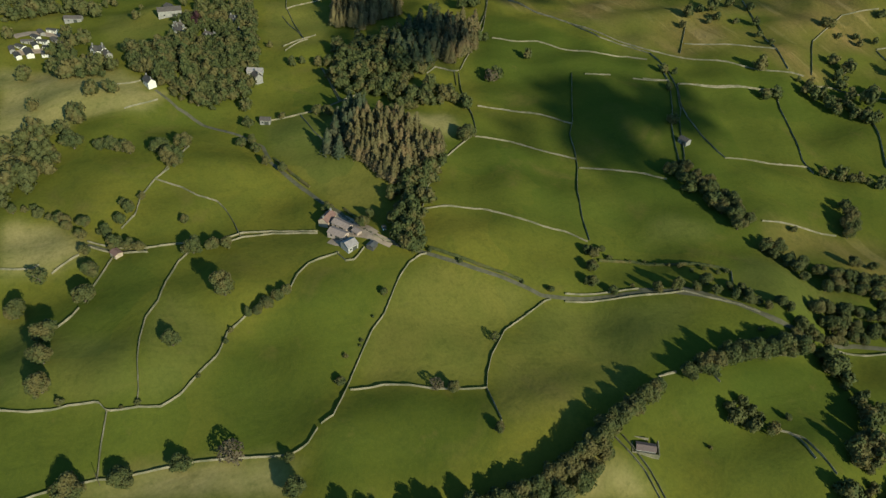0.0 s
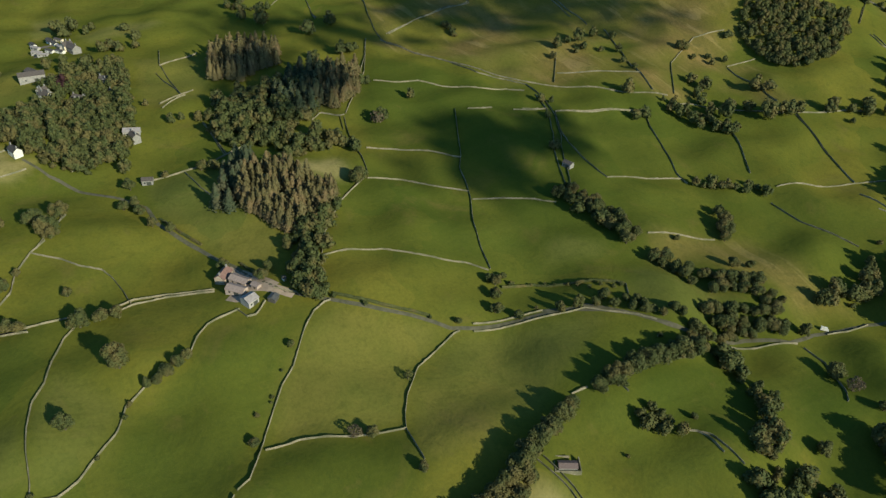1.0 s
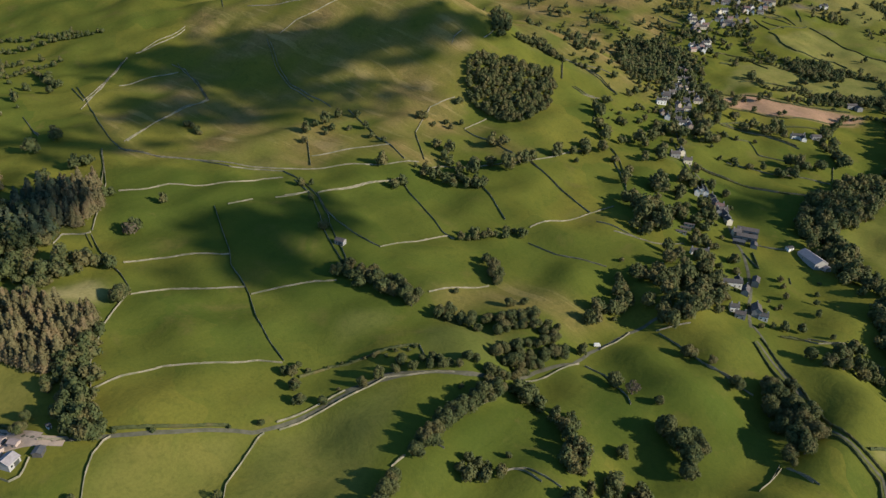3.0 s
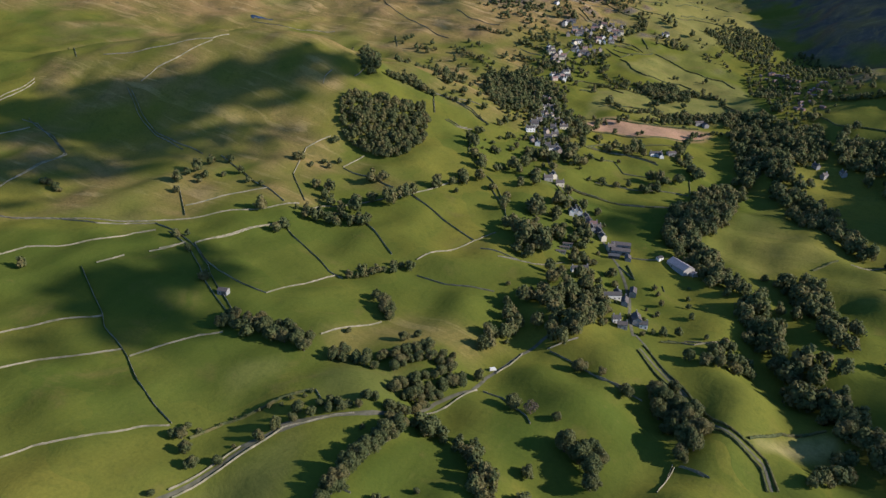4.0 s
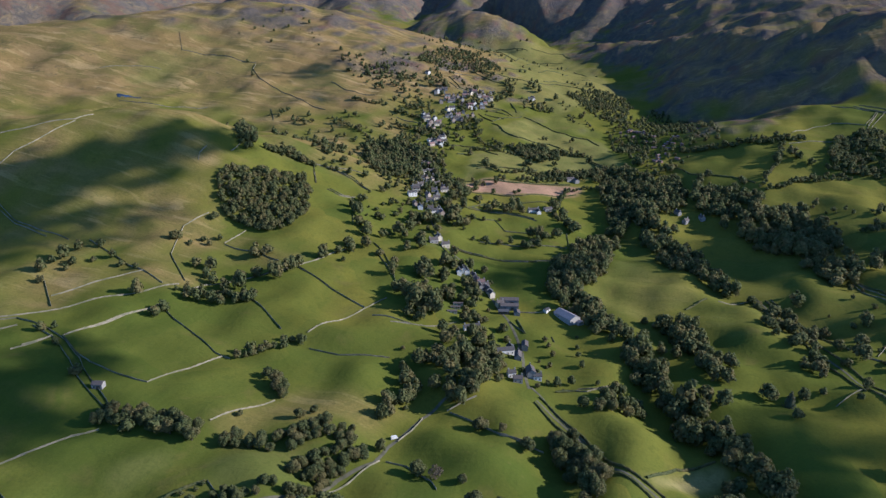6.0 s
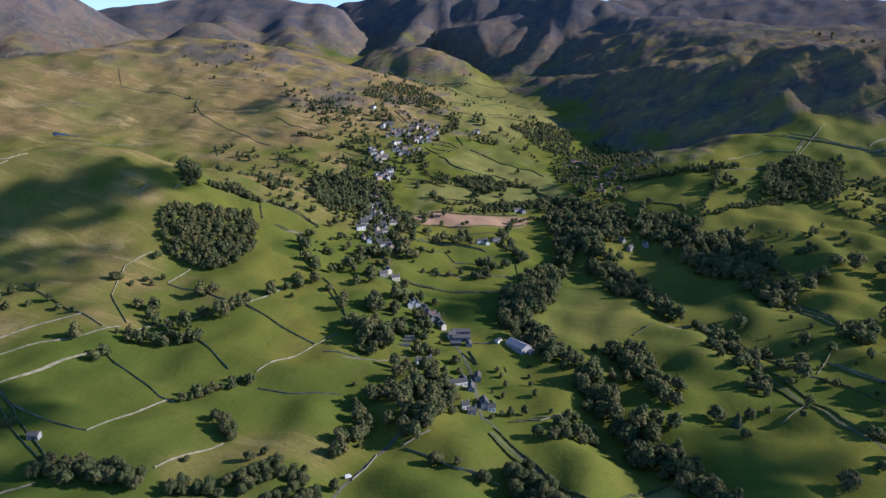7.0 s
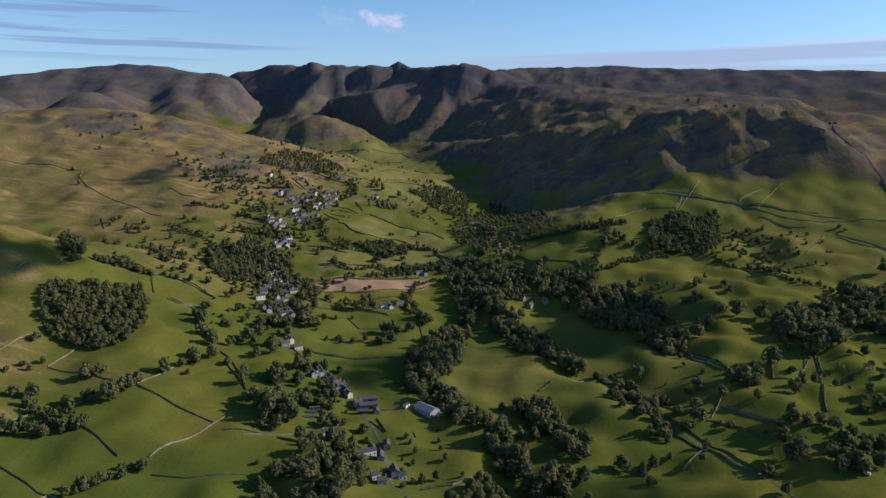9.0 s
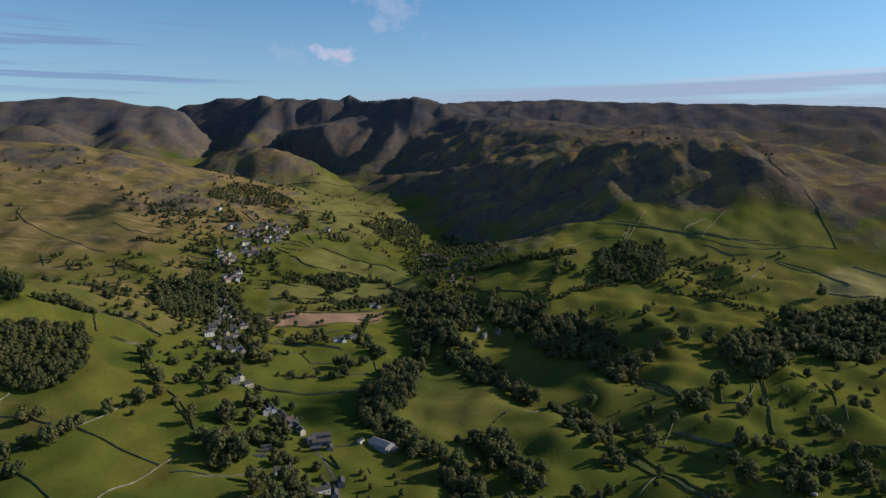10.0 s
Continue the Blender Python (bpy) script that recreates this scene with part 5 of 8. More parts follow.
building('cabin', -34.2, 1528.7, 9, 5, 2.8, 'brown', 60)
building('cabin', -32.8, 1560.6, 9, 5, 2.8, 'brown', 10)
building('cabin', -45.7, 1563.5, 9, 5, 2.8, 'brown', 60)
building('cabin', -47.8, 1537.9, 9, 5, 2.8, 'brown', 140)
building('cabin', 22, 1281.8, 9, 5, 2.8, 'brown', 140)
building('cabin', 12.8, 1281.7, 9, 5, 2.8, 'brown', 140)
building('cabin', 19, 1296.9, 9, 5, 2.8, 'brown', 60)
building('cabin', 34.6, 1402, 9, 5, 2.8, 'brown', 100)
building('cabin', 27.1, 1369.3, 9, 5, 2.8, 'brown', 100)
building('cabin', 58.2, 1358, 9, 5, 2.8, 'brown', 100)
building('cabin', 1.2, 1508.4, 9, 5, 2.8, 'brown', 140)
building('cabin', 9, 1456.2, 9, 5, 2.8, 'brown', 60)
building('cabin', 51.2, 1412.9, 9, 5, 2.8, 'brown', 100)
building('cabin', 9.2, 1369, 9, 5, 2.8, 'brown', 10)
building('cabin', 9.2, 1417.7, 9, 5, 2.8, 'brown', 60)
building('cabin', 43, 1375.7, 9, 5, 2.8, 'brown', 140)
building('cabin', 34.7, 1350.5, 9, 5, 2.8, 'brown', 10)
building('cabin', -8.5, 1494.4, 9, 5, 2.8, 'brown', 100)
building('cabin', 30.2, 1397.8, 9, 5, 2.8, 'brown', 100)
building('cabin', 44.4, 1418.9, 9, 5, 2.8, 'brown', 100)
building('cabin', 17.4, 1312.1, 9, 5, 2.8, 'brown', 60)
building('cabin', -6.4, 1439, 9, 5, 2.8, 'brown', 140)
building('cabin', 41.1, 1412.6, 9, 5, 2.8, 'brown', 60)
building('cabin', -6.4, 1327.7, 9, 5, 2.8, 'brown', 140)
building('cabin', 33.3, 1313.3, 9, 5, 2.8, 'brown', 140)
building('cabin', 51, 1298.7, 9, 5, 2.8, 'brown', 140)
building('cottage', 51.7, 1057.3, 10, 6, 4.4, 'grey', 130)
building('cottage', 63.2, 1038.2, 10, 6, 4.4, 'grey', 60)
building('cottage', 85.5, 1048.9, 10, 6, 4.4, 'grey', 115)
building('cottage', -509.6, 1587.8, 12, 7, 4.6, 'white', 140)
building('cottage', -456.6, 1512.4, 12, 7, 4.6, 'grey', 35)
building('cottage', -462.8, 1498, 12, 7, 4.6, 'grey', 115)
building('cottage', -448.8, 1521.4, 12, 7, 4.6, 'grey', 25)
building('cottage', -276.8, 1675.7, 12, 7, 4.6, 'cream', 130)
building('cottage', -369.7, 1567.9, 12, 5.4, 3.8, 'cream', 120)
building('cottage', -417.8, 1483.4, 12, 6.4, 3.8, 'grey', 20)
building('cottage', -403.2, 1527.6, 8.5, 5.4, 5.0, 'grey', 20)
building('cottage', -416.2, 1449.4, 7.5, 5.4, 5.0, 'grey', 35)
building('cottage', -380.2, 1585.9, 10, 6, 3.8, 'grey', 35)
building('cottage', -362.1, 1618.3, 10, 5.4, 4.4, 'white', 35)
building('cottage', -410.8, 1495.7, 7.5, 5.4, 4.4, 'red', 120)
building('cottage', -379.3, 1573.8, 12, 6.4, 4.4, 'red', 110)
building('cottage', -433.8, 1492.7, 12, 5.4, 4.4, 'cream', 20)
building('cottage', -363.5, 1599.5, 10, 5.4, 3.8, 'red', 110)
building('cottage', -383.4, 1550.2, 12, 6.4, 3.8, 'red', 110)
building('cottage', -421.8, 1498.7, 8.5, 5.4, 3.8, 'red', 120)
building('cottage', -395.5, 1519.6, 8.5, 6.4, 4.4, 'red', 110)
building('cottage', -392.2, 1566.9, 12, 6.4, 4.4, 'red', 20)
building('cottage', -362.8, 1391.6, 7.5, 6.4, 3.8, 'grey', 35)
building('cottage', -389.1, 1373.7, 8.5, 5.4, 3.8, 'white', 110)
building('cottage', -379.3, 1386.2, 10, 5.4, 4.4, 'red', 35)
building('cottage', -357.9, 1422.4, 7.5, 6, 5.0, 'red', 120)
building('cottage', -396.8, 1367.1, 7.5, 6, 3.8, 'cream', 20)
building('cottage', -378.4, 1422.4, 12, 5.4, 4.4, 'grey', 110)
building('cottage', -367, 1371.9, 12, 5.4, 5.0, 'red', 110)
building('cottage', -363, 1467.1, 7.5, 6, 5.0, 'white', 110)
building('cottage', -356.9, 1523.5, 10, 5.4, 3.8, 'grey', 110)
building('cottage', -349.8, 1533.8, 8.5, 6.4, 5.0, 'cream', 110)
building('cottage', -353, 1511.1, 8.5, 6.4, 3.8, 'red', 35)
building('cottage', -377, 1476.7, 12, 6.4, 5.0, 'red', 20)
building('cottage', -359.8, 1503.9, 10, 6.4, 5.0, 'white', 110)
building('cottage', -437.5, 1336.1, 12, 5.4, 5.0, 'grey', 125)
building('cottage', -440.4, 1348.7, 10, 6, 4.4, 'white', 125)
building('cottage', -405.3, 1334.2, 10, 6, 3.8, 'red', 35)
building('cottage', -405.3, 1324.4, 12, 6.4, 3.8, 'cream', 35)
building('cottage', -418.8, 1316.9, 10, 6, 4.4, 'red', 125)
building('cottage', -431.7, 1343.9, 7.5, 6, 4.4, 'cream', 35)
building('cottage', -379.2, 1207.1, 12, 6, 4.4, 'red', 60)
building('cottage', -388.7, 1226.6, 10, 6.4, 3.8, 'white', 60)
building('cottage', -372.7, 1232.4, 12, 5.4, 3.8, 'red', 60)
building('cottage', -373.9, 1267.8, 10, 6.4, 5.0, 'cream', 125)
building('cottage', -331.5, 1030.7, 10, 5.4, 3.8, 'red', 125)
building('cottage', -319.9, 1026.3, 7.5, 6.4, 4.4, 'cream', 60)
building('cottage', -378.2, 1102.3, 10, 6.4, 3.8, 'red', 35)
building('cottage', -346.9, 1069.7, 10, 5.4, 4.4, 'white', 60)
building('cottage', -357.4, 1098.9, 8.5, 5.4, 4.4, 'cream', 25)
building('cottage', -322.7, 1011.9, 10, 6, 3.8, 'white', 60)
building('cottage', -324.4, 1060.2, 12, 5.4, 4.4, 'white', 25)
building('cottage', -307.3, 1008.4, 10, 6, 4.4, 'cream', 60)
building('cottage', -288.4, 978, 12, 5.4, 4.4, 'red', 125)
building('cottage', -323.8, 953.9, 12, 6.4, 5.0, 'white', 60)
building('cottage', -285, 934.1, 10, 5.4, 3.8, 'cream', 35)
building('cottage', -296.1, 958.5, 8.5, 6.4, 3.8, 'grey', 25)
building('cottage', -340.6, 989, 7.5, 5.4, 3.8, 'cream', 60)
building('cottage', -325.4, 981.7, 12, 6.4, 5.0, 'grey', 60)
building('cottage', -288.9, 949.7, 7.5, 5.4, 3.8, 'grey', 125)
building('cottage', -283.2, 967.8, 12, 5.4, 3.8, 'cream', 35)
building('cottage', -299.2, 998.8, 7.5, 6, 3.8, 'white', 35)
building('cottage', -280.2, 890.2, 7.5, 6, 4.4, 'cream', 25)
building('cottage', -261.7, 882.3, 12, 6, 4.4, 'red', 125)
building('cottage', -135.5, 682.9, 7.5, 6, 5.0, 'cream', 35)
building('cabin', -802.7, 37.9, 10, 4.2, 2.6, 'white', 35)
building('cabin', -817.0, 44.5, 10, 4.2, 2.6, 'white', 15)
building('cabin', -822.0, 26.2, 10, 4.2, 2.6, 'pale', 35)
building('cabin', -833.0, 24.9, 10, 4.2, 2.6, 'white', 15)
building('cabin', -810.1, 25.8, 10, 4.2, 2.6, 'pale', 60)
building('cabin', -824.9, 41.1, 10, 4.2, 2.6, 'white', 15)
building('cabin', -795.3, 46.5, 10, 4.2, 2.6, 'white', 35)
building('cabin', -806.2, 47.8, 10, 4.2, 2.6, 'pale', 15)
building('cabin', -833.6, 41.6, 10, 4.2, 2.6, 'white', 15)
building('cabin', -826.1, 49.6, 10, 4.2, 2.6, 'cream', 35)
building('cabin', -797.4, 30.4, 10, 4.2, 2.6, 'pale', 60)
building('cottage', -795.8, 57.8, 20, 9, 5, 'grey', 20)
building('cottage', -802.0, 54.3, 10, 8, 5, 'cream', 110)
building('cottage', -695.3, 73.0, 12, 9, 5.5, 'white', 60)
building('cottage', -670.8, 44.4, 12, 6, 4.6, 'grey', 40)
building('cottage', -663.4, 46.2, 8, 6, 4.4, 'white', 130)
building('cottage', -681.3, 19.3, 14, 7, 5, 'grey', 30)
building('cottage', -685.8, 17.4, 8, 6, 5, 'cream', 120)
building('barn', -586.1, 71.4, 13, 8, 4, 'pale', 70)
building('cottage', -668.4, 72.5, 8, 5, 3.5, 'white', 20)
building('barn', -732.8, 15.3, 16, 8, 4, 'grey', 20)
building('farm_house', -374.8, 81.2, 11.1, 7, 4.5, 'red', 136)
building('barn', -363.2, 88.4, 12.8, 6.5, 3.4, 'rose', 34)
building('barn', -353.3, 83.1, 12.1, 7, 3.4, 'rose', 40)
building('barn', -338.4, 86.5, 7.8, 8, 4, 'pale', 112)
building('shed', -333.6, 99.9, 5.5, 5, 2.6, 'dark', 130)
building('shed', -348.8, 112.6, 1.9, 3, 2.2, 'white', 90)
building('shed', -350.1, 94.6, 5.2, 4, 2.4, 'rose', 26)
building('cottage', -582.7, -15.1, 10.4, 6.7, 4.9, 'white', 20)
building('cottage', -659, -52.9, 11.8, 6.7, 4.9, 'white', 50)
building('cottage', -678.3, 19.2, 11.1, 7.4, 4.9, 'cream', 30)
building('cottage', -662.7, 44.6, 10.4, 6.7, 4.9, 'white', 60)
building('cottage', -688.2, 72.9, 11.1, 7.4, 4.9, 'white', 20)
building('cottage', -577.9, 71.5, 9.6, 6.7, 4.9, 'grey', 10)
building('barn', -723.9, 13.4, 22, 10, 6, 'grey', 90)
building('barn', -515.2, 66.3, 8, 6, 4, 'grey', 70)
building('barn', -380, 374.8, 8, 6, 4, 'grey', 15)
building('shed', -383.2, -50.8, 6, 5, 3, 'red', 30)
building('cabin', -702.3, -107.7, 10, 4.5, 2.6, 'white', 20)
building('cabin', -710.2, -101.3, 10, 4.5, 2.6, 'white', 60)
building('cabin', -686.1, -111.8, 15, 6, 3, 'white', 15)
building('cabin', -682.4, -120.6, 10, 4.5, 2.6, 'white', 20)
building('cabin', -681.4, -96, 10, 4.5, 2.6, 'white', 80)
building('cabin', -690.9, -89.4, 10, 4.5, 2.6, 'grey', 50)
building('cabin', -734.8, -103.9, 10, 4.5, 2.6, 'grey', 20)
building('cabin', -739.2, -94.5, 10, 4.5, 2.6, 'white', 60)
building('cabin', -697.5, -118.4, 10, 4.5, 2.6, 'white', 40)
building('cabin', -713.7, -91.4, 10, 4.5, 2.6, 'grey', 30)
building('cabin', -696.2, -84.4, 10, 4.5, 2.6, 'white', 30)
building('cabin', -693.4, -125.1, 10, 4.5, 2.6, 'grey', 10)
building('barn', -750.4, -74.7, 16, 7, 4, 'grey', 75)
building('cabin', -719.9, -107.5, 10, 4.5, 2.6, 'white', 35)
building('cabin', -708.3, -113.3, 10, 4.5, 2.6, 'grey', 80)
building('cabin', -696.4, -96.5, 10, 4.5, 2.6, 'white', 50)
building('cottage', -648.8, -46, 8.9, 5.9, 4.1, 'grey', 20)
building('cottage', -634.8, -64.8, 7.4, 5.2, 4.1, 'white', 70)
building('cottage', -676.7, 19.6, 9.6, 5.9, 4.9, 'white', 40)
building('cottage', -686, 72.5, 8.9, 5.9, 4.9, 'white', 70)
building('cottage', -662.6, 45.1, 8.1, 5.9, 4.1, 'white', 20)
building('cottage', -659, -52.9, 10.4, 6.7, 4.9, 'white', 120)

# ---- woods ----
wood('broadleaf', 12.9, [(-396.8, 132.3), (-412, 182), (-395.4, 167.8), (-369.4, 151), (-350.1, 139.6), (-328, 133.6), (-318.3, 127.7), (-322.1, 116.7), (-342, 117.6), (-347.2, 112.4), (-376.4, 125.8)])
wood('larch', 10.4, [(-471.2, 129.2), (-476.8, 158.6), (-455.8, 166.2), (-435.2, 181.7), (-415.5, 183.8), (-394.8, 145.1), (-391.8, 131.3), (-415.5, 126.5), (-432.3, 116.5), (-457, 117)])
wood('conifer', 11.9, [(-488, 120.5), (-494.4, 140.4), (-478.6, 140.4), (-469.4, 128.3), (-437.4, 108.9), (-450, 101)])
wood('broadleaf', 15.5, [(-612, 156), (-620.6, 211.9), (-592, 244), (-541, 216), (-520, 178), (-508, 169), (-519, 138), (-549, 129), (-593, 138)])
wood('conifer', 14.5, [(-621.1, 205.4), (-630, 256), (-595.3, 259.8), (-568, 243), (-553, 216), (-566.7, 193.3)])
wood('larch', 13.3, [(-696.7, 170.2), (-694.2, 238.8), (-666, 221), (-644.9, 185.3), (-658.8, 160.2)])
wood('larch', 12.1, [(-625.7, 251.3), (-612.9, 293.9), (-568.1, 271.6), (-552, 242), (-570, 236)])
wood('broadleaf', 13.5, [(-510, 170), (-499, 227), (-484, 231), (-484, 215), (-481.8, 177.5), (-477.9, 159.6)])
wood('broadleaf', 11.9, [(-645.8, -28.8), (-663, 3), (-712.6, 27.9), (-723.1, 89.8), (-655, 86), (-578.7, 74.1), (-552.9, 55.1), (-542.1, 31.1), (-552, 10), (-566.3, -1), (-608.1, -3), (-605.9, -19.9)])
wood('broadleaf', 12.5, [(-594.6, 20.9), (-600, 59), (-567.1, 62.2), (-546.7, 36), (-559, 16)])
wood('broadleaf', 12.2, [(-727.4, 40.9), (-723.1, 89.8), (-681, 88), (-677.9, 60.1)])
wood('broadleaf', 14.1, [(-645.8, -28.8), (-660.5, 0), (-572.3, 0), (-583.4, -12), (-611.8, -25.9)])
wood('broadleaf', 17, [(-539, -124.5), (-548, -101), (-536, -85), (-505.6, -85.3), (-476.7, -92.1), (-461, -105), (-461, -119)])
wood('broadleaf', 13.4, [(-700.4, -93.5), (-713.5, -79.4), (-656.9, -72.8), (-628.6, -50.8), (-619.7, -36.7), (-600.5, -50.5), (-617.7, -85.4)])
wood('broadleaf', 15, [(-810, -142), (-802, -101), (-788.2, -21.2), (-777.8, -64.2), (-769.4, -110.2), (-763.2, -139.4)])
wood('broadleaf', 9.5, [(-167.7, 249), (-157.6, 260.3), (-139.6, 261.2), (-142.9, 252.7), (-154.9, 240.8)])
wood('broadleaf', 11.8, [(-174, 315), (-170.3, 334.5), (-145.2, 336.2), (-127, 331), (-111, 306), (-94.4, 289.1), (-95.6, 267), (-115.6, 284.6), (-128, 314), (-154.2, 322.4)])
wood('broadleaf', 12.6, [(-90.9, 274.9), (-92.4, 299.5), (-79.2, 317.6), (-66, 302.2), (-86.7, 262)])
wood('broadleaf', 10, [(-512.1, 737.7), (-506.8, 765.3), (-469.6, 794.7), (-442.5, 834.8), (-415.8, 797.6), (-398.5, 755), (-399.4, 708.3), (-427.2, 692), (-458.1, 694.2), (-482.2, 701.7)])
wood('broadleaf', 15, [(-466.7, 1114.1), (-431, 1179), (-385, 1162), (-348.2, 1077.5), (-364, 1007), (-401, 981)])
wood('broadleaf', 12.5, [(-143.8, 584.3), (-134.8, 605.2), (-124.8, 566.8), (-104.7, 546.4), (-109.5, 493.1), (-126, 537)])
wood('broadleaf', 13.3, [(-355, 347), (-335.6, 353.6), (-312, 355), (-304, 346), (-329, 340)])
wood('larch', 12.4, [(-713, 180), (-726.7, 214.8), (-704, 243), (-667, 230), (-656, 193), (-662, 161)])
wood('broadleaf', 11.8, [(-762, 1142), (-554.3, 901.3), (-520.5, 858.5), (-534.8, 830.3)])
wood('broadleaf', 16.8, [(10, 701), (46, 714), (70.1, 703.7), (73.2, 661.2), (56.9, 638.1), (34.2, 681.1)])
wood('broadleaf', 17.2, [(34, 703), (46, 700), (70, 644), (92.4, 602.1), (81.6, 590.2), (58.8, 628.4)])
wood('broadleaf', 15, [(-95.9, 785.9), (-70, 892), (-32, 881.1), (-34, 824), (-53.8, 760.4), (-67, 703), (-84, 711)])
wood('broadleaf', 11.6, [(309.4, 1361.6), (370.5, 1393.7), (449.6, 1392.7), (406, 1253.8), (366.1, 1200), (315.5, 1213.8), (273.4, 1226.9)])
wood('broadleaf', 20.0, [(381.2, 931.2), (442.4, 974.5), (502.1, 979), (477.7, 917.7), (412.7, 827.7), (379, 812.4), (359.5, 840.4)])
wood('broadleaf', 20.2, [(521.3, 1048.2), (587.2, 1080.3), (679.6, 1116), (745.6, 1133.5), (627.6, 945.2), (515.3, 885), (484, 935.1)])
wood('broadleaf', 9, [(-565, 1669), (-542.1, 1846.7), (-480.5, 1894.5), (-400.7, 1875.9), (-385.6, 1735.3), (-458.8, 1748.9), (-512.4, 1647.2)])
wood('broadleaf', 11, [(-215.6, 1842.6), (-141, 2067), (-44.9, 1898.6), (-65.9, 1636.3), (-127, 1656)])
wood('broadleaf', 9.9, [(-211.7, 1145.9), (-180, 1182), (-87, 1250.4), (-64.2, 1217.3), (-141, 1184)])
wood('broadleaf', 20.0, [(136.2, 1040.7), (184.1, 1076.9), (217.1, 1073.4), (253.3, 1013.9), (252.3, 980.2), (225.5, 928.5), (234.1, 901.4), (249.1, 869.4), (245.5, 853), (220, 837.6), (201.9, 874.5), (184.2, 907.8), (148.9, 955.8), (131.7, 991.3)])
wood('broadleaf', 18.8, [(74.7, 1145.7), (110.7, 1160.5), (145.4, 1139.1), (172.7, 1127.6), (171.2, 1089.5), (141.1, 1085.6), (126.3, 1046.2), (88.2, 1059.7)])
wood('broadleaf', 13.4, [(-23.3, 1206.3), (51.9, 1211.2), (66.8, 1115.3), (42, 1051.8), (7.8, 1042.1), (-29.3, 1124.9)])
wood('broadleaf', 11, [(-86, 1561), (0, 1866.5), (91.8, 1716), (122.7, 1343.1), (80.9, 1323.9), (44.7, 1228.4), (-14.9, 1257), (-62.1, 1374.1)])
wood('broadleaf', 15, [(-56, 934), (-29.3, 943.4), (-32, 837), (-50.8, 767.8), (-66, 747), (-92, 741), (-96.9, 782), (-72.7, 856.3)])
wood('broadleaf', 11, [(-247.5, 1286.3), (-224, 1317), (-196.7, 1334.3), (-167, 1330), (-153, 1282), (-184.2, 1252.2), (-223, 1258)])
wood('broadleaf', 11, [(-483.1, 1148.6), (-461, 1177), (-417.3, 1185.8), (-366, 1172), (-344, 1128), (-377.6, 1108.7), (-413.1, 1133), (-402.1, 1033.6), (-425, 1009)])
wood('broadleaf', 15, [(-567.1, 880.4), (-558.9, 906.2), (-515.8, 842), (-517, 820), (-528.7, 817)])
wood('broadleaf', 19.6, [(-98, 754), (-74.8, 766.4), (-28, 694), (2, 643.4), (25, 622.5), (36.2, 578.3), (54.1, 558.9), (72.3, 537.3), (102.2, 507.9), (119.9, 471.8), (116.9, 455.8), (99.5, 465.3), (78.3, 483.9), (55.7, 513.4), (38.7, 532.9), (28.3, 564.2), (12, 584.5), (-6, 623), (-40.8, 650.9), (-76.8, 702.9)])
wood('broadleaf', 18.8, [(-13.7, 1038.9), (4.9, 1044.9), (45.8, 948.6), (82.3, 868.6), (113.5, 809.5), (106.2, 797.4), (74.7, 824.6), (42.6, 848), (10, 935)])
wood('broadleaf', 15, [(-72.5, 1150.9), (-35.6, 1192.8), (-9.7, 1061.7), (-20, 973), (-41.3, 960.9), (-50.8, 1064.6)])
wood('broadleaf', 11, [(-96.4, 1249.7), (-28.5, 1251.1), (5.7, 1209.2), (-32.5, 1202.5), (-85.4, 1195)])
wood("broadleaf", 14.2, [(-207, 546), (-193.7, 547.2), (-164.8, 541.2), (-137.6, 546.3), (-108.2, 482), (-129.1, 472), (-151.4, 482.3), (-161.2, 465.8), (-166, 437.6), (-181.4, 429.9), (-175.3, 492.5)], 50, True)
wood("broadleaf", 11, [(-713.7, 1511.1), (-652, 1537), (-575.7, 1565.3), (-511, 1560), (-550.2, 1492.4), (-625, 1470)], 52, True)
wood("broadleaf", 11, [(-458, 1229), (-407.6, 1369.4), (-325.6, 1148.5), (-363.8, 1089.1)], 40, True)
wood("broadleaf", 11, [(-702, 1204), (-567.6, 1284.1), (-445, 1328), (-361, 1203), (-437, 1177), (-460.4, 915.8), (-513.9, 889.2)], 70, True)
wood("broadleaf", 11.5, [(-452, 897.9), (-353, 1107), (-310.7, 920), (-366, 850)], 45, True)
wood("broadleaf", 8.4, [(443.9, 1371.2), (670.3, 1329.9), (541.4, 1158.2), (354.9, 1174.3)], 60, True)
wood("broadleaf", 6.6, [(213.7, 1001.4), (265.8, 758.4), (277, 629.5), (176.8, 657.3)], 14, True)
wood("broadleaf", 11, [(-729.4, 1547.5), (-553.6, 1694.8), (-507.9, 1509.8), (-641.6, 1426.2)], 45, True)
wood("broadleaf", 9, [(-1058.8, 1689.6), (-825.5, 1763.5), (-740.7, 1545.1), (-953, 1508)], 22, True)
wood("broadleaf", 11, [(-660, 1116), (-505.6, 1187.5), (-457.8, 1137.3), (-463.8, 901.3)], 40, True)
wood("broadleaf", 12, [(-1113, 319), (-996.2, 466.1), (-866, 397), (-810.3, 212.6)], 40, True)
wood("broadleaf", 11, [(-372.6, 1107.9), (-410.5, 1370.9), (-366.6, 1590.1), (-321.8, 1509.9), (-335.1, 1308.4), (-328, 1090)], 33, True)
wood("broadleaf", 15.4, [(161.3, 813.8), (278.6, 796.2), (355.1, 773), (605.2, 922.6), (377, 558.5), (255.8, 642.5), (141.5, 705.6)], 42, True)
wood("broadleaf", 15.5, [(277, 629.5), (407.3, 609.6), (371.2, 549.7), (227.5, 566.8)], 26, True)
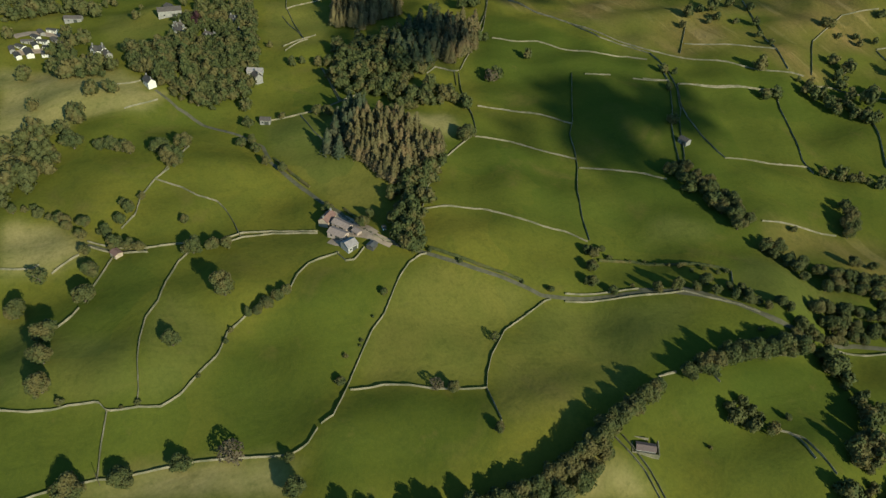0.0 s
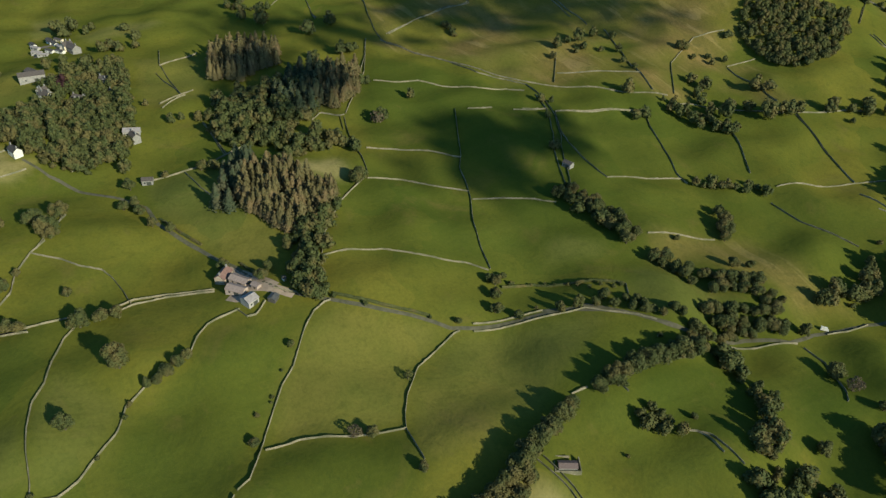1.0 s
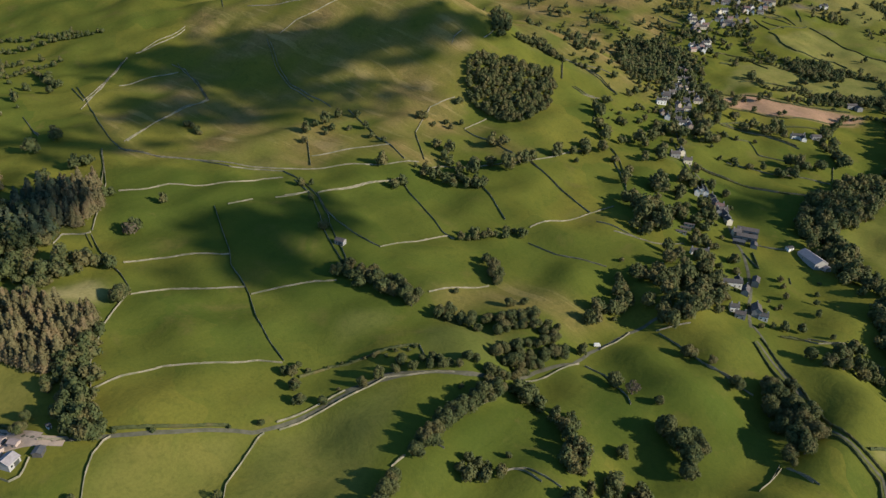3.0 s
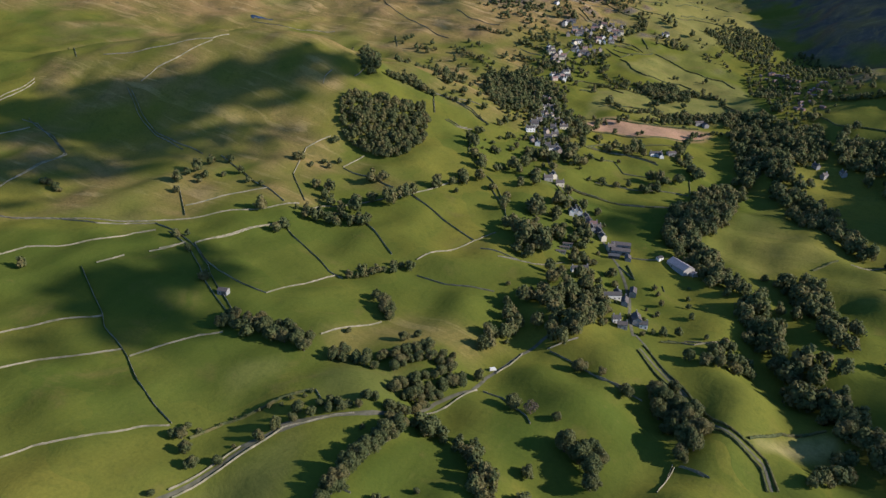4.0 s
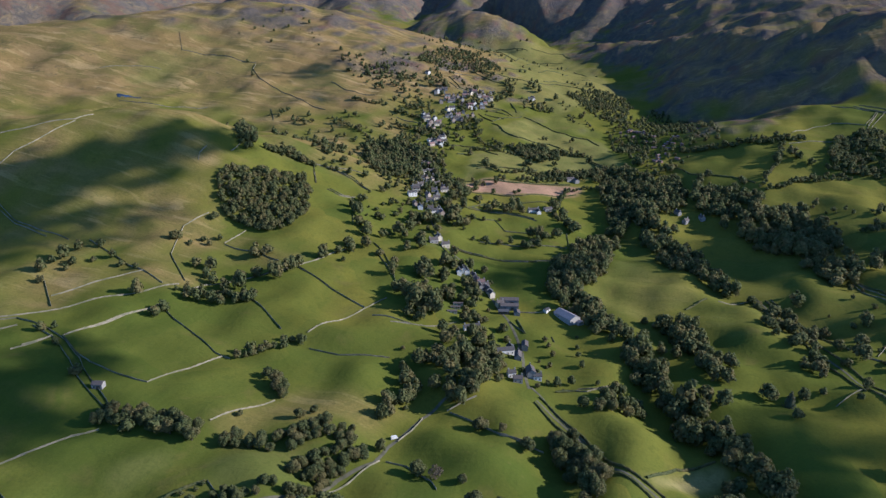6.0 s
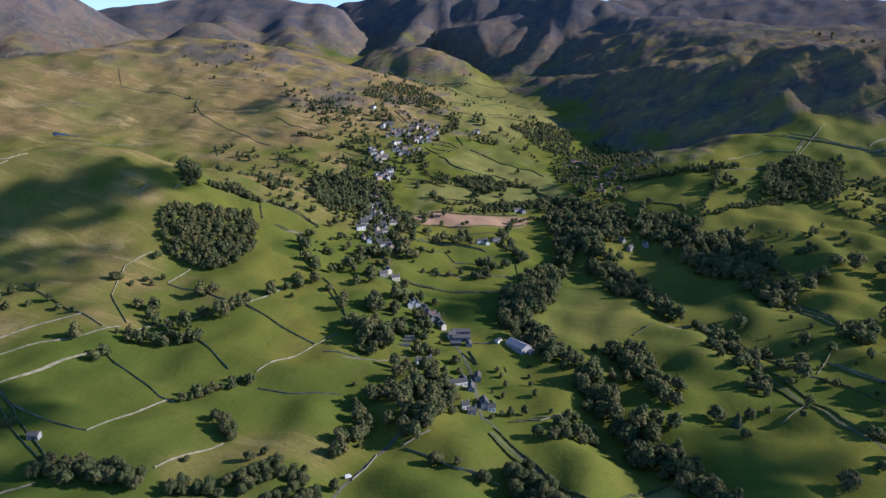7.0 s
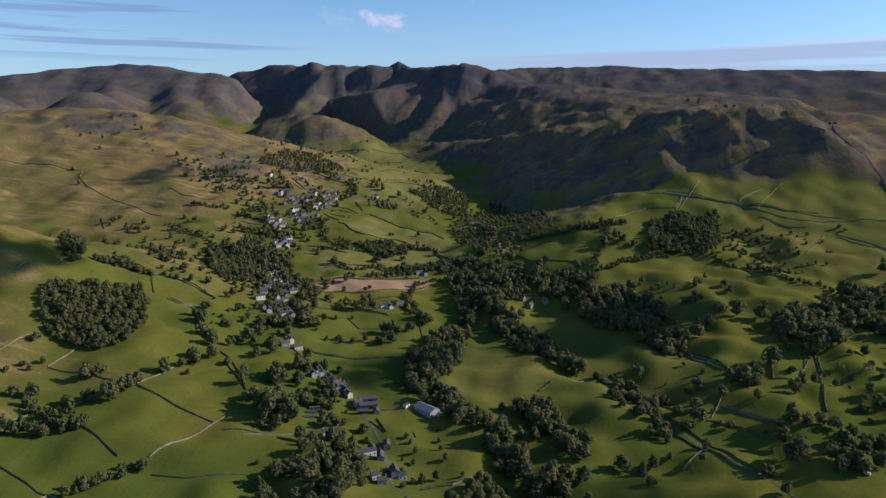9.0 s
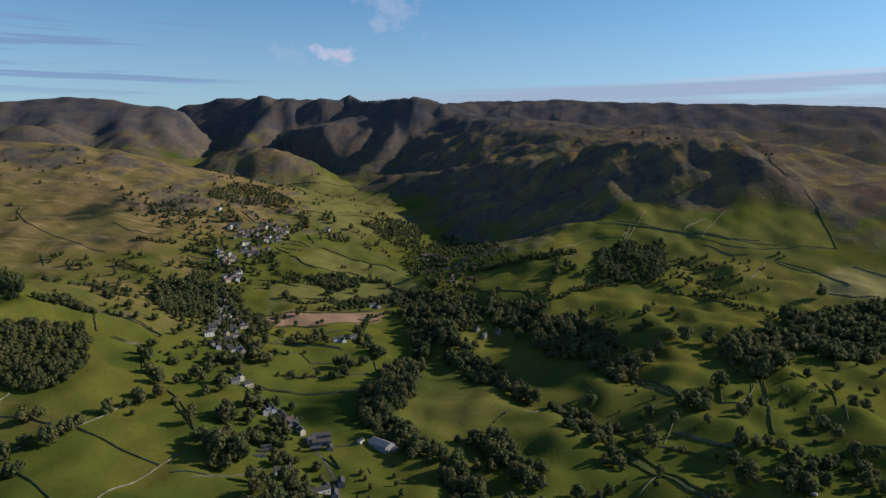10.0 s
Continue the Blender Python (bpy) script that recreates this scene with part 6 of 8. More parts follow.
wood("broadleaf", 16.4, [(310.5, 1087.2), (346.6, 1120.4), (305.5, 985.9), (289.4, 997.6)], 10, True)
wood("broadleaf", 12.4, [(451.6, 1328.3), (487.1, 1343.1), (507.3, 1290.9), (484.9, 1276)], 16, True)
wood("broadleaf", 15.3, [(280.5, 761.6), (305.5, 780.1), (290.3, 724.9), (268.8, 726.3)], 12, True)
wood("broadleaf", 11, [(188, 1105.2), (265.7, 1106), (318.3, 1053.1), (288.1, 970), (257.4, 1004.5)], 12, True)
wood("broadleaf", 11, [(-630.8, 1820.6), (-812.8, 2882.9), (-624.7, 2805.6), (-517.2, 3007.3), (-430.1, 2222.5), (-513.8, 1819.6)], 97, True)
wood("broadleaf", 11, [(-456.3, 1806), (-403, 1871.3), (-347, 1794), (-381.6, 1712.9), (-435.6, 1723.5)], 19, True)
wood("broadleaf", 11, [(-405.6, 1448.9), (-387.2, 1554.6), (-362.5, 1628.2), (-357, 1717), (-313.6, 1688.6), (-339.2, 1522.4), (-360, 1467), (-377.5, 1406)], 52, True)
wood("broadleaf", 11, [(-316.4, 1774.6), (-295, 1885), (-271.7, 1736.8), (-305.4, 1713.6)], 10, True)
wood("broadleaf", 11, [(-358, 1736), (-331.4, 1768.6), (-320, 1709), (-345.3, 1689.3)], 9, True)
wood("broadleaf", 11, [(-311, 1673), (-262, 1676), (-220, 1646), (-241.4, 1583.5), (-276, 1581)], 25, True)
wood("broadleaf", 11, [(-211, 1663), (-183.7, 1870.1), (-129, 1950), (-108, 1750), (-160, 1639)], 41, True)
wood("broadleaf", 11, [(-401.4, 1376.1), (-383, 1426), (-321.5, 1373.7), (-291, 1307), (-325.3, 1324.1), (-372.6, 1347.2)], 33, True)
wood("broadleaf", 11, [(-125, 1581), (-96, 1659), (-57, 1731), (-4.1, 1815), (1.8, 1235), (-30.9, 1305.6), (-61.8, 1470), (-96.3, 1512.1)], 30, True)
wood("broadleaf", 11, [(-82.8, 1255.4), (-47.1, 1268.7), (0.9, 1280.1), (4.8, 1089.3), (-49.4, 1149.5), (-86.4, 1192)], 60, True)
wood("broadleaf", 11, [(-249.3, 2074.3), (-160.8, 2087.1), (-120.6, 2041.1), (-183.7, 1870.1)], 22, True)
wood("broadleaf", 11, [(-644.3, 1468.9), (-606.7, 1552.9), (-519.4, 1541.2), (-519.8, 1472.7), (-582.8, 1456.5)], 25, True)
wood("broadleaf", 11, [(-532.3, 1545), (-514.5, 1661.3), (-449.6, 1547.3), (-450, 1449), (-494.5, 1447.6)], 25, True)
wood("broadleaf", 11, [(-522.4, 1384.5), (-441, 1421), (-420.4, 1352.9), (-495.3, 1340.9)], 22, True)
wood("broadleaf", 11, [(-468.1, 1291.9), (-419.4, 1298.1), (-369, 1281), (-362, 1237), (-436.3, 1255.8)], 30, True)
wood("broadleaf", 11, [(-407.4, 1291.4), (-373, 1295), (-354.4, 1245.4), (-373, 1210)], 15, True)
wood("broadleaf", 11, [(-397.6, 1879.1), (-468.3, 2734.7), (-324.7, 2612.6), (-253, 2101), (-324.3, 1894.9), (-369.7, 1777.3)], 19, True)
wood("broadleaf", 11, [(-187, 1618), (-147, 1630), (-116, 1545), (-160.8, 1541.5)], 15, True)
wood("broadleaf", 11.3, [(418.8, 1241.6), (530.4, 1263.8), (539.2, 1216.7), (462.6, 1189.8)], 26, True)
wood("broadleaf", 12.7, [(652.3, 2526.6), (1063.7, 2193.9), (742.5, 1585.4), (502.4, 1650.5)], 30, True)
wood("broadleaf", 11, [(-631, 1865.1), (-708.5, 2816.8), (-422.5, 1919.4), (-438.9, 1732.4), (-540, 1640.1)], 82, True)
wood("broadleaf", 11, [(-662.5, 1454.8), (-530, 1556), (-486.4, 1469.2), (-590, 1411)], 30, True)
wood("broadleaf", 11, [(-533.9, 1446.5), (-486.4, 1469.2), (-439, 1341), (-497.6, 1320.5)], 18, True)
wood("broadleaf", 15, [(-484, 954), (-504, 1101), (-421, 917), (-450.6, 904.3)], 14, True)
wood("broadleaf", 11, [(-719, 1226), (-627, 1245), (-594, 1175), (-690, 1173)], 10, True)
wood("broadleaf", 14.5, [(-299, 857.8), (-347, 1029), (-328, 1090), (-263.6, 972.8), (-240.1, 818.7), (-261, 814)], 26, True)
wood("broadleaf", 11.3, [(-218.2, 753.4), (-187.3, 751.2), (-144.2, 707.1), (-122.4, 658.2), (-134.8, 633.2), (-172, 690)], 16, True)
wood("broadleaf", 9.3, [(-153, 611), (-125, 586), (-97.4, 553), (-85.6, 513.5), (-103.9, 509.6), (-138.9, 555.5)], 14, True)
wood("broadleaf", 15, [(-146.8, 518.7), (-122, 539), (-109.4, 506.8), (-112.1, 483.8), (-122.8, 471.4), (-134.3, 471.9)], 16, True)
wood("broadleaf", 15, [(-125.5, 555.8), (-103.6, 551.8), (-97.9, 528.3), (-111.7, 520.5)], 8, True)
wood("broadleaf", 15, [(-387, 1127), (-342, 1130), (-300, 1029), (-267.2, 883.5), (-294.3, 869.9), (-324.1, 935.4)], 26, True)
wood("broadleaf", 15, [(-308.4, 1056.9), (-276, 1050), (-235, 915), (-245.9, 879.9), (-276, 930)], 20, True)
wood("broadleaf", 14, [(-29.8, 526.6), (0, 556), (29.4, 554.2), (21.5, 539.2), (-18.8, 506.4)], 12, True)
wood("broadleaf", 15, [(69, 656), (103.2, 653.9), (99.4, 605.2), (72.7, 599.4)], 8, True)
wood("broadleaf", 15, [(58.6, 441), (92.4, 469.1), (105.4, 443.8), (61, 411)], 9, True)
wood("broadleaf", 15, [(124.3, 792.7), (149.1, 732), (178.1, 663.6), (171.4, 620.4), (139.7, 658.7)], 14, True)
wood("broadleaf", 15, [(61, 935.2), (88.1, 953.6), (90.3, 850.3), (65.8, 837.1)], 8, True)
wood("broadleaf", 15.6, [(131.4, 813.4), (165.1, 756.5), (186.8, 711.4), (174, 690.9), (144.1, 731.2)], 14, True)
wood("broadleaf", 12.5, [(-312, 1019), (-237.2, 1089.4), (-190, 904), (-220.8, 812.3), (-273, 891)], 34, True)
wood("broadleaf", 11.8, [(-380.4, 841.1), (-327.3, 908.5), (-276, 781), (-322, 737)], 22, True)
wood("broadleaf", 11, [(-574.3, 1719), (-465.8, 1743.9), (-364.8, 1503), (-382, 1297), (-470, 1470.8)], 37, True)
wood("broadleaf", 10.9, [(-223, 720), (-164, 692), (-138.2, 654.7), (-137.6, 601), (-200, 661)], 14, True)
wood("broadleaf", 6.1, [(-120.5, 557), (-104.2, 592.7), (-79, 537), (-99.3, 513.3)], 10, True)

# ---- trees ----
plant('broadleaf', [(-266.9, 1170.7, 10), (-205.2, 1211.6, 10), (-229.3, 1104.6, 9), (-187.7, 1054.2, 9), (-139.7, 1140.3, 8), (-186.0, 1118.7, 7), (-133.9, 1161.5, 9), (-208.7, 987.8, 13), (-188.2, 994.3, 12), (-179.9, 1001.3, 10), (-218.3, 958.1, 9), (-205.4, 839, 9), (-191, 856.4, 8), (-132.2, 863.6, 14), (-125.6, 866.6, 13), (-236, 1286.3, 12), (-225.1, 1284.5, 13), (-211.2, 1281.7, 14), (-198.9, 1281.9, 13), (-184.9, 1278.2, 13), (-169.8, 1278.2, 12), (-155.4, 1326.5, 11), (-143.5, 1350.0, 13), (-128.9, 1340.6, 11), (-115.3, 1329.7, 10), (-383.7, 1389.8, 10), (-361.3, 1296.6, 9)])
plant('bush', [(-284.6, 265.3, 3.5), (-280.1, 273.9, 3.9), (-274, 278, 3.5), (-267.3, 283.3, 3.9), (-262, 287, 4.7), (-254.6, 290.4, 4.3), (-251.1, 296.8, 3.9), (-245, 302.6, 4.3), (-243.2, 307.7, 3.6), (-268.5, -15, 3.9), (-289.4, 2, 4.6), (-296.5, 6, 4.7), (-271.2, -80.8, 5.3), (-259.7, -44.8, 4.5), (-259.6, -52.7, 2.6), (-262.2, 62.3, 4.2), (-270.4, 74.4, 3.3), (-267.5, 72.4, 2.6), (-259.6, 250.6, 3.8), (-289.7, 252.4, 5.5), (-144.4, 274.8, 4.2), (-145.4, 224.6, 3.3), (-281.3, 182.2, 3.6), (-304.6, 148.4, 4.3)])
plant('bush', [(-319.1, 133.6, 4.4), (-283.7, 85.2, 2.7), (-197.6, 299.3, 5.3), (-67.2, 567.4, 4.7), (-75, 575, 4.3), (-73, 556, 5.2), (-48, 638, 4.6), (-82, 523, 5)])
plant('broadleaf', [(-320.1, 7, 18.3), (-289.4, -24.8, 11.3), (-245.2, 55.3, 8.2), (-220, 110, 9.4), (-187.2, 122.5, 7.8), (-221, -77, 16.7), (-221.3, -55.1, 15.3), (-220.3, -29, 12.7), (-189, 18, 13.2), (-207, 20, 5.9), (-347, -69, 18.2), (-369.7, -65.1, 14), (-320, -89, 17.6), (-299.1, -88.2, 14.6), (-280.3, -88.4, 15.5), (-352.3, -107, 16.4), (-370.6, -6, 14.7), (-371, 5, 11.6), (-371, -10, 10), (-369, 14, 10.7), (-302.6, 22, 8.8), (-304.8, 27.9, 11), (-307.2, 34.8, 8.9), (-309.9, 40.7, 8.3)])
plant('broadleaf', [(-302.7, 17, 6.8), (-386.6, 84.3, 10.4), (-403.8, -8, 8.1), (-296, 96, 6.2), (-582.1, 282.6, 11.6), (-476, 225, 12.7), (-433, 205, 18.3), (-272, 197.7, 6.5), (-294, 241.7, 10.9), (-282.8, 233.5, 9.9), (-271.3, 226.1, 10.5), (-298.8, 239.5, 8.6), (-259.7, 236.6, 8.9), (-249.3, 261.4, 9.1), (-246, 274, 9.9), (-239, 282.9, 8.4), (-231.4, 291.1, 7.7), (-223.3, 298.8, 9.2), (-215.5, 303.9, 9.2), (-405.4, 381.5, 13.3), (-416.8, 499, 15), (-494, 625, 15.1), (-347, 347, 13.9), (-455, 412, 8.8)])
plant('broadleaf', [(-479.5, 421.8, 11.4), (-644.9, -113.7, 15.3), (-572.1, -103.8, 9.6), (-542, -70, 17.2), (-574.8, -58.4, 12.7), (-571.7, -46.5, 11.5), (-511, -74, 19.5), (-530, -81, 14), (-484.1, -16, 15.8), (-469.2, -9, 18.1), (-487, 2, 15.8), (-500.2, -55.9, 12.3), (-498, -48, 14.2), (-494, -41, 14), (-489, -36, 11.1), (-462.4, -8, 12.4), (-357.3, 100.5, 11.6), (-368, 109, 8.6), (-378.4, 126.8, 10.4), (-487.5, 42.4, 12.1), (-488.4, 50.5, 10.2), (-476.9, 52.5, 10.1), (-454.6, 55.3, 8.7), (-443.3, 65.3, 8.6)])
plant('broadleaf', [(-535.5, 55.2, 15), (-511.1, 52.3, 11.6), (-754, -12, 6.6), (-390, -68, 8.8), (-384.6, -62.1, 7.9), (-391.5, -50.2, 12), (-386.7, -43.1, 11.1), (-382, -37, 10.2), (-434, -32, 6.8), (-422, -40, 10), (-413, -47, 9.9), (-427, -43, 8.4), (-516.7, 79.6, 8.7), (-508, 106.2, 12.6), (-503, 115, 12.5), (-479.3, 119.6, 11.1), (-279.5, 448.9, 12.8), (-267, 442, 13.6), (-259, 438.7, 12.5), (-263.1, 434.8, 13.4), (-255.4, 430.4, 10.4), (-267.1, 387.2, 6.3), (-297.4, 251, 6.3), (-164, 38, 15)])
plant('broadleaf', [(-160.3, 52.1, 15.8), (-158.7, 68.3, 15.3), (-155.7, 80.3, 15.9), (-153.9, 94.5, 16.7), (-152.8, 105.5, 16.8), (-152.2, 116.2, 16.9), (-152, 126, 17), (-155, 137, 16.6), (-157, 146, 17.4), (-160, 156, 16.3), (-164, 164, 17.2), (-167.7, 172.7, 16.8), (-171.4, 183.4, 16.5), (-174.6, 194.6, 16.8), (-178.7, 205.6, 15.1), (-181.6, 213.5, 13.9), (-142.8, 106.6, 16.1), (-143, 121, 15.6), (-144, 136, 15.8), (-148, 148, 15.5), (-152, 156, 15), (-156.8, 165.8, 14.1), (-182.7, 235.2, 13.6), (-182.6, 243.2, 14.4)])
plant('broadleaf', [(-182.7, 252.2, 15.4), (-182.8, 261.3, 16.3), (-184, 273.5, 16.6), (-183.5, 283.3, 16.9), (-183, 294, 17.1), (-181.6, 302.2, 17.3), (-179.4, 309.1, 16.7), (-179.5, 247, 11.7), (-564.5, 539.6, 16.4), (-565.1, 510.2, 15.9), (-554, 496, 10.3), (-570, 565, 13.9), (-550.2, 535.2, 12), (-554, 579, 11), (-527, 566, 10.7), (-507, 554, 11.7), (-485.8, 549.3, 7.7), (-539, 551, 9.3), (-549, 525, 9.2), (-568.8, 527.9, 10.7), (-410, 569, 14.8), (-393.5, 591.7, 16.3), (-378, 600, 15.1), (-365.3, 609.8, 17.7)])
plant('broadleaf', [(-350.2, 639.6, 15.4), (-338.7, 673.4, 15.8), (-329, 694, 12), (-320, 708, 17.6), (-394, 649, 17.2), (-444, 591, 14.2), (-478.7, 629.2, 8.1), (-463.1, 642.3, 8.1), (-422, 576, 12.6), (-454, 511, 18.2), (-492, 629, 12.3), (-473.1, 430.2, 8), (-517, 270, 15.9), (-541, 314, 11.2), (-418, 489.1, 14.9), (-413, 531, 14.3), (-403.6, 532.7, 13), (-390.5, 535.7, 12.9), (-380.6, 536.8, 12.9), (-370, 546, 12.9), (-362, 549, 12.9), (-357, 552, 11.7), (-317, 464, 10.3), (-311.2, 476.4, 11.4)])
plant('broadleaf', [(-300.1, 483.7, 11.4), (-288.7, 493.1, 11.5), (-280.3, 508.3, 11.6), (-581.1, 288.6, 11.6), (-667, 300.9, 19.3), (-662.1, 268.4, 15.1), (-768.8, 250.6, 24), (-737, 319, 21.2), (-796, 237, 17.3), (-722, 287, 20.6), (-660, 309, 15.3), (-238, 641, 15.9), (-257.9, 681.3, 15.5), (-288, 720, 13.5), (-227.2, 636.7, 17.1), (-209, 615, 23.6), (-194, 616, 19.9), (-210, 601, 16.1), (-198, 600, 17.2), (-228, 697, 22.2), (-262.8, 743.8, 13.8), (-144.4, 274, 5.6), (-127, 380, 14.9), (-96.8, 328.9, 11.3)])
plant('broadleaf', [(-102.4, 451.9, 12.6), (-162.1, 400.1, 10.3), (-94.6, 379.1, 8.9), (-83, 361, 19.7), (-72, 357, 19.6), (-62, 350, 17.8), (-59.2, 338.2, 15.1), (-76.2, 359.9, 17.2), (-59.2, 363.2, 14.2), (-65.2, 368.5, 15.8), (-44.2, 458.1, 15.4), (-35.2, 453.7, 17.3), (-25.1, 452, 18.1), (-27.3, 438.7, 17.9), (-17.2, 437.4, 19.6), (-14.2, 446.3, 18), (-7, 423.9, 19.1), (-16, 410, 19.7), (-8, 402.8, 16.8), (-27.4, 427.5, 15), (-31.1, 466.5, 11.9), (-17, 395, 8.2), (-12, 393, 7.3), (25.2, 589.3, 18.9)])
plant('broadleaf', [(15, 593.2, 16.5), (-28, 512.4, 12.8), (-14.8, 512.4, 12.6), (-6, 514.5, 12.7), (7, 522.6, 13), (18.3, 539.1, 12.4), (-42.2, 549.4, 10.3), (0, 555.9, 13.5), (-40.2, 458.1, 16.4), (-36.4, 440.3, 17.8), (-28.3, 449.6, 16.3), (-23.4, 430.8, 16.8), (-15.2, 427.5, 14.1), (-15, 397, 14), (-14.2, 448.2, 13.6), (-223, 690, 24), (-248.5, 756.3, 19.5), (-207, 639.1, 23.8), (-189.5, 622.2, 24), (-215.1, 627.7, 21.7), (-289, 788, 22), (-282.3, 813.9, 19.4), (-346.4, 792.3, 19.4), (-335.1, 770, 17.4)])
plant('broadleaf', [(-318, 753, 18.4), (-308, 728, 16.5), (-360.8, 838.9, 15.5), (-404.9, 641.5, 18.4), (-355.9, 602.3, 19.9), (-351.6, 623.5, 19.1), (-338.6, 675.3, 17.2), (-380, 571, 20.9), (-392, 562, 14.6), (-327, 720, 16.4), (-472.7, 645.7, 8.2), (-428.8, 595, 18), (-459.6, 657.7, 8.2), (-482.3, 683.9, 14.2), (-317, 682, 7.8), (-159.2, 555.4, 15.1), (-134, 536, 13.4), (-139, 507.5, 13.9), (-124.1, 495.2, 13.6), (-114.8, 484.8, 13.3), (-75.9, 614.5, 6.7), (-71.1, 607.6, 6.7), (-65, 589, 7.6), (-64.2, 570.3, 6.9)])
plant('broadleaf', [(-45.2, 621.4, 6.8), (-36.8, 577.3, 7.5), (-42, 597, 6.6), (-20, 552, 5.7), (-7, 548, 13.4), (-54.2, 541.4, 10.2), (-57.2, 682.2, 7.3), (-49.2, 693.3, 15), (-30, 673, 15.9), (-12, 652, 14.4), (2, 645.2, 15.6), (11, 628.1, 16.1), (20, 624.1, 16), (21.2, 603.6, 16.7), (12, 575.7, 15), (24.2, 573.6, 16), (37.3, 559.5, 18), (50.4, 548.6, 17.7), (58.8, 530.8, 18.6), (71.5, 524.9, 17.3), (74.4, 504.2, 17.8), (85.3, 487, 17.6), (96.1, 479.7, 16.4), (15.9, 651.1, 14.4)])
plant('broadleaf', [(5, 623, 13.7), (14, 601.7, 14.4), (32, 632.3, 13.9), (45.9, 633.3, 15.2), (72.8, 614.7, 19.4), (88.6, 598.6, 19.1), (52.1, 560.7, 16.9), (68.7, 562.2, 18.1), (83.6, 557.7, 19), (64.3, 549.9, 16.6), (121.5, 584.6, 22.3), (149.1, 590.7, 14.6), (138.5, 552.1, 12.9), (166, 599.7, 9.1), (170.7, 690.2, 15.2), (165.1, 650.3, 14.5), (172.7, 648, 14.4), (193.2, 648.8, 12.1), (201.4, 612.4, 11.6), (192.1, 591.6, 9), (207.4, 661.9, 22.4), (188.9, 722.1, 13.2), (228.3, 657.4, 8.6), (244.8, 569, 11.3)])
plant('broadleaf', [(244.7, 541.2, 13), (230.9, 523.4, 12.8), (200.8, 500.1, 21.5), (286.9, 639.2, 18.7), (234.4, 650.1, 9.7), (273.3, 589.1, 19.9), (-221.3, 414.6, 9.1), (-225.9, 401.9, 10.8), (-207.5, 394.3, 8.6), (-98.4, 452.6, 12.6), (-82.7, 451, 9), (-61.2, 443.6, 13.3), (-41.2, 452.9, 16.3), (-202, 694, 11.5), (-223.8, 870.1, 18.7), (-260, 888.3, 19.3), (-242.7, 867, 20.2), (-250, 825, 15), (-230, 863, 15.3), (-210.7, 738.1, 17.6), (-189.3, 735.2, 17.4), (-176.5, 721.9, 14.5), (-161.2, 685.1, 11.2), (-156.2, 719, 10.4)])
plant('broadleaf', [(-117, 617, 10.3), (-125, 598, 8.9), (-129.6, 564.2, 11.9), (-118.8, 547.2, 11.4), (-104.8, 539.1, 9.2), (-172.2, 667.9, 16), (-161.8, 660, 12.1), (-115, 577, 7.6), (-69, 529, 7), (-62, 538, 6.1), (-245.5, 897.1, 16), (-265, 1068, 9.3), (-229.7, 1076.7, 13), (-191.5, 1044.9, 9), (-231.6, 983.3, 10.4), (-179.9, 964.5, 22.1), (-211, 951, 15), (-187.4, 956.8, 20.5), (-164, 962.9, 13.5), (-205.9, 899.3, 7.9), (-189.7, 928.3, 8), (-185.5, 837.3, 10.4), (-135, 848, 13.4), (-122, 856, 10.5)])
plant('broadleaf', [(-139, 891, 17.2), (-118.7, 882.6, 15.5), (-124, 1011, 19.3), (-109, 991, 20.8), (-86, 934, 23), (-105.5, 897.3, 18.9), (-95.5, 944.6, 21.7), (-423.8, 1126.1, 12), (-265.4, 1151.4, 16), (-196.4, 1208, 12.5), (-160.2, 1248.2, 12.6), (-102.1, 1297, 13.1), (-344, 1297.8, 8.9), (-200.3, 1412.3, 9.5), (-446.2, 1493, 12.8), (-480.5, 1521.5, 23.8), (-390.4, 1577.6, 19.1), (-329, 1672.3, 24), (-282.8, 1728.2, 20.4), (-266.7, 1717.6, 17.2), (-225.3, 1700.7, 20.1), (-149, 1430, 12), (-275.2, 1566.5, 13.3), (-248.4, 1602.4, 21.7)])
plant('broadleaf', [(-223, 1614.4, 19), (-397.5, 1369.3, 11.8), (277.2, 736.5, 25), (260.4, 734.7, 17.7), (400.5, 831.7, 25.6), (389.4, 837.8, 24.2), (378.1, 870, 25.7), (388.9, 702.1, 13.9), (386.7, 679.8, 17.8), (388.3, 654.9, 18.8), (384.8, 618.7, 16.7), (287, 640.6, 12.4), (313.2, 638.8, 15.1), (322.1, 630.7, 16.3), (299.1, 632.9, 13.6), (330.4, 569.5, 11.9), (267.7, 593.4, 15.1), (295.4, 578.5, 15.3), (303.7, 575, 14), (275.4, 579.2, 12.7), (381.9, 599.4, 19.1), (367, 569.9, 18.5), (-878.4, 1420.1, 10.9), (-830.6, 1357.1, 13.1)])
plant('broadleaf', [(-844.8, 1659.7, 12.2), (317.4, 955.8, 25.8), (334.4, 936.4, 25.7), (366, 933.4, 26.5), (290.6, 913.9, 23.3), (266.6, 874, 21.2), (242.6, 861.9, 15.7), (382.4, 927.3, 17.2), (379.4, 894, 26), (376.6, 864.5, 25.7), (324.2, 783.5, 20.9), (244.5, 709.7, 11.5), (129.6, 798.8, 13.5), (362.4, 1055.3, 14.2), (223.9, 1248.7, 23.5), (201.2, 1226.7, 23.1), (234.7, 1239.7, 18.5), (252.2, 1232.5, 16.9), (145.7, 1156.3, 17.3), (83.4, 1169.4, 21.9), (96.2, 1184.2, 20.4), (38.4, 1233.2, 21.2), (15.9, 1221.5, 18.2), (46.4, 989.5, 17.5)])
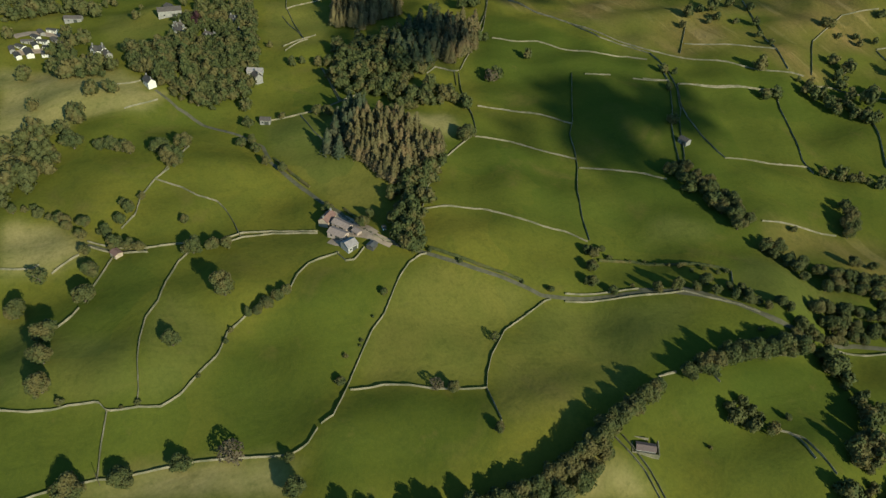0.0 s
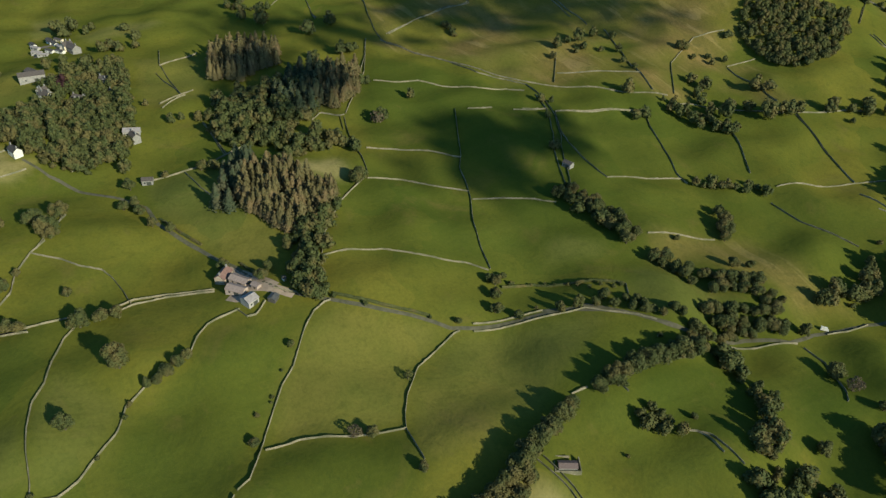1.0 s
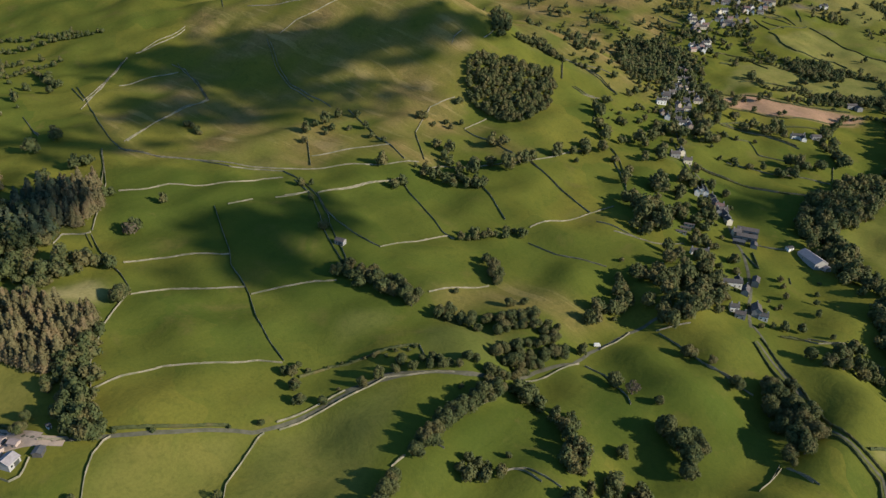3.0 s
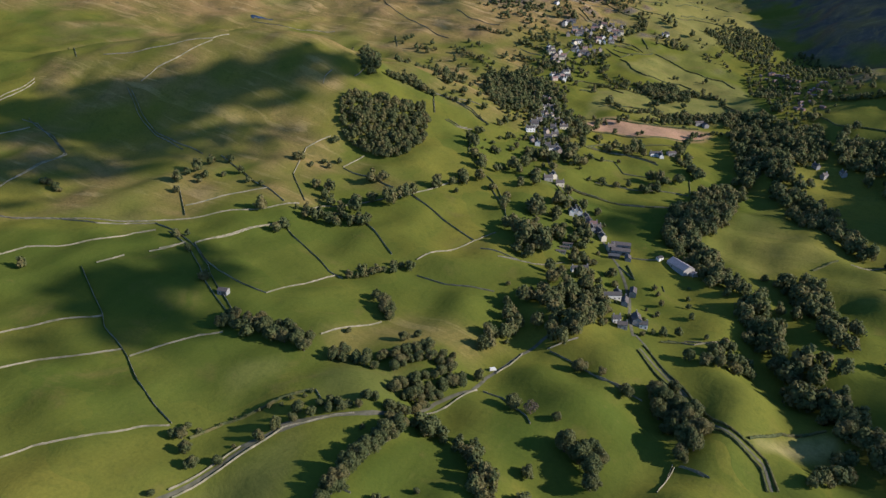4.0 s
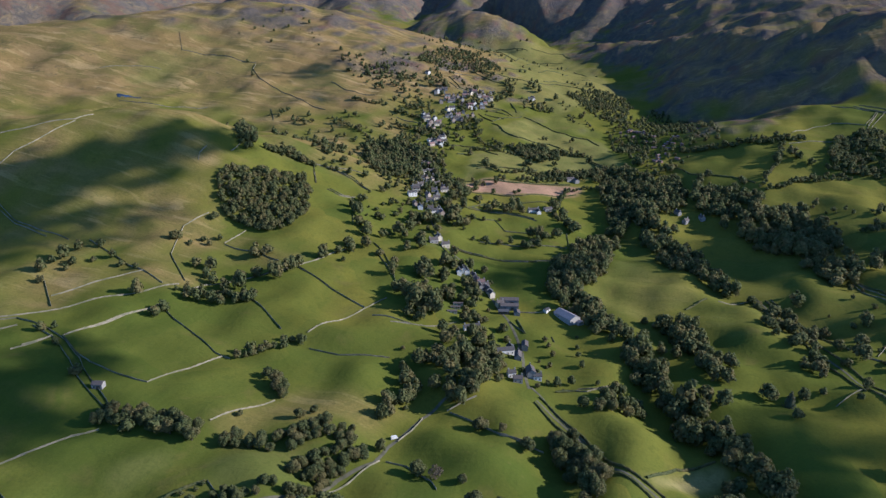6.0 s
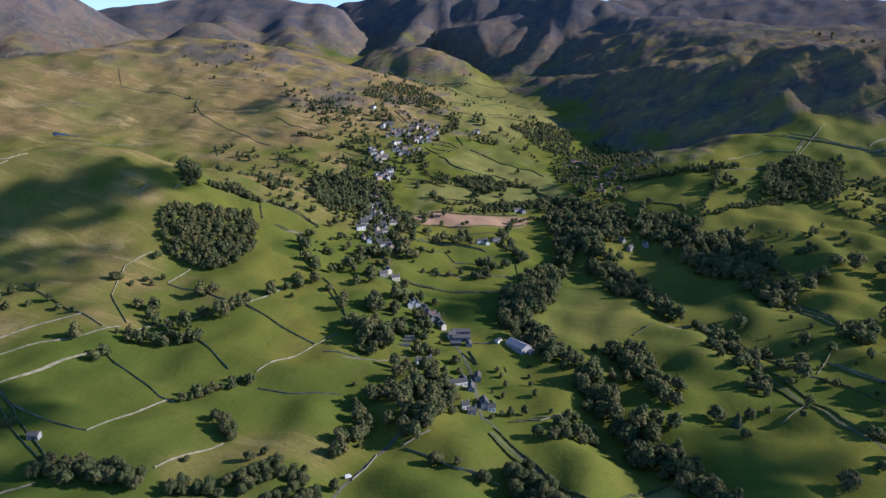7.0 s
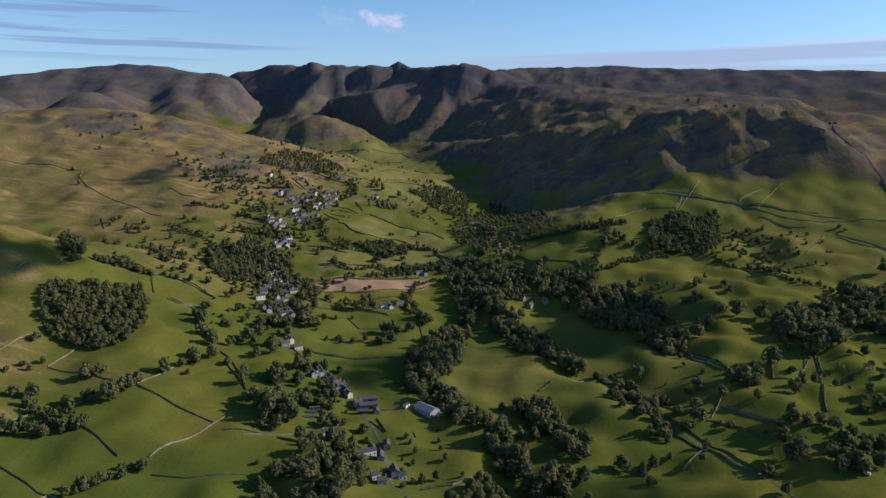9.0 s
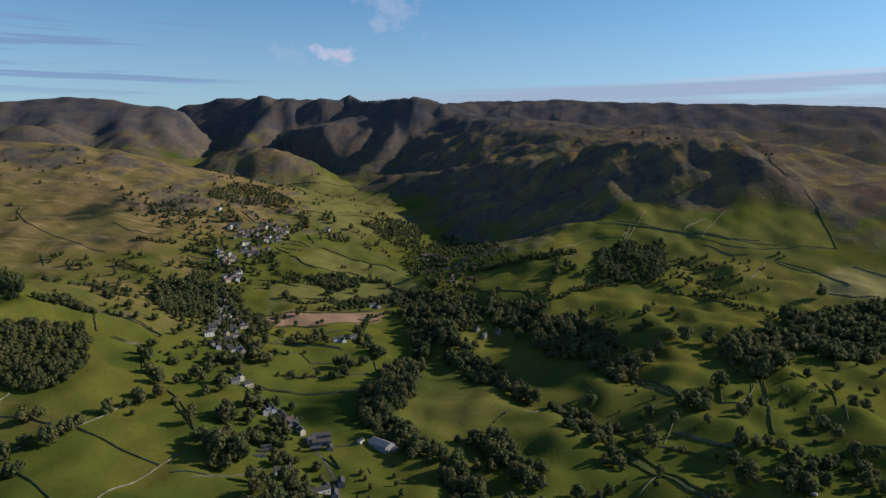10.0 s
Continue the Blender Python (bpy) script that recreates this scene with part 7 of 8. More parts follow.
plant('broadleaf', [(74.2, 907.5, 17.1), (61, 929.9, 15.2), (35.9, 950.1, 16.6), (27.7, 981.9, 12.5), (79.8, 834.9, 10.9), (94.4, 824, 8.7), (52.2, 842.2, 11), (156.3, 712.8, 13.2), (187.4, 715.8, 13.3), (212.1, 686.8, 17.3), (275.5, 908.7, 21.8), (251.4, 901.8, 18.3), (248.5, 927.3, 16.5), (113, 1025.3, 20.4), (106.6, 1057, 23.2), (134.6, 1054, 23.9), (156.8, 1080.3, 24), (83, 1076.4, 21.2), (75.6, 1107.1, 22.7), (105.3, 1115.4, 23), (16.3, 1048.6, 18.4), (-15.4, 1069.5, 14.7), (38.7, 1192.7, 15.1), (6.7, 1130.3, 22.9)])
plant('broadleaf', [(-24, 983, 17.2), (-10.9, 1016.5, 15.3), (-25.1, 963.3, 17.9), (-142.2, 854, 11.1), (-125, 858, 11.1), (-136, 851, 9), (-126.9, 888.1, 17.9), (-204.9, 1404.7, 9.4), (-151.7, 1406, 8.4), (-202.6, 1208.2, 12.9), (-260.2, 1139.2, 17.5), (-304, 1199, 13.9), (-170, 1127, 12), (-45.8, 1334.5, 17), (-13, 1265, 17.2), (-352, 1281, 14.8), (-452.9, 1536.4, 21.2), (-445, 1527.9, 15.1), (-484, 1428, 11), (-558.8, 1424, 13.5), (-574, 1420, 10.1), (-425.4, 1352.1, 15.8), (-542.3, 1488.4, 12.7), (-227.3, 702.8, 23.7)])
plant('broadleaf', [(-206, 618, 18.5), (-188.5, 618.6, 18.5), (-200.1, 630.1, 18.9), (-158.2, 555.3, 15.6), (-140.7, 542, 13.8), (-133.6, 547.4, 15.7), (-123.8, 544.3, 14.3), (-105.8, 533.1, 14.1), (-112.7, 522.7, 13.4), (-188, 669, 16.4), (-205, 708, 18.1), (-186.6, 736.6, 17.7), (-119, 616, 11.7), (-111.5, 605.3, 10.1), (-160.6, 670.2, 12.6), (-154, 618, 10.4), (-144, 622, 9.1), (-638.3, -113.5, 15.5), (-543, -71, 20.3), (-570.9, -58.5, 16.3), (-569.9, -43.5, 13.9), (-725.7, -18, 11.4), (-636, -88, 20.8), (-611.8, -77.3, 20.2)])
plant('broadleaf', [(-617.2, -67.5, 17.6), (-664.2, -57.8, 18.8), (-685, -65, 16.4), (-686, -74, 13.7), (-623.7, -50.7, 15.1), (-613.4, -42.7, 14.9), (-608.8, -16.9, 14.7), (-607.7, -7, 14.7), (-723, 15, 14.3), (-714.3, -127.4, 14.4), (-743.7, -96.5, 14.6), (-744.8, -85.3, 17.6), (-758, -65, 18.1), (-747, -53, 17.8), (-772.3, -72.2, 18.4), (641.5, 1162.3, 25.8), (359.9, 1068.5, 15.4)])
plant('pale', [(-226, 103, 8.8), (-218, -7, 15.7), (-516.7, 267.4, 18), (-113.3, 377.9, 11.4)])
plant('sparse', [(-248.1, 147.6, 8), (-376, -94.5, 14.3), (246.5, 707.3, 13.1), (322.3, 790.5, 25.4), (389.5, 767.2, 13.4), (415.3, 756.1, 13.6), (-572.8, -101.8, 11.8)])
plant('conifer', [(137, 578.1, 13.3), (162, 746.4, 9.6)])
tree_row([(-447.9, -116.1), (-442.4, -99.1), (-424.9, -82.3), (-406.4, -65.5), (-399.2, -54.3)], 1)
tree_row([(-314.9, 471.3), (-307.1, 480.6), (-298.4, 488.8), (-291.3, 509)], 1)
tree_row([(-425.6, 534.5), (-409.3, 544.7), (-389.8, 546.2), (-372.4, 555.2), (-356.8, 562.3)], 1)
tree_row([(-351.3, 347.1), (-328.6, 353.3), (-312.9, 353.2), (-289.1, 353.2), (-272.6, 355.7)], 2)
tree_row([(-257, 353.3), (-239.1, 360.8), (-220.9, 367.9), (-211.4, 381.8), (-200.7, 389.6), (-182.3, 396.9)], 2)
tree_row([(-189.8, 314.7), (-184.3, 334.5), (-180, 356), (-174.2, 371.3), (-172.6, 394)], 1)
tree_row([(-1116, 363.6), (-1085.5, 424.2), (-1044.3, 491.6), (-1008.5, 536.6)], 1)
tree_row([(-979.8, 369.2), (-985.4, 417.9), (-982.7, 458)], 1)
tree_row([(-680.6, 436.3), (-658.2, 443.1)], 1)
tree_row([(-495.8, 862.6), (-480.6, 883.5), (-450.8, 872)], 2)
tree_row([(-239.8, 288.3), (-226.7, 301.9), (-210.4, 311.4), (-197.8, 326.2)], 1)
tree_row([(-196.1, 345.2), (-190.4, 365.1), (-179.3, 377.6), (-170.9, 391.3)], 2)
tree_row([(-182.8, 244.9), (-183, 255.6), (-184.6, 271.1), (-186.7, 288.4), (-184.5, 303.1), (-182.2, 317.3)], 1)
tree_row([(-265.2, 1294.9), (-222.4, 1301.8), (-190.4, 1308.2), (-148.1, 1320.7), (-116.3, 1330.7)], 1)
tree_row([(-496.4, 1342.3), (-447, 1335.9), (-410.6, 1293.8)], 1)
tree_row([(-502.5, 854), (-483.7, 863.8), (-457.4, 875.7)], 1)
tree_row([(-565.7, 1225.6), (-503, 1181.9), (-474.9, 1164.1)], 1)
tree_row([(-327, 1319.7), (-297.1, 1288.2), (-272.7, 1278.1)], 1)
tree_row([(-198.8, 1111.7), (-159.2, 1168), (-121.3, 1180.3)], 1)
tree_row([(216.9, 1163.8), (257.8, 1176), (301.6, 1196.7)], 1)
tree_row([(433.3, 1177.6), (465, 1135.3), (506, 1099.4), (521.8, 1037.6)], 1)
tree_row([(-208.7, 1308), (-157.6, 1330.3), (-102.6, 1326.2)], 1)
tree_row([(-316, 1222.4), (-274.8, 1265), (-232.8, 1262.2)], 1)
tree_row([(60.2, 1320.6), (94.7, 1324.2), (134.5, 1315.8), (173.8, 1312.1), (214.6, 1321.2), (257.1, 1337.1)], 2)
tree_row([(179.1, 1128.2), (204.4, 1146.7), (232, 1171), (275.7, 1213.3), (310.9, 1196.3)], 1)
tree_row([(-14.5, 1042.8), (15, 963.3), (45.3, 903.9), (69, 882.1)], 1)
tree_row([(-131.9, 1042), (-117.6, 976.8), (-97.1, 943.6)], 1)
tree_row([(-65.6, 743.1), (-41.9, 718.4), (-15.4, 682.4), (0.4, 677.8)], 1)
tree_row([(-123.4, 1022.7), (-123.6, 1123.7), (-75.5, 1157.3), (-38.6, 1192)], 1)
tree_row([(221, 1318.7), (207.1, 1237.1), (185.3, 1182.6), (171, 1134.6)], 1)
tree_row([(379.5, 1203), (394.2, 1190.7), (406.1, 1154.3)], 1)
tree_row([(434.3, 1169.8), (450.5, 1139.8), (498.2, 1164.7)], 1)
tree_row([(-257.2, 1153.5), (-232.3, 1119.7), (-210.3, 1138.7), (-190.1, 1173.8)], 1)
tree_row([(-175.8, 1139.6), (-150.5, 1143.6), (-128.7, 1177), (-95.4, 1195.5)], 1)
tree_row([(-287, 1310), (-268.4, 1292.1), (-262.8, 1265.4)], 1)
tree_row([(-317.5, 1068), (-305.2, 1069.2), (-276.4, 1055.3)], 1)
tree_row([(-387.2, 973.2), (-370.2, 991.2), (-342.4, 1002.6), (-331.4, 994.1)], 1)
tree_row([(-592.1, 1342.1), (-557.7, 1337), (-520.2, 1349.9)], 1)
tree_row([(-509.4, 853.1), (-492.6, 882), (-464.1, 882.3), (-443.8, 870.3)], 1)
tree_row([(-977.2, 311.4), (-1000.3, 348.9), (-1018.0, 393.9), (-1007.5, 420.9)], 1)
tree_row([(-967.0, 413.0), (-923.7, 407.1), (-896.7, 404.6)], 1)
tree_row([(-895.1, 286.2), (-898.7, 307.8), (-885.8, 315.1)], 1)
tree_row([(-1075.2, 311.6), (-1104.7, 351.5), (-1092.9, 378.2), (-1054.3, 409.5)], 1)
tree_row([(-1121.6, 441.6), (-1089.0, 469.8), (-1049.3, 522.1)], 1)
tree_row([(-828.1, 230.9), (-822.7, 251.6), (-825.7, 282.0)], 1)
plant('broadleaf', [(-225.5, 699.7, 22.7), (-265.5, 709.5, 11.6), (-237.8, 653.4, 19.1), (-207.8, 624.5, 20.7), (-193.8, 627.6, 23.1), (-187.4, 663.7, 16.5), (-169.9, 685.5, 14.3), (-170.8, 664.5, 13.9), (-210.8, 767.7, 15.8), (-212.8, 735.2, 19.4), (-186.3, 751.0, 14.0), (-170.3, 755.7, 12.0), (-270.3, 849.1, 22.1), (-257.5, 778.4, 19.1), (-252.7, 982.1, 19.6), (-264.4, 983.0, 16.1), (-306.5, 1079.2, 13.7), (-154.4, 640.3, 12.3), (-171.1, 589.4, 15.1), (-155.5, 573.6, 14.6), (-139.7, 543.8, 21.5), (-289.2, 840.1, 17.3), (-191.7, 849.2, 10.9), (-172.1, 845.7, 11.6), (-159.1, 856.3, 10.9), (-181.8, 995.8, 19.6), (-208.1, 976.8, 17.6), (-170.6, 981.2, 14.0), (-208.2, 1204.4, 9.5), (-221.0, 1101.2, 10.8), (-262.8, 1158.1, 12.4), (-301.6, 1191.9, 9.6)])
plant('broadleaf', [(-854.8, 50.8, 16.0), (-835.5, 56.4, 18.5), (-846.6, 66.5, 17.3), (-840.6, 85.2, 12.9), (-834.1, 78.2, 9.9), (-769.2, 91.3, 14.6), (-759.9, 97.3, 15.7), (-768.3, 83.0, 13.2), (-816.7, 115.0, 14.0), (-789.4, 119.8, 13.6), (-767.9, 114.8, 11.9), (-630.7, 93.0, 7.8), (-591.2, 104.3, 9.6), (-590.9, 113.7, 8.5), (-586.3, 126.6, 11.7), (-740.5, 28.6, 12.7), (-746.7, 44.0, 11.5), (-731.0, 48.7, 11.3), (-736.8, 64.6, 15.2), (-721.1, 73.8, 12.5), (-726.3, 85.3, 11.3), (-710.4, 66.2, 12.3), (-701.8, 84.2, 13.5), (-673.4, 80.9, 10.6)])
plant('copper', [(-688.5, 35.2, 17.9)])
tree_row([(-335.2, 1134.8), (-320.0, 1089.4), (-290.8, 1007.8), (-265.8, 938.2)], 1)
tree_row([(-387.4, 1102.4), (-348.0, 1029.3), (-328.4, 989.2)], 1)
tree_row([(-268.0, 928.2), (-249.4, 874.3), (-236.9, 852.0)], 1)
tree_row([(-297.1, 863.9), (-283.1, 850.0)], 1)
tree_row([(-420.9, 1485.3), (-387.3, 1479.3), (-367.8, 1513.3)], 1)
tree_row([(-408.2, 1376.6), (-373.8, 1347.2), (-353.7, 1373.7)], 1)
tree_row([(-430.3, 1295.6), (-414.1, 1287.8), (-391.7, 1281.6)], 1)
plant('broadleaf', [(-355.6, 969.9, 8.0), (-287.4, 867.4, 6.2), (-281.5, 877.3, 6.3), (-276.9, 976.9, 6.1), (-305.0, 954.3, 8.6), (-306.1, 918.3, 6.6), (-291.2, 901.7, 9.0), (-373.7, 1090.1, 7.4), (-312.8, 967.2, 6.3), (-305.1, 946.5, 7.3), (-346.2, 1050.7, 5.0), (-330.8, 935.7, 6.9), (-341.1, 1026.7, 5.3), (-311.6, 1020.5, 7.6), (-275.7, 933.8, 6.6), (-309.5, 936.1, 9.1), (-295.3, 983.0, 7.4), (-282.4, 916.5, 6.6), (-284.7, 905.4, 5.4), (-344.9, 970.0, 7.2), (-325.9, 963.6, 7.7), (-332.8, 1037.4, 5.2), (-288.8, 892.7, 8.1), (-286.5, 1000.3, 5.8), (-350.4, 1079.4, 9.0), (-334.0, 1000.7, 5.1), (-291.9, 1019.5, 8.5), (-346.7, 1086.1, 9.0), (-317.2, 907.0, 8.6), (-333.2, 1083.1, 8.5), (-277.5, 866.6, 6.8), (-360.9, 1119.1, 8.1), (-280.3, 986.5, 5.6), (-312.5, 888.3, 8.6), (-309.9, 1073.7, 8.4), (-329.0, 927.4, 7.0), (-314.0, 1065.9, 6.5), (-302.3, 969.6, 6.2)])
plant_far_trees()

# ---- hedges and walls ----
hedge([(-290.1, 244.3), (-283.9, 268), (-264.3, 288.2), (-243.7, 311.2)])
hedge([(-110.1, 649), (-96.6, 620.4)])
hedge([(-53.3, 527.9), (-34, 538.1)])
hedge([(-64, 509.1), (-43.3, 490.8), (-23.1, 471.9), (0.2, 442.6), (19.7, 428), (35.6, 420.6), (45.5, 401.6)])
hedge([(-66.4, 497.4), (-45.6, 478.4), (-24.5, 464.8), (-1.3, 432.6), (18.7, 418.7), (33.6, 411.5), (39.4, 398.3)])
hedge([(23.4, 432.3), (44.8, 467.8), (73.3, 488.5)])
hedge([(136.5, 799), (156.6, 733.3), (170, 661.1), (188.9, 631), (198.1, 602.9)])
hedge([(145.1, 802.2), (166.5, 755), (179.4, 680.9), (197.1, 645.7), (209.5, 622.6)])
hedge([(202, 608.2), (216.1, 582), (235.8, 562.9)])
hedge([(208.8, 620), (221.3, 588.1), (242.2, 569.6)])
hedge([(152.2, 798.8), (180.8, 724.5), (201.1, 674.5)])
hedge([(223.6, 661.7), (244.9, 649.5), (267.9, 620.4)])
hedge([(387.8, 813.2), (366.3, 756.5), (340.3, 691.2), (335, 672.7)])
hedge([(333.5, 817.3), (311.5, 747.4)])
hedge([(456.2, 802.7), (443.1, 754.8), (410.2, 676.3)])
hedge([(383, 627.8), (415.7, 617)])
hedge([(-232.4, 902.3), (-207.3, 897.8), (-196.8, 922.9)])
hedge([(-322.3, 134.7), (-310.9, 145.7), (-299, 160.4), (-288.9, 175.8), (-282.8, 183)])
hedge([(-363.5, 101.8), (-385.7, 96)])
hedge([(-419.9, 79.6), (-439.2, 70.3), (-461.2, 62.3)])
hedge([(377.1, 1514.2), (412.2, 1492.7), (461.6, 1466.2), (519.3, 1432.3), (582.5, 1407.9)])
hedge([(382.3, 1202.7), (405.4, 1169.1), (428.9, 1138.2), (481.5, 1121.8)])
hedge([(246.2, 853), (264.5, 826.7), (269, 774.1), (282.5, 768.1)])
hedge([(45.4, 1247.5), (94.7, 1194.4), (136.7, 1178.5), (163.7, 1148.9)])
hedge([(79.9, 772.7), (57.7, 747.9)])
hedge([(130.6, 802.6), (151.7, 727.1), (168.2, 694.7)])
hedge([(147, 800.6), (165.4, 758.2), (185.9, 707.6)])
hedge([(-622.5, 2794), (-544.1, 2812.6)])
hedge([(835.6, 1554), (773.5, 1357.9)])
hedge([(-239.8, 933.5), (-211.5, 997.8), (-166.7, 994.4)])
stone_wall([(-275.9, -107.4), (-271, -95.3), (-269.2, -84), (-269.2, -77.3), (-265.7, -63.1), (-259.5, -59.5), (-258.2, -53), (-257.7, -45), (-255.6, -34.7), (-260.2, -24.8), (-269.7, -15.4), (-280.7, -3.7), (-295.9, 3.8), (-302.3, 13.5), (-304.5, 17.8)])
stone_wall([(-314.2, 44.1), (-324.4, 50.2), (-332.2, 58.3), (-334.1, 64), (-336.4, 79.2)])
stone_wall([(-259.5, -59.5), (-243.3, -63.4), (-226.7, -66.3)])
stone_wall([(-222.3, -105.3), (-225.2, -92.1), (-226.6, -80.9), (-226.7, -71.3), (-226.7, -66.3), (-225.5, -63), (-224.4, -51.6), (-223.7, -37.3), (-221.7, -21.9), (-217.4, -6.4), (-214.7, 5.3), (-209.6, 20.7), (-210.1, 25)])
stone_wall([(-210.1, 25), (-211.2, 29.6), (-217.4, 36.1)])
stone_wall([(-219.3, 38.2), (-222.5, 45.4), (-234.1, 52.8), (-240.4, 56.7), (-251.6, 63.9), (-262.9, 72.1), (-276, 82.6), (-283.4, 92), (-294.7, 100.9), (-302.2, 107), (-314.1, 118.5), (-319, 127.8), (-318.1, 131.3)])
stone_wall([(-240, 59), (-237.9, 77.3), (-232.3, 88.4), (-225, 100.3), (-219.6, 116.2), (-216.1, 128.7)])
stone_wall([(-216.1, 128.7), (-225.5, 133.3), (-237.1, 141.2), (-253.3, 157.2), (-259.7, 174.3), (-266.3, 191.1), (-266.5, 195.1)])
stone_wall([(-216.1, 128.7), (-203.4, 127), (-191.9, 125.8)])
stone_wall([(-260.9, -45.2), (-267.2, -43.9), (-281.5, -42.8), (-297.9, -40.6), (-313.4, -37), (-325.2, -29.5), (-345, -23.9), (-363.6, -16.1), (-374.4, -6.7)])
stone_wall([(-374.3, 16.3), (-377.6, 25.7), (-376.7, 43.7), (-367.8, 64.4), (-363.7, 71.8)])
stone_wall([(-380, 16.9), (-383.3, 26.4), (-379.7, 44.2), (-366.4, 72.5)])
stone_wall([(-380, 24.2), (-395.9, 22.8), (-411, 19.6), (-420.6, 15.4), (-429, 3.6), (-441.1, -6.2), (-453, -21.9)])
stone_wall([(-461.4, -11.6), (-453, -21.9), (-437.7, -32.3), (-418.8, -37.3), (-408.5, -46.9)])
stone_wall([(-455.8, -17.9), (-477.3, -2.2), (-489.3, 4.9)])
stone_wall([(-359.4, -65.1), (-370.8, -58.4), (-385.7, -51.5), (-386.7, -48)])
stone_wall([(-329.5, -84.4), (-335.1, -76.9), (-341.9, -72.5)])
stone_wall([(-392.7, -116.9), (-388.1, -99.6), (-389.1, -94.9)])
stone_wall([(-379.7, -88.2), (-389.4, -72.3)])
stone_wall([(-401.1, -67.2), (-391.7, -51.3), (-382.8, -33), (-382.3, -9.3)])
stone_wall([(-397.8, -69), (-385.9, -51.4), (-377.9, -32.6)])
stone_wall([(-518.2, 66.6), (-514.9, 89.1), (-514, 102.1), (-516.6, 122.7), (-521.1, 145.8), (-525.3, 164.5)])
stone_wall([(-512.8, 94.3), (-481.5, 97.7), (-458.7, 105.2), (-441.8, 109.5)])
stone_wall([(-520, 129.9), (-543.4, 129.8), (-578.8, 128.8)])
stone_wall([(-542.8, 247.5), (-568.6, 269.4), (-612.9, 300.8), (-656.4, 324.2), (-687.9, 340.5)])
stone_wall([(-538.3, 244), (-504.3, 233.3), (-484.9, 228.8), (-466, 225.9), (-445.2, 220.4), (-435.9, 213), (-425.3, 196.6), (-414.7, 183.1), (-397.5, 167.4), (-381.7, 155.6), (-362.5, 144.9)])
stone_wall([(-541.6, 240.9), (-521.7, 235.3)])
stone_wall([(-539.6, 213.5), (-551.5, 226.1), (-542.6, 239.2), (-541.7, 245.5)])
stone_wall([(-360.1, 144.8), (-357.2, 164.4), (-352.1, 185.9), (-336.5, 202.5), (-326.6, 219.8), (-319.4, 234.2), (-307.1, 245.2)])
stone_wall([(-480.4, 237.3), (-471.9, 257.2), (-449.8, 283), (-435.3, 296.5), (-432.1, 301.1)])
stone_wall([(-435, 215), (-426.9, 241.3), (-407.8, 261.8), (-389.6, 282)])
stone_wall([(-501.1, 338.8), (-469.3, 321.5), (-435.6, 303.7), (-420.8, 293), (-403.9, 287.9), (-380.5, 278.2), (-354.6, 263.4), (-330.8, 254.2), (-308, 247.4)])
stone_wall([(-380.4, 279.5), (-371.4, 301.9), (-358, 323.7), (-345.7, 335.5)])
stone_wall([(-587.6, 298.5), (-574.6, 313.6), (-565.9, 336.4), (-552.4, 351.1), (-527.2, 382.6), (-521.6, 411.9), (-506.8, 423.7)])
stone_wall([(-495.1, 348.8), (-488, 371.3)])
stone_wall([(-477.1, 388.4), (-466.4, 417.9)])
stone_wall([(-456, 424.3), (-446, 452.3), (-432.2, 485.6), (-425.2, 506.9)])
stone_wall([(-492.7, 426.2), (-460.9, 417.2), (-432.7, 401.6), (-405.2, 380.1), (-378, 365.3), (-359, 356.6)])
stone_wall([(-519.4, 435.6), (-482.3, 428.7), (-450.9, 418.2), (-424, 403.8), (-408.5, 390.7), (-369.4, 367.3), (-356.8, 359.5)])
stone_wall([(-457.6, 422.6), (-427.3, 407.2), (-408.8, 399.3), (-387.3, 397.5), (-362.4, 395.3), (-354, 396.2)])
stone_wall([(-354, 396.2), (-348, 418.9), (-338.4, 439.8), (-329.7, 460)])
stone_wall([(-422.9, 505.8), (-402.6, 494.5), (-376.3, 483.5), (-352.2, 469.6), (-337.5, 462.2), (-322, 459.8)])
stone_wall([(-683.3, 355.7), (-632, 370.7), (-596.6, 391.3), (-557.7, 400.9), (-538.6, 422.3), (-519.6, 435.6)])
stone_wall([(-280.3, 370.1), (-270.7, 394.4), (-259.2, 423.7)])
stone_wall([(-263.2, 203.7), (-258.1, 225.3), (-250.2, 248.6), (-241.9, 276.4), (-231.3, 284.6), (-219.7, 296.5), (-207.4, 305.1)])
stone_wall([(-268.2, 206.2), (-263, 228.1), (-255.8, 252.4)])
stone_wall([(-243.1, 311.9), (-229, 302.6)])
stone_wall([(-164.3, 176.8), (-154.6, 179.8), (-145.1, 182.7), (-130.4, 184.1)])
stone_wall([(-164.4, 181), (-154.7, 183.3), (-143.5, 185.6), (-129.1, 186.9)])
stone_wall([(-189.5, 220.8), (-188.2, 230.5)])
stone_wall([(-137, 267.4), (-131.3, 271.3), (-121.1, 272.1), (-109.4, 273.2)])
stone_wall([(-337.2, 77.5), (-327.3, 81.1), (-326.5, 86.6), (-334.8, 95.2)])
stone_wall([(-343.6, 103.6), (-332.8, 115.4)])
stone_wall([(-695.2, 117.6), (-676.6, 120.4), (-651.9, 125), (-636.2, 125.8)])
stone_wall([(-616.7, 104.1), (-635.4, 129.4)])
stone_wall([(-549.7, 18), (-557.7, 41.9)])
stone_wall([(-549.4, -36.7), (-561.8, -11.1)])
stone_wall([(-585.1, -42.8), (-592.5, -21.4)])
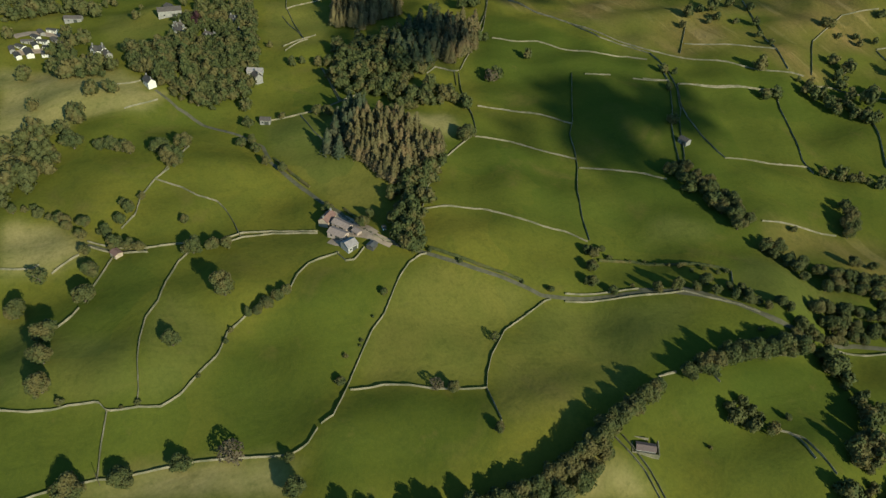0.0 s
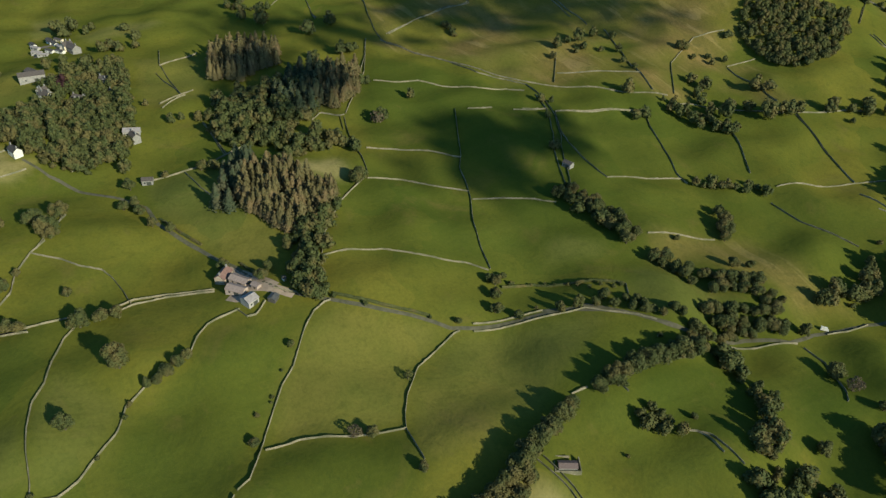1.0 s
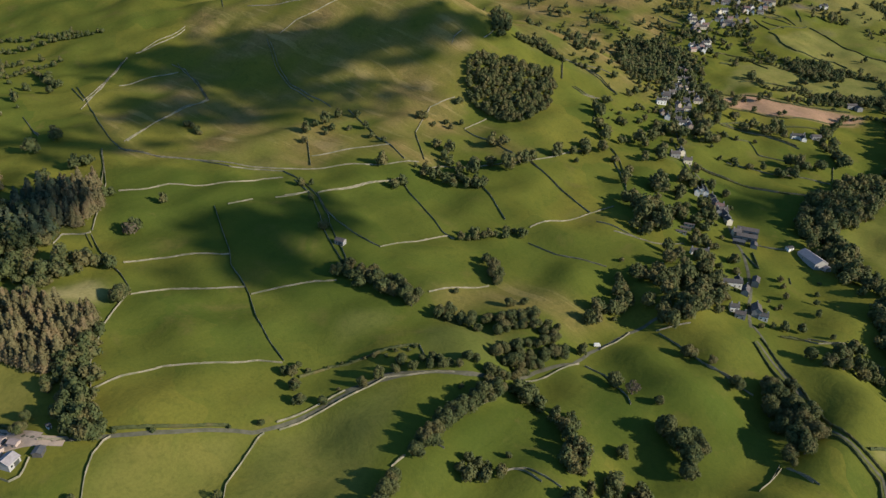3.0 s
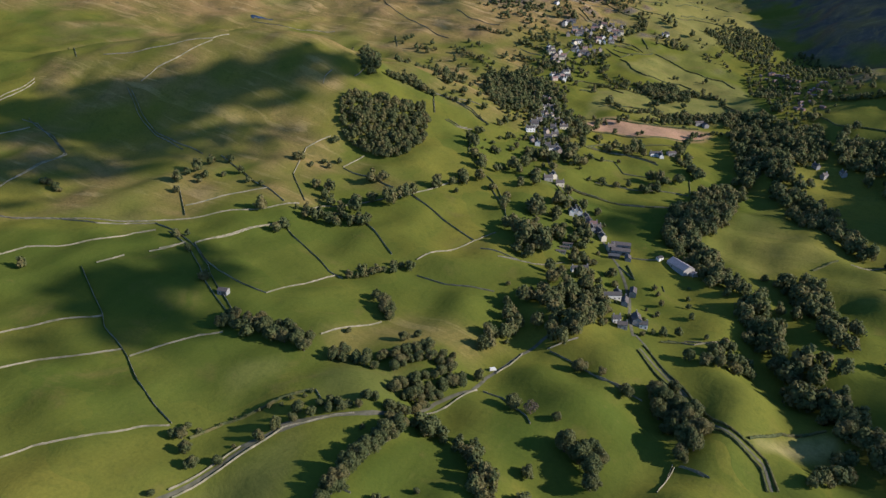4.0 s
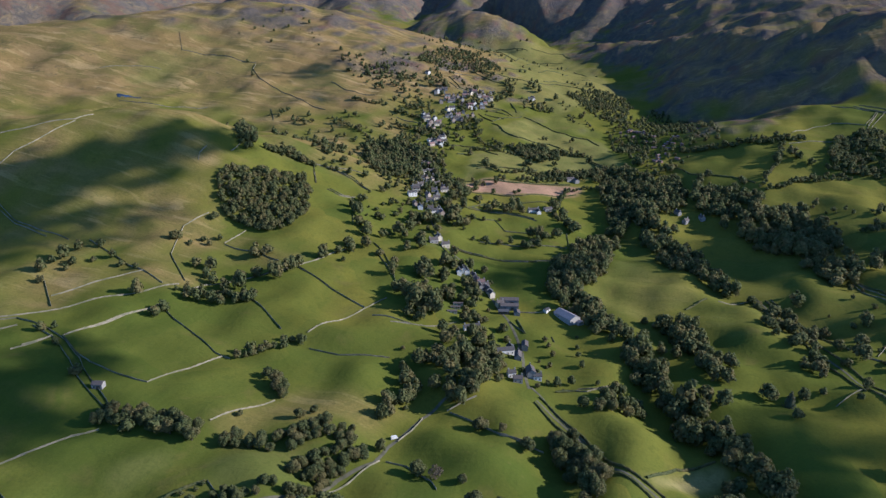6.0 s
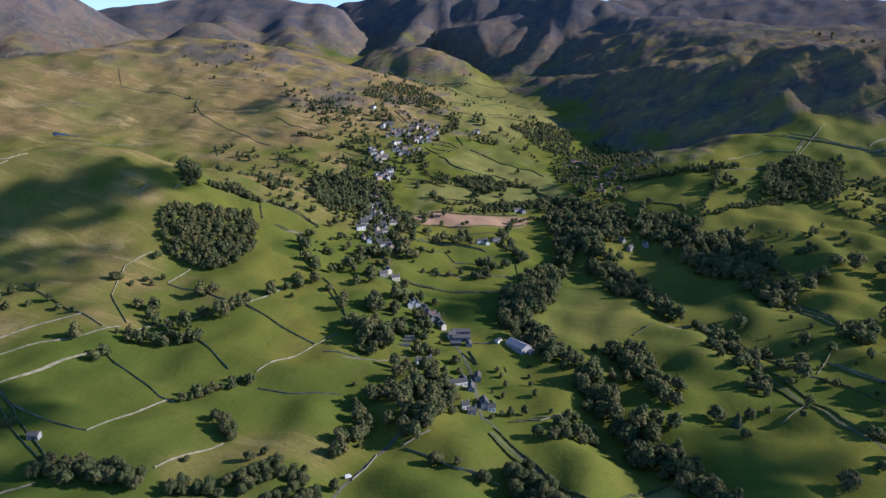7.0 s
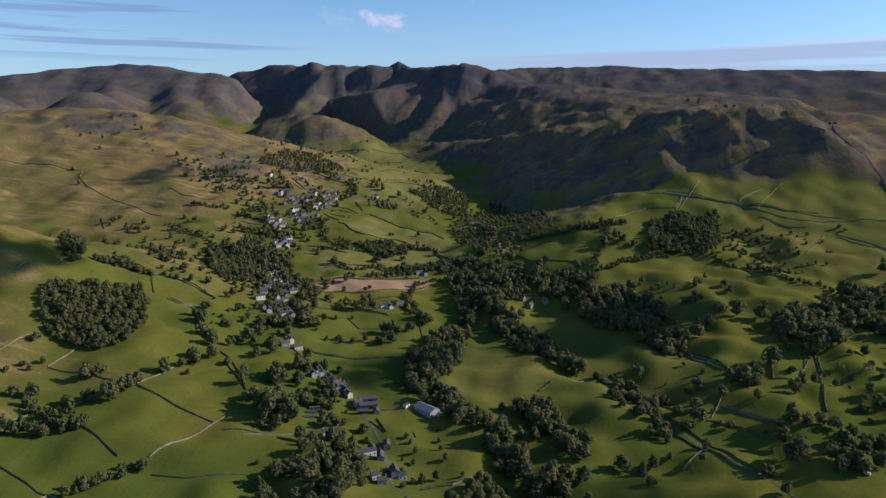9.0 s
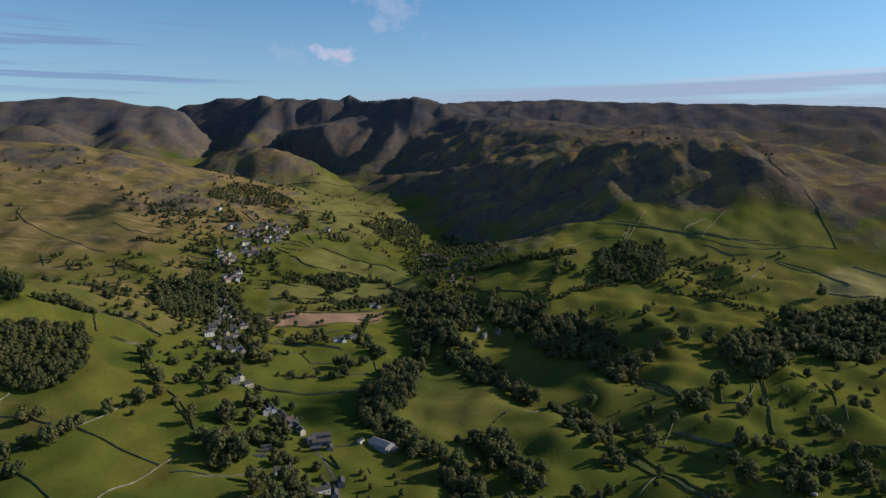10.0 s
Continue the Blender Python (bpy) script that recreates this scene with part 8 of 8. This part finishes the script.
stone_wall([(-883.9, 421.4), (-829.7, 403.5), (-791.6, 389.8), (-744.9, 371.4), (-700.1, 359.1), (-667.3, 356.5), (-641.5, 367.4), (-619, 380), (-567.8, 406.8), (-529.2, 434.5), (-505.3, 459.6), (-464.8, 501.4), (-432.3, 544.8)])
stone_wall([(-829.7, 403.5), (-847.6, 433), (-886, 471.4), (-915.8, 511.4)])
stone_wall([(-813.6, 387.2), (-834.9, 414.8), (-868.2, 454.6), (-910.2, 499)])
stone_wall([(-918.8, 536.1), (-909.8, 578), (-910.5, 603.2)])
stone_wall([(-692.9, 371.6), (-711.5, 419.4), (-726.8, 468.5), (-725.8, 500.7)])
stone_wall([(-725.8, 500.7), (-774.9, 519.6), (-840, 538.5)])
stone_wall([(-759.3, 629.8), (-726.2, 611.1), (-679.6, 589.7), (-639.9, 582.6), (-595.7, 578.8)])
stone_wall([(-575.1, 587), (-531.5, 570.9), (-479.9, 547.9), (-445.2, 536.7)])
stone_wall([(-513.1, 466.7), (-560.6, 506.7)])
stone_wall([(-528.1, 482.1), (-506.1, 509.4), (-474.3, 546.3)])
stone_wall([(-432.5, 554.4), (-465.5, 583.8), (-482, 600.2), (-493, 627.8), (-503, 653), (-491.9, 687.4)])
stone_wall([(-452.5, 655.5), (-444.8, 689.2)])
stone_wall([(-451, 653.8), (-408, 649.3), (-376.3, 642.2)])
stone_wall([(-424.9, 574), (-435.2, 609.1)])
stone_wall([(-423.7, 539.5), (-414.7, 561.6), (-386.6, 593.8), (-354.4, 631.1), (-338.6, 675.1), (-324, 718.9)])
stone_wall([(-350.1, 635.7), (-308.8, 620.6), (-276, 604.7), (-256.1, 597.8)])
stone_wall([(-282.2, 524.8), (-267.4, 557.3), (-255.2, 596), (-243.1, 624.7)])
stone_wall([(-271.5, 506.2), (-242.5, 507.4), (-223.2, 512.5), (-200.3, 520.6)])
stone_wall([(-240.9, 580.2), (-216.7, 583.4), (-200.5, 586.2)])
stone_wall([(-450.1, 878.7), (-426.2, 838.5)])
stone_wall([(-448.9, 884.4), (-408.7, 916.3), (-394, 922.5)])
stone_wall([(-432.4, 895.1), (-394.7, 891.9), (-366, 878.6)])
stone_wall([(-406.3, 829.3), (-389.3, 830), (-372.3, 844.5)])
stone_wall([(-374.9, 841.8), (-343.4, 770.7)])
stone_wall([(-303.8, 739.9), (-286.1, 727.5), (-265.8, 701.4), (-252.4, 673.1)])
stone_wall([(-128.2, 464.2), (-103.4, 457.2), (-87.9, 448.2), (-66.6, 445.4), (-50.4, 447.2)])
stone_wall([(-154.1, 416.4), (-148.4, 431.4), (-147.4, 453.9)])
stone_wall([(-130.9, 465.7), (-110.7, 480.4)])
stone_wall([(-152.8, 388.1), (-137.5, 388.3), (-114.2, 373.4), (-109.2, 367.2)])
stone_wall([(-21.7, 351.8), (-18.7, 374.7), (-16.6, 387.2)])
stone_wall([(-14.2, 388.7), (-3.6, 386.7), (5.1, 384)])
stone_wall([(-184.2, 273.4), (-182.6, 294.8), (-177.1, 308.4)])
stone_wall([(-183.1, 247.9), (-173.9, 249.8)])
stone_wall([(-189.4, 220.9), (-187.5, 230.6)])
stone_wall([(-143.9, 259.9), (-137.5, 267.4), (-131.3, 269.2), (-119.3, 268)])
stone_wall([(-176.7, 346.1), (-167.9, 360.7), (-156.8, 387.1)])
stone_wall([(-831.3, 329.9), (-807.6, 324.9), (-768.5, 316.6)])
stone_wall([(-469.5, 412.3), (-476.1, 396.8), (-465.1, 419.3)])
stone_wall([(-457.2, 423), (-440.6, 460.3), (-427.9, 495.9)])
stone_wall([(-372.6, 560.2), (-359.9, 557.5), (-326.9, 535.3), (-306.9, 521)])
stone_wall([(-832.6, 285.4), (-852.6, 317.1)])
stone_wall([(-846.3, 456), (-824.1, 527.1)])
stone_wall([(-19.1, 372.2), (-18.1, 389.3)])
stone_wall([(-13, 389.2), (1.8, 383.6)])
stone_wall([(-48.6, 534.9), (-27.9, 536.4), (-0.1, 562)])
stone_wall([(-855.6, 672.5), (-823.4, 690.7), (-791.8, 710.4), (-732.4, 754.2), (-723.1, 777.2)])
stone_wall([(-760.4, 647.4), (-758.2, 675.3), (-744.7, 712.8), (-729.7, 751)])
stone_wall([(-991.2, 1134.6), (-924.9, 1151.1), (-843.7, 1205.3)])
stone_wall([(-769, 631.9), (-726.4, 606.7), (-673, 584), (-620.7, 574.2)])
stone_wall([(-774.6, 515.8), (-735.8, 505.6)])
stone_wall([(-1141.1, 829.2), (-890.1, 656.5)])
stone_wall([(-858.1, 1419.6), (-846.8, 1387.9), (-803.2, 1344.7), (-756.1, 1326.1), (-675.2, 1287.4), (-620.6, 1271.3)])
stone_wall([(-1132.9, 1252.8), (-1077.1, 1295.3), (-1029.3, 1317.2)])
stone_wall([(-1087.9, 1472.5), (-1040.5, 1410.9), (-997, 1425.8), (-896.7, 1417.6), (-861.4, 1425.4)])
stone_wall([(-528.3, 797.5), (-531.1, 828.4)])
stone_wall([(-551.8, 780.6), (-552.9, 764.2), (-548.8, 754.7)])
stone_wall([(-720.1, 1236.6), (-686.9, 1186.1)])
stone_wall([(-234.5, 943.6), (-186.8, 954.3), (-140.2, 948)])
stone_wall([(-197.2, 925), (-175.5, 897.5), (-145.2, 903.8), (-112.9, 895.4)])
stone_wall([(-213, 798), (-177.6, 799.4), (-128.8, 805.1), (-95.5, 819.9)])
stone_wall([(-198.2, 842), (-144.4, 854.1), (-87.6, 876.3)])
stone_wall([(-94.6, 925.4), (-87, 884.3)])
stone_wall([(-115.8, 639.1), (-98.5, 622.2)])
stone_wall([(-71.2, 627.8), (-67.5, 620.8)])
stone_wall([(-113.2, 675), (-85.4, 682.6)])
stone_wall([(-98.9, 454.6), (-82.1, 445.6), (-57.1, 449.3)])
stone_wall([(-219.8, 574), (-187.7, 594.6), (-164.7, 613.6)])
stone_wall([(-487.5, 1316.9), (-412.5, 1299.6)])
stone_wall([(-666.7, 1400.2), (-619.4, 1377.8), (-559.6, 1382.8)])
stone_wall([(-256.8, 823), (-217.8, 763), (-193.7, 750.1)])
stone_wall([(243.5, 689.3), (264.2, 666.6), (283.8, 641.2), (299.7, 640.1)])
stone_wall([(239.1, 697.7), (222.7, 668.2)])
stone_wall([(213.4, 662.6), (223.6, 661.7)])
stone_wall([(202.7, 611.2), (174.3, 587.4)])
stone_wall([(92.2, 773.1), (124.1, 799.9), (137.3, 803.6)])
stone_wall([(-35.9, 540.2), (-21.7, 543.7), (-7.7, 558.2)])
stone_wall([(241.2, 854.9), (256.3, 788.7), (265.9, 768.4)])
stone_wall([(311.5, 747.4), (330.4, 744.4), (360.2, 779.6), (372.6, 804.6)])
stone_wall([(238.4, 691.2), (263.1, 663.6), (282, 641.7)])
stone_wall([(248.8, 715.6), (227.9, 677.1)])
stone_wall([(330, 1525.8), (398.2, 1501.8), (493.1, 1455), (592.9, 1408.2), (673.5, 1383.4)])
stone_wall([(402, 1492.9), (371.4, 1418.3)])
stone_wall([(630.6, 1308.9), (688.7, 1278.9), (705.7, 1197.5)])
stone_wall([(658.6, 1190.6), (691.3, 1153.5), (750.6, 1148.9)])
stone_wall([(769.9, 1292.8), (812.5, 1249.8)])
stone_wall([(830.2, 1549.4), (809, 1471.2), (776.7, 1366.1)])
stone_wall([(773.8, 1360.6), (713.9, 1352.2)])
stone_wall([(508.1, 1464.8), (547.6, 1493.6)])
stone_wall([(527, 1384.7), (565.9, 1339.8)])
stone_wall([(544.8, 1223.9), (610.3, 1304.4)])
stone_wall([(-513.2, 1650.6), (-460.4, 1700.2), (-397.4, 1725.3)])
stone_wall([(-449.2, 1562.8), (-425.6, 1544.5), (-410.3, 1557.2)])
stone_wall([(681.1, 1749.5), (745.4, 1639.7), (916.7, 1790.2)])
stone_wall([(378.8, 1521.7), (412.7, 1495.6), (462.4, 1469.5), (520.1, 1434.7), (583.1, 1409.8)])
stone_wall([(373, 1427), (401.5, 1492.9)])
stone_wall([(511.3, 1471.6), (573.8, 1518.5)])
stone_wall([(974.6, 2150), (813.8, 1750.1), (836.2, 1636.9), (835.6, 1554), (773.5, 1357.9)])


# ---- hedges and walls of the upper dale ----
hedge([(-358.0, 1477.4), (-324.9, 1492.4), (-294.5, 1492.8)])
hedge([(-339.2, 1453.4), (-298.1, 1456.7)])
hedge([(-367.0, 1220.8), (-338.7, 1251.9), (-297.1, 1255.6), (-260.4, 1233.8)])
hedge([(-323, 1179.8), (-306.7, 1195.1)])
hedge([(-271.9, 1122.9), (-233, 1159.3), (-201, 1166.7), (-182, 1193.2)])
hedge([(-263.2, 1010.8), (-228.6, 1031.6), (-179, 1041.9), (-128.4, 1104.3), (-105.2, 1123.8)])
hedge([(-236.9, 933.8), (-209.1, 954.5), (-177, 956.5), (-144.1, 951.4)])
hedge([(-227.2, 959.6), (-180.5, 1011.0), (-120.2, 1048.2)])
hedge([(-251.3, 1082.4), (-200.6, 1101.1), (-160.2, 1128.1), (-118.6, 1149.5)])
hedge([(-215, 795.4), (-182.6, 796.6), (-149.1, 804.6), (-115.6, 807.7)])
hedge([(-108.8, 1319.0), (-69.8, 1268.4)])
hedge([(-498.9, 2220.1), (-409.6, 2136.9), (-429.2, 2703.4), (-344.9, 2734.1)])
hedge([(-432.9, 1999.5), (-477.4, 2725.5)])
hedge([(-485.8, 2839.5), (-367.8, 2912.4), (-329, 2823.3)])
hedge([(-372.6, 2127.3), (-330.6, 2322.6), (-307.6, 2607.3)])
hedge([(-326.7, 2058.4), (-268.7, 2280.9)])
hedge([(-381.9, 1762), (-314.1, 1793.1), (-256.7, 1916.0), (-196.8, 1943.1), (-150.7, 1961.5)])
hedge([(-286.3, 1903.6), (-211.9, 2089.1)])
hedge([(-450.5, 1742.4), (-387.0, 1718.8), (-359.1, 1722.7)])
hedge([(-463.7, 1607.5), (-422.8, 1555.6), (-405.0, 1562.8)])
hedge([(-312.5, 1410.2), (-279.8, 1367), (-247, 1346), (-215.4, 1360.6), (-189.5, 1379.6), (-163.4, 1355.5)])
hedge([(-265.1, 1513.5), (-232.7, 1508.6), (-198.7, 1490.4), (-159.4, 1470.7), (-123.1, 1472.8), (-97.5, 1456.1)])
hedge([(-349.9, 1441.7), (-314.9, 1421.6), (-304.6, 1458.6), (-271.2, 1512.4)])
hedge([(-371.5, 1505.9), (-315.1, 1509.6), (-287.9, 1500.1)])
hedge([(-351.9, 1476.4), (-315.1, 1509.6)])
hedge([(-310.0, 1581.2), (-284.0, 1519.7)])
hedge([(-108.4, 1306.5), (-73.6, 1268.8)])
hedge([(-483.3, 2002.3), (-607.7, 2808.5), (-492, 2808.2)])
hedge([(-390.9, 1876.4), (-339.2, 1936.5)])
hedge([(-275.2, 2507.4), (-183, 2366)])
hedge([(-206.1, 2115.5), (-136.1, 2230.8)])
stone_wall([(241.8, 1371.7), (282.3, 1421.9), (317.7, 1441.2), (370.6, 1429.3)])
stone_wall([(367, 1524.7), (435.7, 1487.3), (493.4, 1462.4), (533.3, 1425.3), (599.6, 1411.2), (643.3, 1407.3)])
stone_wall([(371.4, 1433.1), (403.9, 1504)])
stone_wall([(521.5, 1386.8), (542.9, 1376), (563, 1349), (592, 1338.9)])
stone_wall([(244.3, 853.6), (259.6, 825.1), (264.5, 787), (272, 776.5)])
stone_wall([(150.4, 804.4), (163.7, 769.6), (175.5, 736.3)])
stone_wall([(387.6, 821.8), (366, 760), (343.2, 701.8)])
stone_wall([(369.1, 805.5), (355, 771.6), (338.6, 753.4)])


stone_wall([(-754.0, 134.6), (-711.5, 125.0), (-672.4, 125.7), (-638.1, 126.1)])
stone_wall([(-707.8, 124.1), (-723.0, 147.7), (-731.2, 166.9)])
stone_wall([(-579.2, 127.9), (-554.6, 128.9), (-516.9, 128.3)])
stone_wall([(-626.7, 104.3), (-635.7, 124.0), (-649.4, 140.0)])
# ---- walls of the eastern pasture shelf ----
stone_wall([(380.6, 1540.3), (458.1, 1482.7), (536.0, 1404.6), (600.1, 1367.8), (682.7, 1361.8), (773.6, 1357.4)])
stone_wall([(378.4, 1422.6), (418.5, 1503.1), (453.8, 1563.9)])
stone_wall([(630.1, 1301.2), (687.8, 1263.8), (705.7, 1189.1)])
stone_wall([(528.6, 1415.8), (577.5, 1488.7), (622.5, 1546.3)])
stone_wall([(229.0, 1311.7), (324.7, 1359.9), (406.2, 1338.7), (487.2, 1324.4)])

# ---- belts and walls of the western side ----
stone_wall([(-844.2, 532.2), (-823.5, 537.5), (-767.3, 514.0), (-729.2, 500.7)])
stone_wall([(-729.2, 500.7), (-723.1, 465.9), (-711.2, 419.2), (-693.8, 368.7)])
stone_wall([(-685.7, 338.4), (-645.1, 317.4), (-614.8, 297.1)])
stone_wall([(-832.5, 330.4), (-808.3, 325.2), (-763.7, 313.0)])
stone_wall([(-917.8, 512.5), (-887.3, 476.3), (-862.9, 445.8), (-830.8, 400.4)])
stone_wall([(-885.2, 415.7), (-853.3, 406.5), (-830.8, 400.4)])
stone_wall([(-905.0, 599.2), (-902.5, 563.4), (-920.4, 527.7)])
stone_wall([(-441.5, 861.6), (-426.7, 837.8)])
stone_wall([(-405.5, 835.5), (-388.3, 836.0), (-379.3, 842.6)])
stone_wall([(-449.8, 886.2), (-423.5, 895.7), (-398.1, 897.9), (-368.5, 883.8)])
stone_wall([(-350.4, 638.2), (-322.1, 624.9), (-293.5, 612.4)])
stone_wall([(-359.8, 617.4), (-338.7, 675.4), (-325.8, 715.7)])
stone_wall([(-288.7, 719.3), (-273.7, 704.2), (-247.6, 664.1)])


# ---- clouds ----
def cloud_material():
    k = Mat("cloud", 1.0, 0.0)
    k.b.inputs["Alpha"].default_value = 0.62
    return k.done(k.mix(k.ramp(k.noise(0.01, 3), 0.4, 0.6), (0.80, 0.80, 0.80), (0.70, 0.71, 0.73)))


CLOUD = cloud_material()
CLOUD_HEIGHT = 780


def cloud(x, y, long, wide, turn, seed, fill=1.0):
    """A low ragged cloud whose shade falls round x, y on the ground."""
    rng = np.random.RandomState(seed)
    reach = (CLOUD_HEIGHT + 60 - float(ground_z(x, y))) / sun_from.z
    cx, cy = x + sun_from.x * reach, y + sun_from.y * reach
    a = radians(turn)
    pieces = []
    for i in range(int(70 * fill)):
        r, b = math.sqrt(rng.rand()), rng.uniform(0, 6.2832)
        u, w = long * r * math.cos(b), wide * r * math.sin(b)
        s = rng.uniform(0.10, 0.30) * wide * (1.25 - 0.75 * r)
        v, f = ball((0, 0, 0), s, rng, 9, 6)
        ox, oy = cx + u * math.cos(a) - w * math.sin(a), cy + u * math.sin(a) + w * math.cos(a)
        oz = CLOUD_HEIGHT + 60 + rng.uniform(-15, 25)
        pieces.append(([(ox + p[0], oy + p[1], oz + 0.55 * p[2]) for p in v], f))
    ob = part("cloud", *merge(*pieces), CLOUD, None, smooth=True)
    return tagged(ob, "low ragged white fair-weather cloud in the sky", "cloud", "clouds")


cloud(-749, 598, 190, 84, 40, 3, 2.6)
cloud(-625, 724, 150, 66, 52, 4, 2.0)
cloud(-417, 346, 95, 60, 100, 5, 1.6)
cloud(-732, 295, 150, 50, 60, 14, 1.6)
cloud(-720, 448, 70, 55, 40, 15, 1.2)
cloud(-597, 602, 110, 48, 40, 16, 1.2)
cloud(-631, 209, 75, 55, 20, 6, 1.2)
cloud(-120, 767, 62, 40, 60, 7, 1.1)
# the next two are unseen and added only to darken the eastern bank
cloud(139, 926, 120, 72, 35, 8, 2.0)
cloud(141, 506, 75, 45, 100, 13, 1.6)
cloud(-733, 1434, 75, 34, 80, 10, 1.3)
cloud(-642, 1325, 55, 24, 80, 11, 0.8)
cloud(-735, 567, 110, 60, 40, 17, 1.5)
cloud(-691, 496, 80, 45, 40, 18, 1.0)


# ---- water ----
def pond(x, y, long, wide, turn):
    """A shallow moorland tarn with an uneven shore."""
    rng = np.random.RandomState(9)
    a = radians(turn)
    ring = []
    for i in range(40):
        b = 6.2832 * i / 40
        r = 1 + 0.16 * math.sin(2 * b + 1) + 0.10 * math.sin(5 * b) + rng.uniform(-0.04, 0.04)
        u, w = long * r * math.cos(b), wide * r * math.sin(b)
        ring.append((x + u * math.cos(a) - w * math.sin(a), y + u * math.sin(a) + w * math.cos(a)))
    v = [(p, q, float(ground_z(p, q)) + 0.35) for p, q in ring] + [(x, y, float(ground_z(x, y)) + 0.35)]
    k = Mat("peaty water", 0.08, 0.5)
    k.bump(k.noise(0.8, 3), 0.05, 0.3)
    ob = part("water", v, [(i, (i + 1) % 40, 40) for i in range(40)], k.done((0.020, 0.026, 0.034)), None, smooth=True)
    return tagged(ob, "small dark tarn reflecting the sky among moor grass", "pond", kind="structure")


pond(-999, 1171, 20, 11, 20)


# ---- small things by the roads ----
def white_van(x, y, turn):
    ob = new("van")
    ob.matrix_basis = pose(x, y, float(ground_z(x, y)) + 0.2, 0, 0, turn)
    tagged(ob, "white panel van parked beside the road", "van")
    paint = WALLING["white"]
    part("body", *merge(box_data(-2.6, 1.5, -0.98, 0.98, 0.35, 2.45, 0.12), box_data(1.4, 2.6, -0.95, 0.95, 0.35, 1.25, 0.1), box_data(1.3, 2.0, -0.92, 0.92, 1.2, 2.2, 0.2)), paint, ob)
    part("windscreen", [(1.98, -0.8, 1.28), (1.98, 0.8, 1.28), (1.8, 0.68, 2.1), (1.8, -0.68, 2.1), (2.03, -0.8, 1.28), (2.03, 0.8, 1.28), (1.86, 0.68, 2.1), (1.86, -0.68, 2.1)], [(0, 3, 2, 1), (4, 5, 6, 7), (0, 1, 5, 4), (1, 2, 6, 5), (2, 3, 7, 6), (3, 0, 4, 7)], PANE, ob)
    for wx in (-1.7, 1.7):
        for wy in (-0.9, 0.9):
            v, f = tube([(wx, wy - 0.12, 0.2), (wx, wy + 0.12, 0.2)], [0.36, 0.36], 12)
            part("wheel", v, f + [tuple(range(11, -1, -1))], WALLING["dark"], ob)
    return ob


def utility_pole(x, y):
    ob = new("utility_pole")
    ob.matrix_basis = pose(x, y, float(ground_z(x, y)))
    tagged(ob, "wooden utility pole with a short crossarm beside a wall", "pole")
    part("pole", *tube([(0, 0, -0.5), (0, 0, 4), (0, 0, 9)], [0.17, 0.15, 0.11], 8), BARK, ob)
    part("crossarm", *box_data(-0.9, 0.9, -0.07, 0.07, 8.3, 8.45), BARK, ob)
    return ob


def sheepfold(x, y, turn):
    """A roofless stone pen with a low shed in its corner."""
    base = float(ground_z(x, y))
    ob = new("sheepfold")
    ob.matrix_basis = pose(x, y, base, 0, 0, turn)
    tagged(ob, "small stone sheepfold with a low brown-roofed shed", "sheepfold")
    for x0, x1, y0, y1 in ((-7, 7, -5, -4.4), (-7, 2, 4.4, 5), (-7, -6.4, -4.4, 4.4), (6.4, 7, -4.4, 4.4)):
        part("pen_wall", *box_data(x0, x1, y0, y1, -1.5, 1.6, 0.06), STONE, ob)
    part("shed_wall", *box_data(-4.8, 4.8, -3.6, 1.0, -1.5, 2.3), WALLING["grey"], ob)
    for side in (-1, 1):
        q = [(-5.1, -1.3 + side * 2.6, 2.2), (5.1, -1.3 + side * 2.6, 2.2), (5.1, -1.3, 3.4), (-5.1, -1.3, 3.4)]
        q = q + [(p[0], p[1], p[2] + 0.2) for p in q]
        part("roof", q, [(3, 2, 1, 0), (4, 5, 6, 7), (0, 1, 5, 4), (1, 2, 6, 5), (2, 3, 7, 6), (3, 0, 4, 7)], ROOF["brown"], ob)
    share("door", DOOR_MESH, ob, pose(1.5, 1.03, 0, 0, 0, 180))
    return ob


sheepfold(-155.3, 189.7, 60)
white_van(-157.9, 418.6, 40)
# a white car on the eastern lane, built as the same van
white_van(314.6, 556.6, 130)
utility_pole(-223.8, -65.3)
